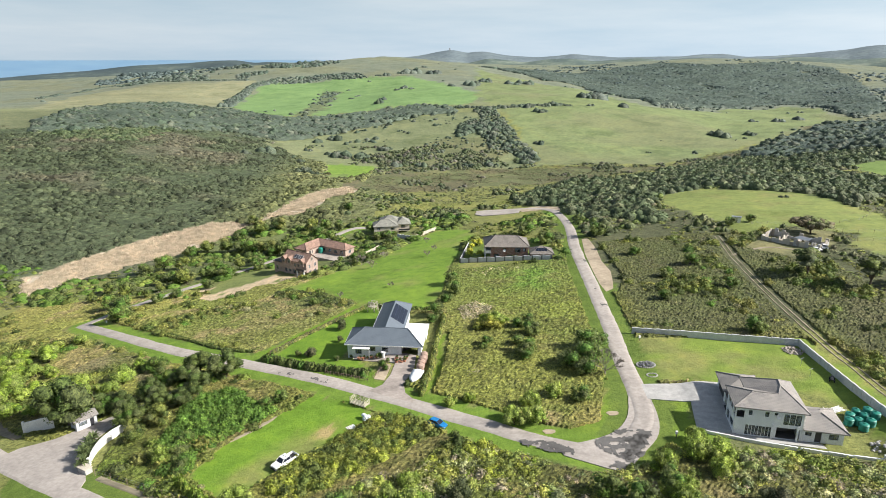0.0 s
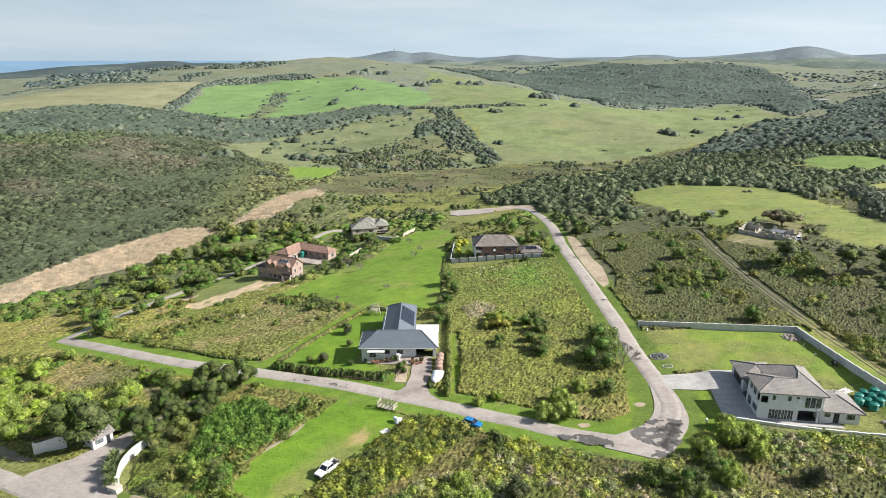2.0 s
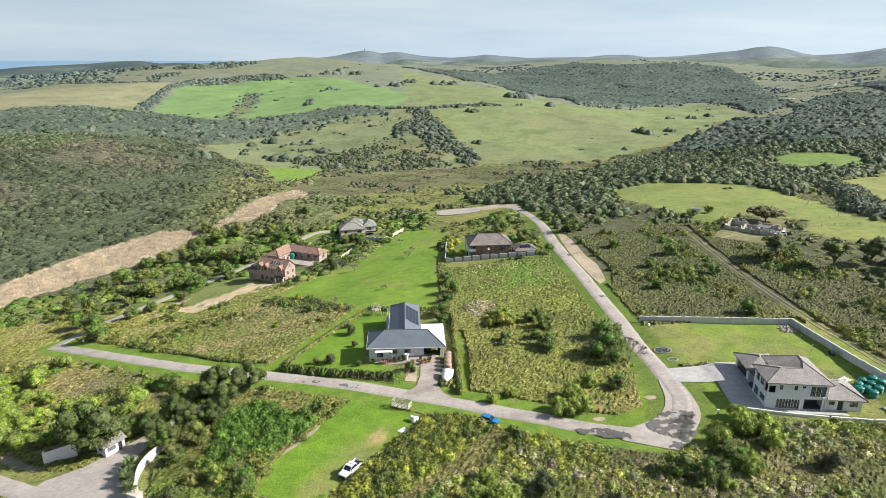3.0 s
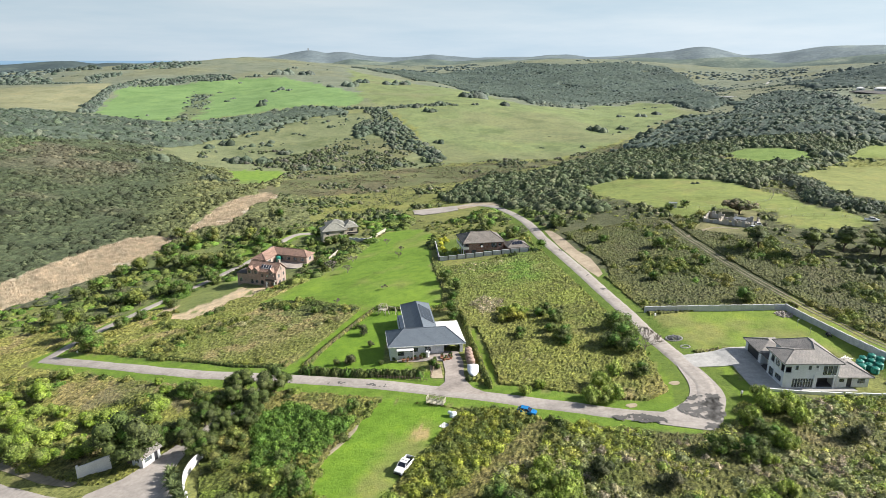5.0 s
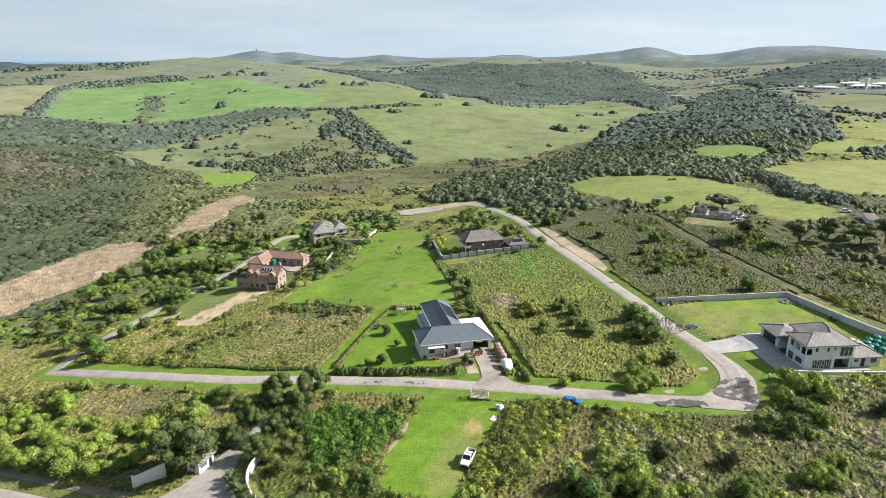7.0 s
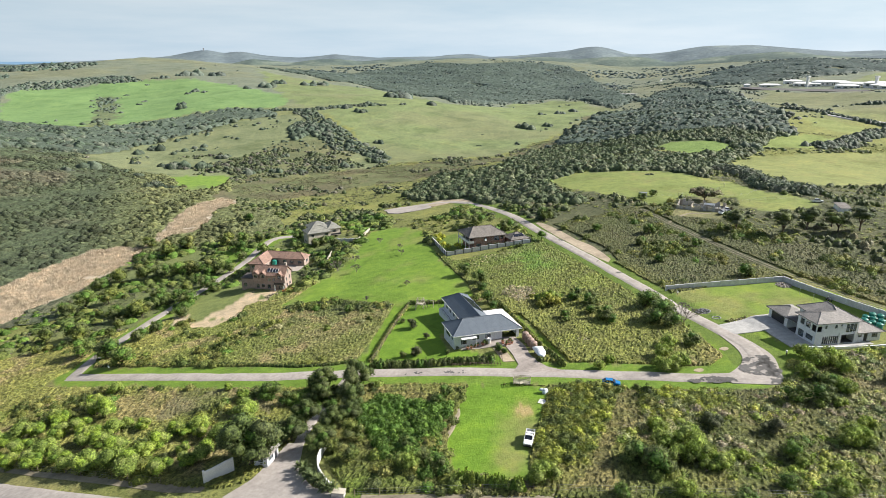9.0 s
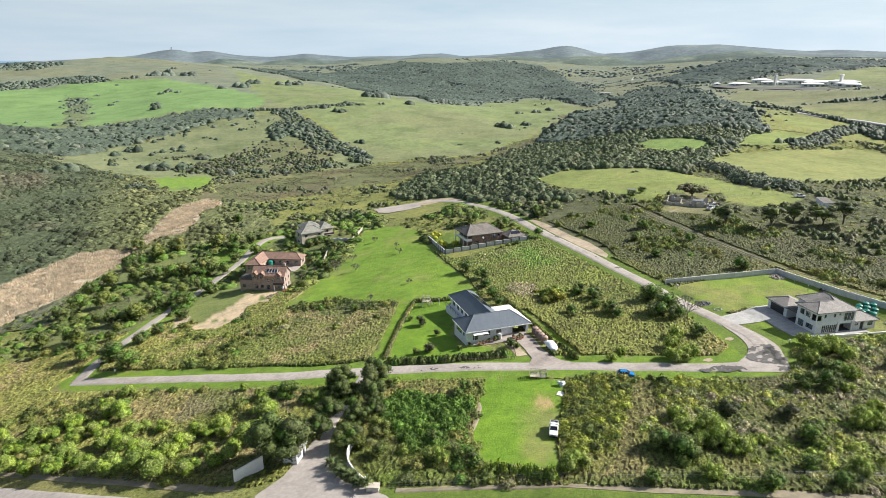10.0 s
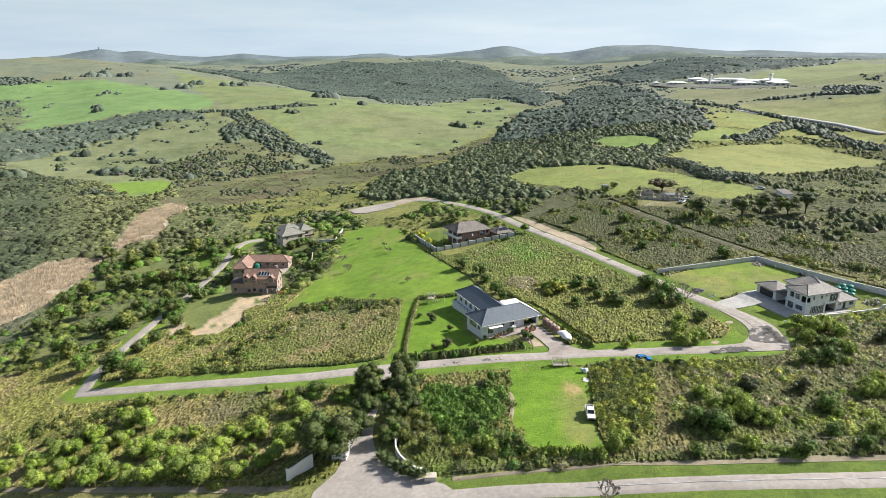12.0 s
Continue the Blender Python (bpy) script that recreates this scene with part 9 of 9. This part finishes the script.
# bright green young trees of the rough grove: place and crown radius
GROVE = [(-140.0, 165.2, 2.2), (-139.4, 156.9, 1.8), (-133.9, 158.9, 3.1), (-129.5, 160.3, 3.1), (-126.1, 159.1, 2.8), (-127.6, 151.8, 2.9), (-122.0, 162.4, 2.8), (-120.4, 154.9, 2.7), (-123.8, 141.9, 2.8), (-121.6, 145.7, 3.1), (-119.1, 142.2, 2.2), (-115.7, 154.9, 2.7), (-113.4, 162.2, 2.8), (-114.8, 168.9, 2.2), (-111.1, 158.8, 3.4), (-112.1, 146.5, 2.8), (-114.1, 146.8, 2.6), (-112.0, 134.3, 3.2), (-116.1, 137.7, 2.4), (-108.0, 147.6, 2.6), (-105.4, 149.6, 1.7), (-101.6, 145.7, 2.0), (-110.2, 142.6, 2.5), (-106.8, 137.3, 3.0)]
GROVE_EDGE = [(-106.5, 130.6, 3.2), (-103.2, 127.1, 3.2), (-100.8, 131.9, 2.6), (-97.9, 134.1, 2.7), (-97.0, 122.9, 2.5), (-94.7, 139.3, 2.0), (-89.6, 137.2, 2.4), (-89.1, 134.1, 2.0), (-85.6, 130.9, 2.6), (-88.6, 124.3, 2.5), (-92.5, 123.0, 2.2), (-79.4, 138.6, 3.1), (-79.6, 147.4, 2.0), (-81.8, 132.9, 2.1), (-79.4, 132.4, 2.4), (-84.3, 126.8, 2.1), (-82.5, 154.9, 1.5), (-110.1, 172.9, 2.3), (-93.0, 136.2, 2.0), (-92.7, 129.3, 1.8), (-133.4, 151.1, 2.6), (-138.2, 170.6, 2.3), (-129.2, 147.4, 2.3)]
for x, y, r in GROVE + GROVE_EDGE:
    plant("citrus", x, y, r / 2.0)
for x, y, r in [(-73.5, 143.7, 3.2), (-69.8, 139.0, 2.8), (26.9, 83.0, 3.3), (8.6, 68.7, 3.1), (-24.3, 73.6, 1.7), (-9.1, 63.1, 2.5), (0.8, 63.1, 1.9), (1.2, 57.5, 2.4)]:
    plant("lush", x, y, r / 2.3)
for x, y, r in [(-61.0, 140.6, 3.6), (-62.4, 135.6, 2.6), (-53.3, 137.2, 3.8), (-57.0, 128.8, 3.1), (-67.6, 127.9, 3.0), (-71.5, 122.4, 2.8), (-62.8, 121.7, 2.6), (-58.7, 123.6, 2.4), (-66.8, 115.9, 2.8), (-80.2, 117.3, 5.4), (-80.0, 120.0, 3.0), (-75.7, 121.9, 2.8)]:
    plant("milkwood", x, y, r / 3.1)
for x, y, r in [(-59.7, 115.4, 3.1), (-62.2, 109.0, 2.4), (-63.9, 113.3, 2.0), (-65.2, 135.4, 2.0)]:
    plant("olive", x, y, r / 2.2)
# pale green plumes
for x, y, r in [(-33.0, 84.0, 3.4), (-35.3, 84.4, 1.9), (-5.2, 87.6, 2.5), (-8.2, 81.9, 3.3), (-4.4, 80.8, 3.6), (-5.5, 76.2, 3.3), (-9.2, 77.2, 2.7), (-6.8, 73.3, 2.1), (-4.7, 72.4, 2.7), (0.0, 72.8, 1.9), (22.2, 68.2, 3.1), (28.9, 70.1, 2.2), (6.9, 58.4, 2.5), (7.8, 66.4, 1.7), (-15.4, 69.7, 2.2), (-52.9, 100.5, 2.6)] + [(46.1, 98.3, 2.6), (45.1, 93.5, 3.4), (48.0, 92.1, 3.4), (47.0, 88.0, 2.8), (38.3, 90.5, 2.7), (38.3, 80.8, 2.6), (40.0, 84.4, 1.9), (32.0, 78.0, 1.7), (28.6, 79.5, 1.5), (20.9, 67.5, 2.7), (23.4, 66.6, 2.7), (14.0, 110.2, 2.4), (18.7, 113.7, 3.1), (23.9, 118.2, 2.9), (18.7, 107.8, 3.3), (14.4, 107.4, 2.4), (1.7, 116.7, 2.2), (5.7, 118.4, 1.9), (35.9, 82.8, 1.8)]:
    plant("willow", x, y, r / 2.6)
# dark bushes
for x, y, r in [(30.8, 80.6, 3.0), (37.8, 87.3, 1.9), (37.4, 84.1, 2.4), (29.0, 116.2, 2.9), (36.0, 141.9, 3.7), (34.0, 133.0, 4.1), (29.6, 132.3, 3.5), (32.5, 127.8, 3.1), (39.5, 143.3, 3.1), (20.6, 141.5, 3.6), (20.8, 137.9, 2.5), (19.8, 146.8, 2.3), (21.3, 157.5, 2.4), (10.7, 145.1, 1.4), (11.7, 70.9, 2.2), (-38.9, 120.6, 1.8), (-36.0, 123.2, 2.0), (-32.1, 124.0, 0.9)] + [(-16.2, 80.9, 3.1), (-14.4, 77.8, 3.1), (-13.7, 75.1, 2.0), (-48.2, 97.5, 2.4), (-47.3, 94.9, 1.4), (-49.7, 101.2, 2.4), (-50.5, 106.3, 2.2)]:
    plant("wild", x, y, r / 2.25)
for x, y, r in [(2.9, 82.6, 3.2), (12.3, 76.6, 2.7), (51.3, 79.6, 2.8)]:
    plant("greybush", x, y, r / 2.1)
for x, y, r in [(13.8, 158.7, 3.5), (10.2, 158.4, 2.0), (11.8, 167.3, 1.4)]:
    plant("gold", x, y, r / 2.1)
# the lower valley: round dark bushes along the lane, and paler ones between
for x, y, r in [(-116.4, 208.2, 4.2), (-124.6, 217.5, 4.0), (-130.9, 241.2, 4.2), (-108.4, 220.9, 2.7), (-92.6, 252.3, 4.3), (-102.5, 257.1, 3.4), (-94.9, 236.5, 2.7), (-83.9, 266.3, 3.5), (-67.8, 307.1, 3.4), (-57.9, 310.8, 3.2), (-82.0, 294.7, 3.9), (-96.9, 300.2, 4.5)]:
    plant("wild", x, y, r / 2.1)
for x, y, r in [(-111.4, 309.0, 5.3), (-122.2, 309.0, 4.7), (-129.9, 305.6, 4.7), (-132.1, 279.7, 5.5), (-137.3, 273.2, 4.8), (-123.9, 280.4, 4.3), (-104.1, 305.4, 4.7), (-111.1, 328.3, 4.3), (-90.6, 299.7, 4.6), (-82.0, 295.5, 5.1), (-108.9, 249.7, 4.9), (-115.1, 251.5, 3.4), (-119.0, 251.8, 3.2), (-128.1, 236.6, 4.2), (-133.0, 232.7, 2.3), (-92.6, 341.1, 5.2), (-100.7, 336.0, 5.7), (-110.8, 354.3, 4.0), (-73.4, 333.7, 5.1), (-64.9, 334.9, 4.4)]:
    plant("olive" if int(x * 3 + y) % 2 else "wild", x, y, r / 2.3)
for x, y, r in [(-140.5, 246.5, 3.4), (-118.0, 231.9, 2.2), (-116.0, 240.1, 2.3), (-89.4, 304.4, 2.3), (-93.1, 270.9, 3.1), (-140.9, 233.7, 2.1), (-125.3, 263.4, 2.0), (-105.6, 310.6, 2.9)]:
    plant("olive", x, y, r / 2.2)
for x, y in ((13.7, 257.6), (16.0, 258.6), (12.4, 250.6), (15.8, 254.4), (11.2, 242.1), (11.0, 236.7), (14.6, 235.0)):
    plant("ball", x, y, 1.3)
plant("greybush", 27.4, 223.6, 0.8)
plant("globe", 45.4, 218.6, 1.45)
plant("acacia", 140.5, 229.0, 1.15)
for x, y, s in ((115.1, 185.3, 1.35), (127.2, 173.8, 1.45), (140.9, 174.3, 1.2), (148.2, 166.3, 1.3), (156.5, 163.5, 1.45), (152.0, 172.0, 1.1)):
    plant("pine", x, y, s)
for x, y, s in ((-66.6, 322.5, 2.0), (-86.2, 275.0, 1.6), (-96.0, 260.5, 1.6), (-56.9, 331.7, 1.6), (-83.1, 291.9, 1.8), (-107.8, 219.0, 1.3), (-58.7, 376.5, 1.8), (-111.0, 196.6, 1.8), (-92.0, 254.8, 1.8), (-94.0, 236.0, 1.4), (-101.9, 258.8, 1.5), (-112.6, 251.2, 1.6), (-118.8, 258.2, 1.6), (-82.0, 262.5, 1.3), (-102.9, 224.8, 1.4),
                (-42.4, 191.5, 0.9), (-104.0, 272.0, 1.7), (-88.0, 282.0, 1.6), (-75.0, 290.0, 1.8), (-70.0, 274.0, 1.4), (-124.0, 226.0, 1.4), (117.0, 246.0, 1.3), (127.5, 250.5, 1.2),
                (-31.0, 256.0, 1.3), (-38.0, 258.0, 1.2), (-24.0, 283.5, 1.3), (-25.5, 291.0, 1.5), (3.4, 201.0, 1.3), (41.0, 242.0, 1.8), (36.0, 262.0, 1.9), (63.0, 246.0, 1.9),
                (-2.6, 166.0, 1.1), (-1.6, 172.0, 1.3), (1.5, 182.0, 1.2), (4.0, 190.0, 1.3), (81.0, 147.0, 1.5), (72.0, 190.0, 1.2), (88.0, 178.0, 1.4), (84.0, 200.0, 1.3), (70.0, 215.0, 1.3), (66.0, 172.0, 1.1)):
    plant("wild", x, y, s)


def bare_tree(x, y, high, seed, label):
    """A leafless tree of forking twigs."""
    r = random.Random(seed)
    e = thing("bare_tree", pose(x, y, gz(x, y)), label, "tree", "leafless trees")
    bm = bmesh.new()

    def grow(p, d, L, rad, depth):
        q = p + d * L
        tube(bm, p, q, max(rad, 0.030), max(rad * 0.65, 0.022), 3, False)
        if depth:
            for _ in range(3 if depth > 1 else 5):
                nd = (d + Vector((r.uniform(-0.7, 0.7), r.uniform(-0.7, 0.7), r.uniform(-0.1, 0.6)))).normalized()
                grow(q, nd, L * r.uniform(0.55, 0.8), rad * 0.6, depth - 1)

    tube(bm, (0, 0, -0.3), (0, 0, high * 0.16), high * 0.03, high * 0.025, 6, False)
    for i in range(6):
        a = i * 1.05 + r.uniform(-0.3, 0.3)
        grow(Vector((0, 0, high * 0.14)), Vector((0.75 * math.cos(a), 0.75 * math.sin(a), r.uniform(0.45, 1.1))).normalized(), high * r.uniform(0.20, 0.27), high * 0.014, 4)
    part("crown", bm, M_TWIG, e, "bare grey twigs")


M_TWIG = grained("grey_twigs", (0.33, 0.285, 0.25), 0.95, 0.2, 2, 18)
for i, (x, y, hgt) in enumerate([(-7.3, 276.5, 3.6), (-6.3, 246.3, 3.4), (-24.8, 254.5, 3.8), (-34.0, 247.8, 5.4), (-28.3, 237.6, 4.2), (-3.5, 257.0, 3.0), (-18.0, 205.0, 2.4), (-34.8, 198.6, 2.6), (37.3, 127.6, 7.0), (-46.0, 74.0, 5.0)]):
    bare_tree(x, y, hgt, 70 + i, "small leafless grey tree on the grass")


def spiky(x, y, high, seed):
    """A palm-like rosette on a short stem."""
    r = random.Random(seed)
    e = thing("spiky_plant", pose(x, y, gz(x, y)), "palm-like spiky garden plant beside the entrance wall", "plant", "spiky entrance plants")
    bm = bmesh.new()
    tube(bm, (0, 0, -0.2), (0.1, 0, high), 0.14, 0.1, 6)
    part("stem", bm, M_BARK, e)
    bm = bmesh.new()
    for i in range(46):
        a, el = r.uniform(0, 6.28), r.uniform(-0.3, 1.3)
        d = Vector((math.cos(a) * math.cos(el), math.sin(a) * math.cos(el), math.sin(el)))
        s = Vector((-math.sin(a), math.cos(a), 0)) * 0.13
        p = Vector((0.1, 0, high))
        L = r.uniform(1.2, 2.1)
        m1, m2 = p + d * L * 0.55, p + d * L + Vector((0, 0, -0.3))
        vs = [bm.verts.new(q) for q in (p - s, p + s, m1 + s, m1 - s, m2)]
        bm.faces.new(vs[:4])
        bm.faces.new((vs[3], vs[2], vs[4]))
    ob = part("rosette", bm, M_LEAF, e)
    at = ob.data.color_attributes.new("tint", "FLOAT_COLOR", "POINT")
    at.data.foreach_set("color", np.tile(np.array([0.12, 0.16, 0.07, 1.0], np.float32), len(ob.data.vertices)))


for i, (x, y) in enumerate([(-70.2, 107.0), (-70.0, 104.8), (-69.2, 102.8), (-68.2, 101.0), (-70.9, 109.4), (-67.4, 99.6), (-71.6, 110.8), (-70.6, 106.0), (-69.6, 103.6), (-68.8, 102.0), (-71.2, 108.2)]):
    spiky(x, y, 0.8 + 0.5 * (i % 3), 90 + i)


def hedge(pts, width, high, sets, label):
    line = smooth_line(pts, 0.55)
    n = len(line) * 3
    k = RNG.randint(len(line), size=n)
    x = line[k, 0] + (RNG.rand(n) - 0.5) * width * 0.6
    y = line[k, 1] + (RNG.rand(n) - 0.5) * width * 0.6
    rad = width * (0.45 + 0.2 * RNG.rand(n))
    ob = bush_field("hedge", x, y, rad, high * (0.85 + 0.3 * RNG.rand(n)), tints(n, *sets), MID_SHAPES, label, "hedge")
    del ob["kind"]


hedge([(-46.6, 147.8), (-41.8, 144.9), (-33.5, 141.0), (-25.1, 137.0), (-18.7, 134.2)], 1.9, 1.7, (DARK, LUSH[1:2]), "clipped dark green hedge along the front lawn")
hedge([(-119.0, 209.0), (-117.2, 202.0), (-104.0, 190.6), (-86.0, 176.3), (-69.8, 163.2), (-62.3, 157.7), (-52.4, 154.0), (-49.6, 157.0)], 0.9, 0.7, (DARK, OLIVE[3:4]), "low dark hedge along the edge of a rough plot")
hedge([(-4.7, 122.5), (-2.6, 139.3), (-1.7, 151.0), (-0.4, 159.5), (0.6, 170.0)], 1.1, 1.4, (DARK, OLIVE), "tall green boundary hedge beside the house")
hedge([(-46.0, 151.5), (-36.5, 167.0), (-25.0, 184.0)], 1.2, 0.9, (OLIVE, DARK), "low straggling hedge along a pole fence")
hedge([(-23.3, 186.4), (-14.2, 180.2), (-4.0, 176.5)], 1.4, 1.1, (DARK, LUSH), "low dark hedge behind the house")
hedge([(-47.0, 91.7), (-42.8, 88.5), (-37.4, 83.3)], 1.6, 2.4, (LIME, FRESH), "row of tall pale green cane grass")
hedge([(17.0, 236.0), (14.5, 227.5), (25.0, 224.0)], 1.0, 0.7, (LUSH, YELLOW), "low garden border by a wall")

for x, y in ((14.1, 162.1), (11.9, 160.4), (16.4, 162.5)):
    plant("citrus", x, y, 0.85)
for x, y, s in ((-35.2, 257.8, 0.9), (-36.6, 249.0, 1.0), (-43.1, 244.7, 0.8), (-48.0, 240.4, 0.9), (-44.6, 259.6, 0.8), (-34.8, 277.7, 1.1), (-53.9, 242.6, 0.7), (-17.7, 318.6, 1.2), (-38.3, 322.4, 1.5), (-37.8, 303.1, 1.0), (-33.0, 301.5, 1.3), (-28.5, 303.0, 1.4), (-24.5, 304.5, 1.2), (-31.0, 305.0, 1.2), (-42.2, 305.4, 1.4),
                (-22.2, 286.6, 1.1), (-11.1, 296.3, 1.1), (-72.9, 144.9, 1.1)):
    plant("wild", x, y, s)
# border plants of the house garden
for x, y, s in ((-16.0, 143.6, 0.45), (-26.9, 144.3, 0.5), (-14.8, 138.2, 0.6), (-13.9, 136.6, 0.5), (-17.6, 136.2, 0.35), (-37.9, 148.6, 0.5), (-23.4, 145.6, 0.3), (-13.6, 140.8, 0.35), (-30.5, 172.0, 0.5)):
    plant("wild", x, y, s)
for x, y, s in ((-29.1, 166.3, 1.0), (-28.2, 156.7, 0.6), (-34.0, 148.3, 0.85), (-34.9, 147.6, 0.6), (-19.8, 136.6, 0.4)):
    plant("greybush", x, y, s)
block("dead_brush", [(9.3, 180.2), (15.5, 173.4), (12.5, 166.1), (6.3, 165.6), (5.2, 174.8)], 1.05, 0.8, 1.4, 0.9, (ASH,), "grey dead brushwood on the rough plot", "brush", [leaf_shape(120 + i, 60, 0.13, 0.4, -0.1, True, 0.2, fill=0.6, wild=1.2) for i in range(4)])
block("dead_brush", [(5.8, 130.4), (9.0, 130.6), (9.4, 133.4), (6.2, 134.0)], 1.0, 0.7, 1.1, 0.7, (ASH,), "grey dead brushwood on the rough plot", "brush", [leaf_shape(124 + i, 60, 0.13, 0.4, -0.1, True, 0.2, fill=0.6, wild=1.2) for i in range(4)])
for x, y, s in ((14.5, 161.0, 1.2), (12.0, 163.0, 0.9), (17.0, 160.0, 0.9)):
    plant("citrus", x, y, s)
for x, y, s in ((23.4, 152.0, 1.5), (23.5, 160.2, 1.1), (11.5, 147.7, 0.8)):
    plant("wild", x, y, s)
block("dead_brush", [(9.0, 205.0), (27.0, 209.0), (28.0, 214.5), (10.0, 219.0)], 2.1, 0.7, 1.3, 0.7, (ASH, SCRUB[2:3]), "grey dead brushwood below a garden wall", "brush", [leaf_shape(128 + i, 60, 0.13, 0.4, -0.1, True, 0.2, fill=0.6, wild=1.2) for i in range(4)])
V_HEDGE = [(-57.1, 122.5), (-55.6, 126.0), (-50.5, 130.7), (-44.5, 126.7), (-41.0, 122.1), (-36.3, 120.1), (-36.0, 117.9), (-42.9, 107.8), (-46.4, 101.8), (-45.8, 95.9), (-49.0, 94.4), (-52.4, 99.2), (-53.0, 101.5), (-55.8, 105.9), (-57.0, 113.3)]
V_GORSE = [(-13.1, 112.4), (-7.3, 113.0), (-3.8, 108.8), (-4.3, 103.0), (-10.4, 96.3), (-18.8, 89.7), (-24.0, 84.3), (-27.8, 85.8), (-30.1, 90.9), (-25.7, 98.0), (-20.8, 104.1)]
V_CORNER = [(3.2, 102.8), (9.9, 100.0), (15.2, 94.6), (17.0, 91.1), (12.3, 89.2), (4.6, 86.9), (-2.9, 86.6), (-5.0, 91.9), (-1.8, 97.7)]
block("green_thicket", V_HEDGE, 1.4, 1.1, 1.7, 1.25, (LUSH * 1.05, LUSH * 0.92, LUSH[2:] * 1.1), "dense glossy green thicket beside the mown lawn", "thicket")
block("gorse", V_GORSE, 1.35, 1.0, 1.7, 1.0, (OLIVE[:2] * 1.15, OLIVE[3:4], GOLD[3:], YELLOW[2:], YELLOW[2:] * 1.1, DARK[2:3]), "dense olive and yellow flowering bushes by the road", "bushes")
block("gorse", V_CORNER, 1.6, 0.8, 1.5, 1.0, (OLIVE[:1] * 1.2, YELLOW[2:], YELLOW[2:] * 1.15, OLIVE[:2]), "olive bushes with yellow flowers along the road", "bushes")
block("bank_thicket", [(-62, 142), (-52, 139), (-58, 132), (-68, 135), (-70, 141)], 1.9, 1.0, 1.8, 1.2, (DARK, LUSH), "dark green thicket below the road", "thicket")
block("edge_thicket", [(-60.5, 214.5), (-43.6, 206.0), (-28.5, 188.5), (-33.5, 183.0), (-47.0, 197.5), (-60.0, 207.0)], 1.7, 0.8, 1.5, 1.0, (DARK, DARK, WOODS), "dark green bushes along the lawn's edge", "bushes")
block("lane_thicket", [(-66, 296), (-44, 300), (-36, 286), (-40, 280), (-60, 282)], 3.6, 1.0, 1.9, 1.0, (LUSH, DARK, FRESH[:1]), "lush green bushes between the lower houses", "thicket")
block("top_scrub", [(16, 269), (47, 262), (53, 296), (34, 304), (14, 318), (18, 290)], 5.2, 0.8, 1.7, 0.75, (DARK, OLIVE, GREYISH[3:]), "dark bushes behind the brown house", "thicket")
tufts()
shrubs()
south_scrub()
mid_scrub()
reeds()
far_woods()
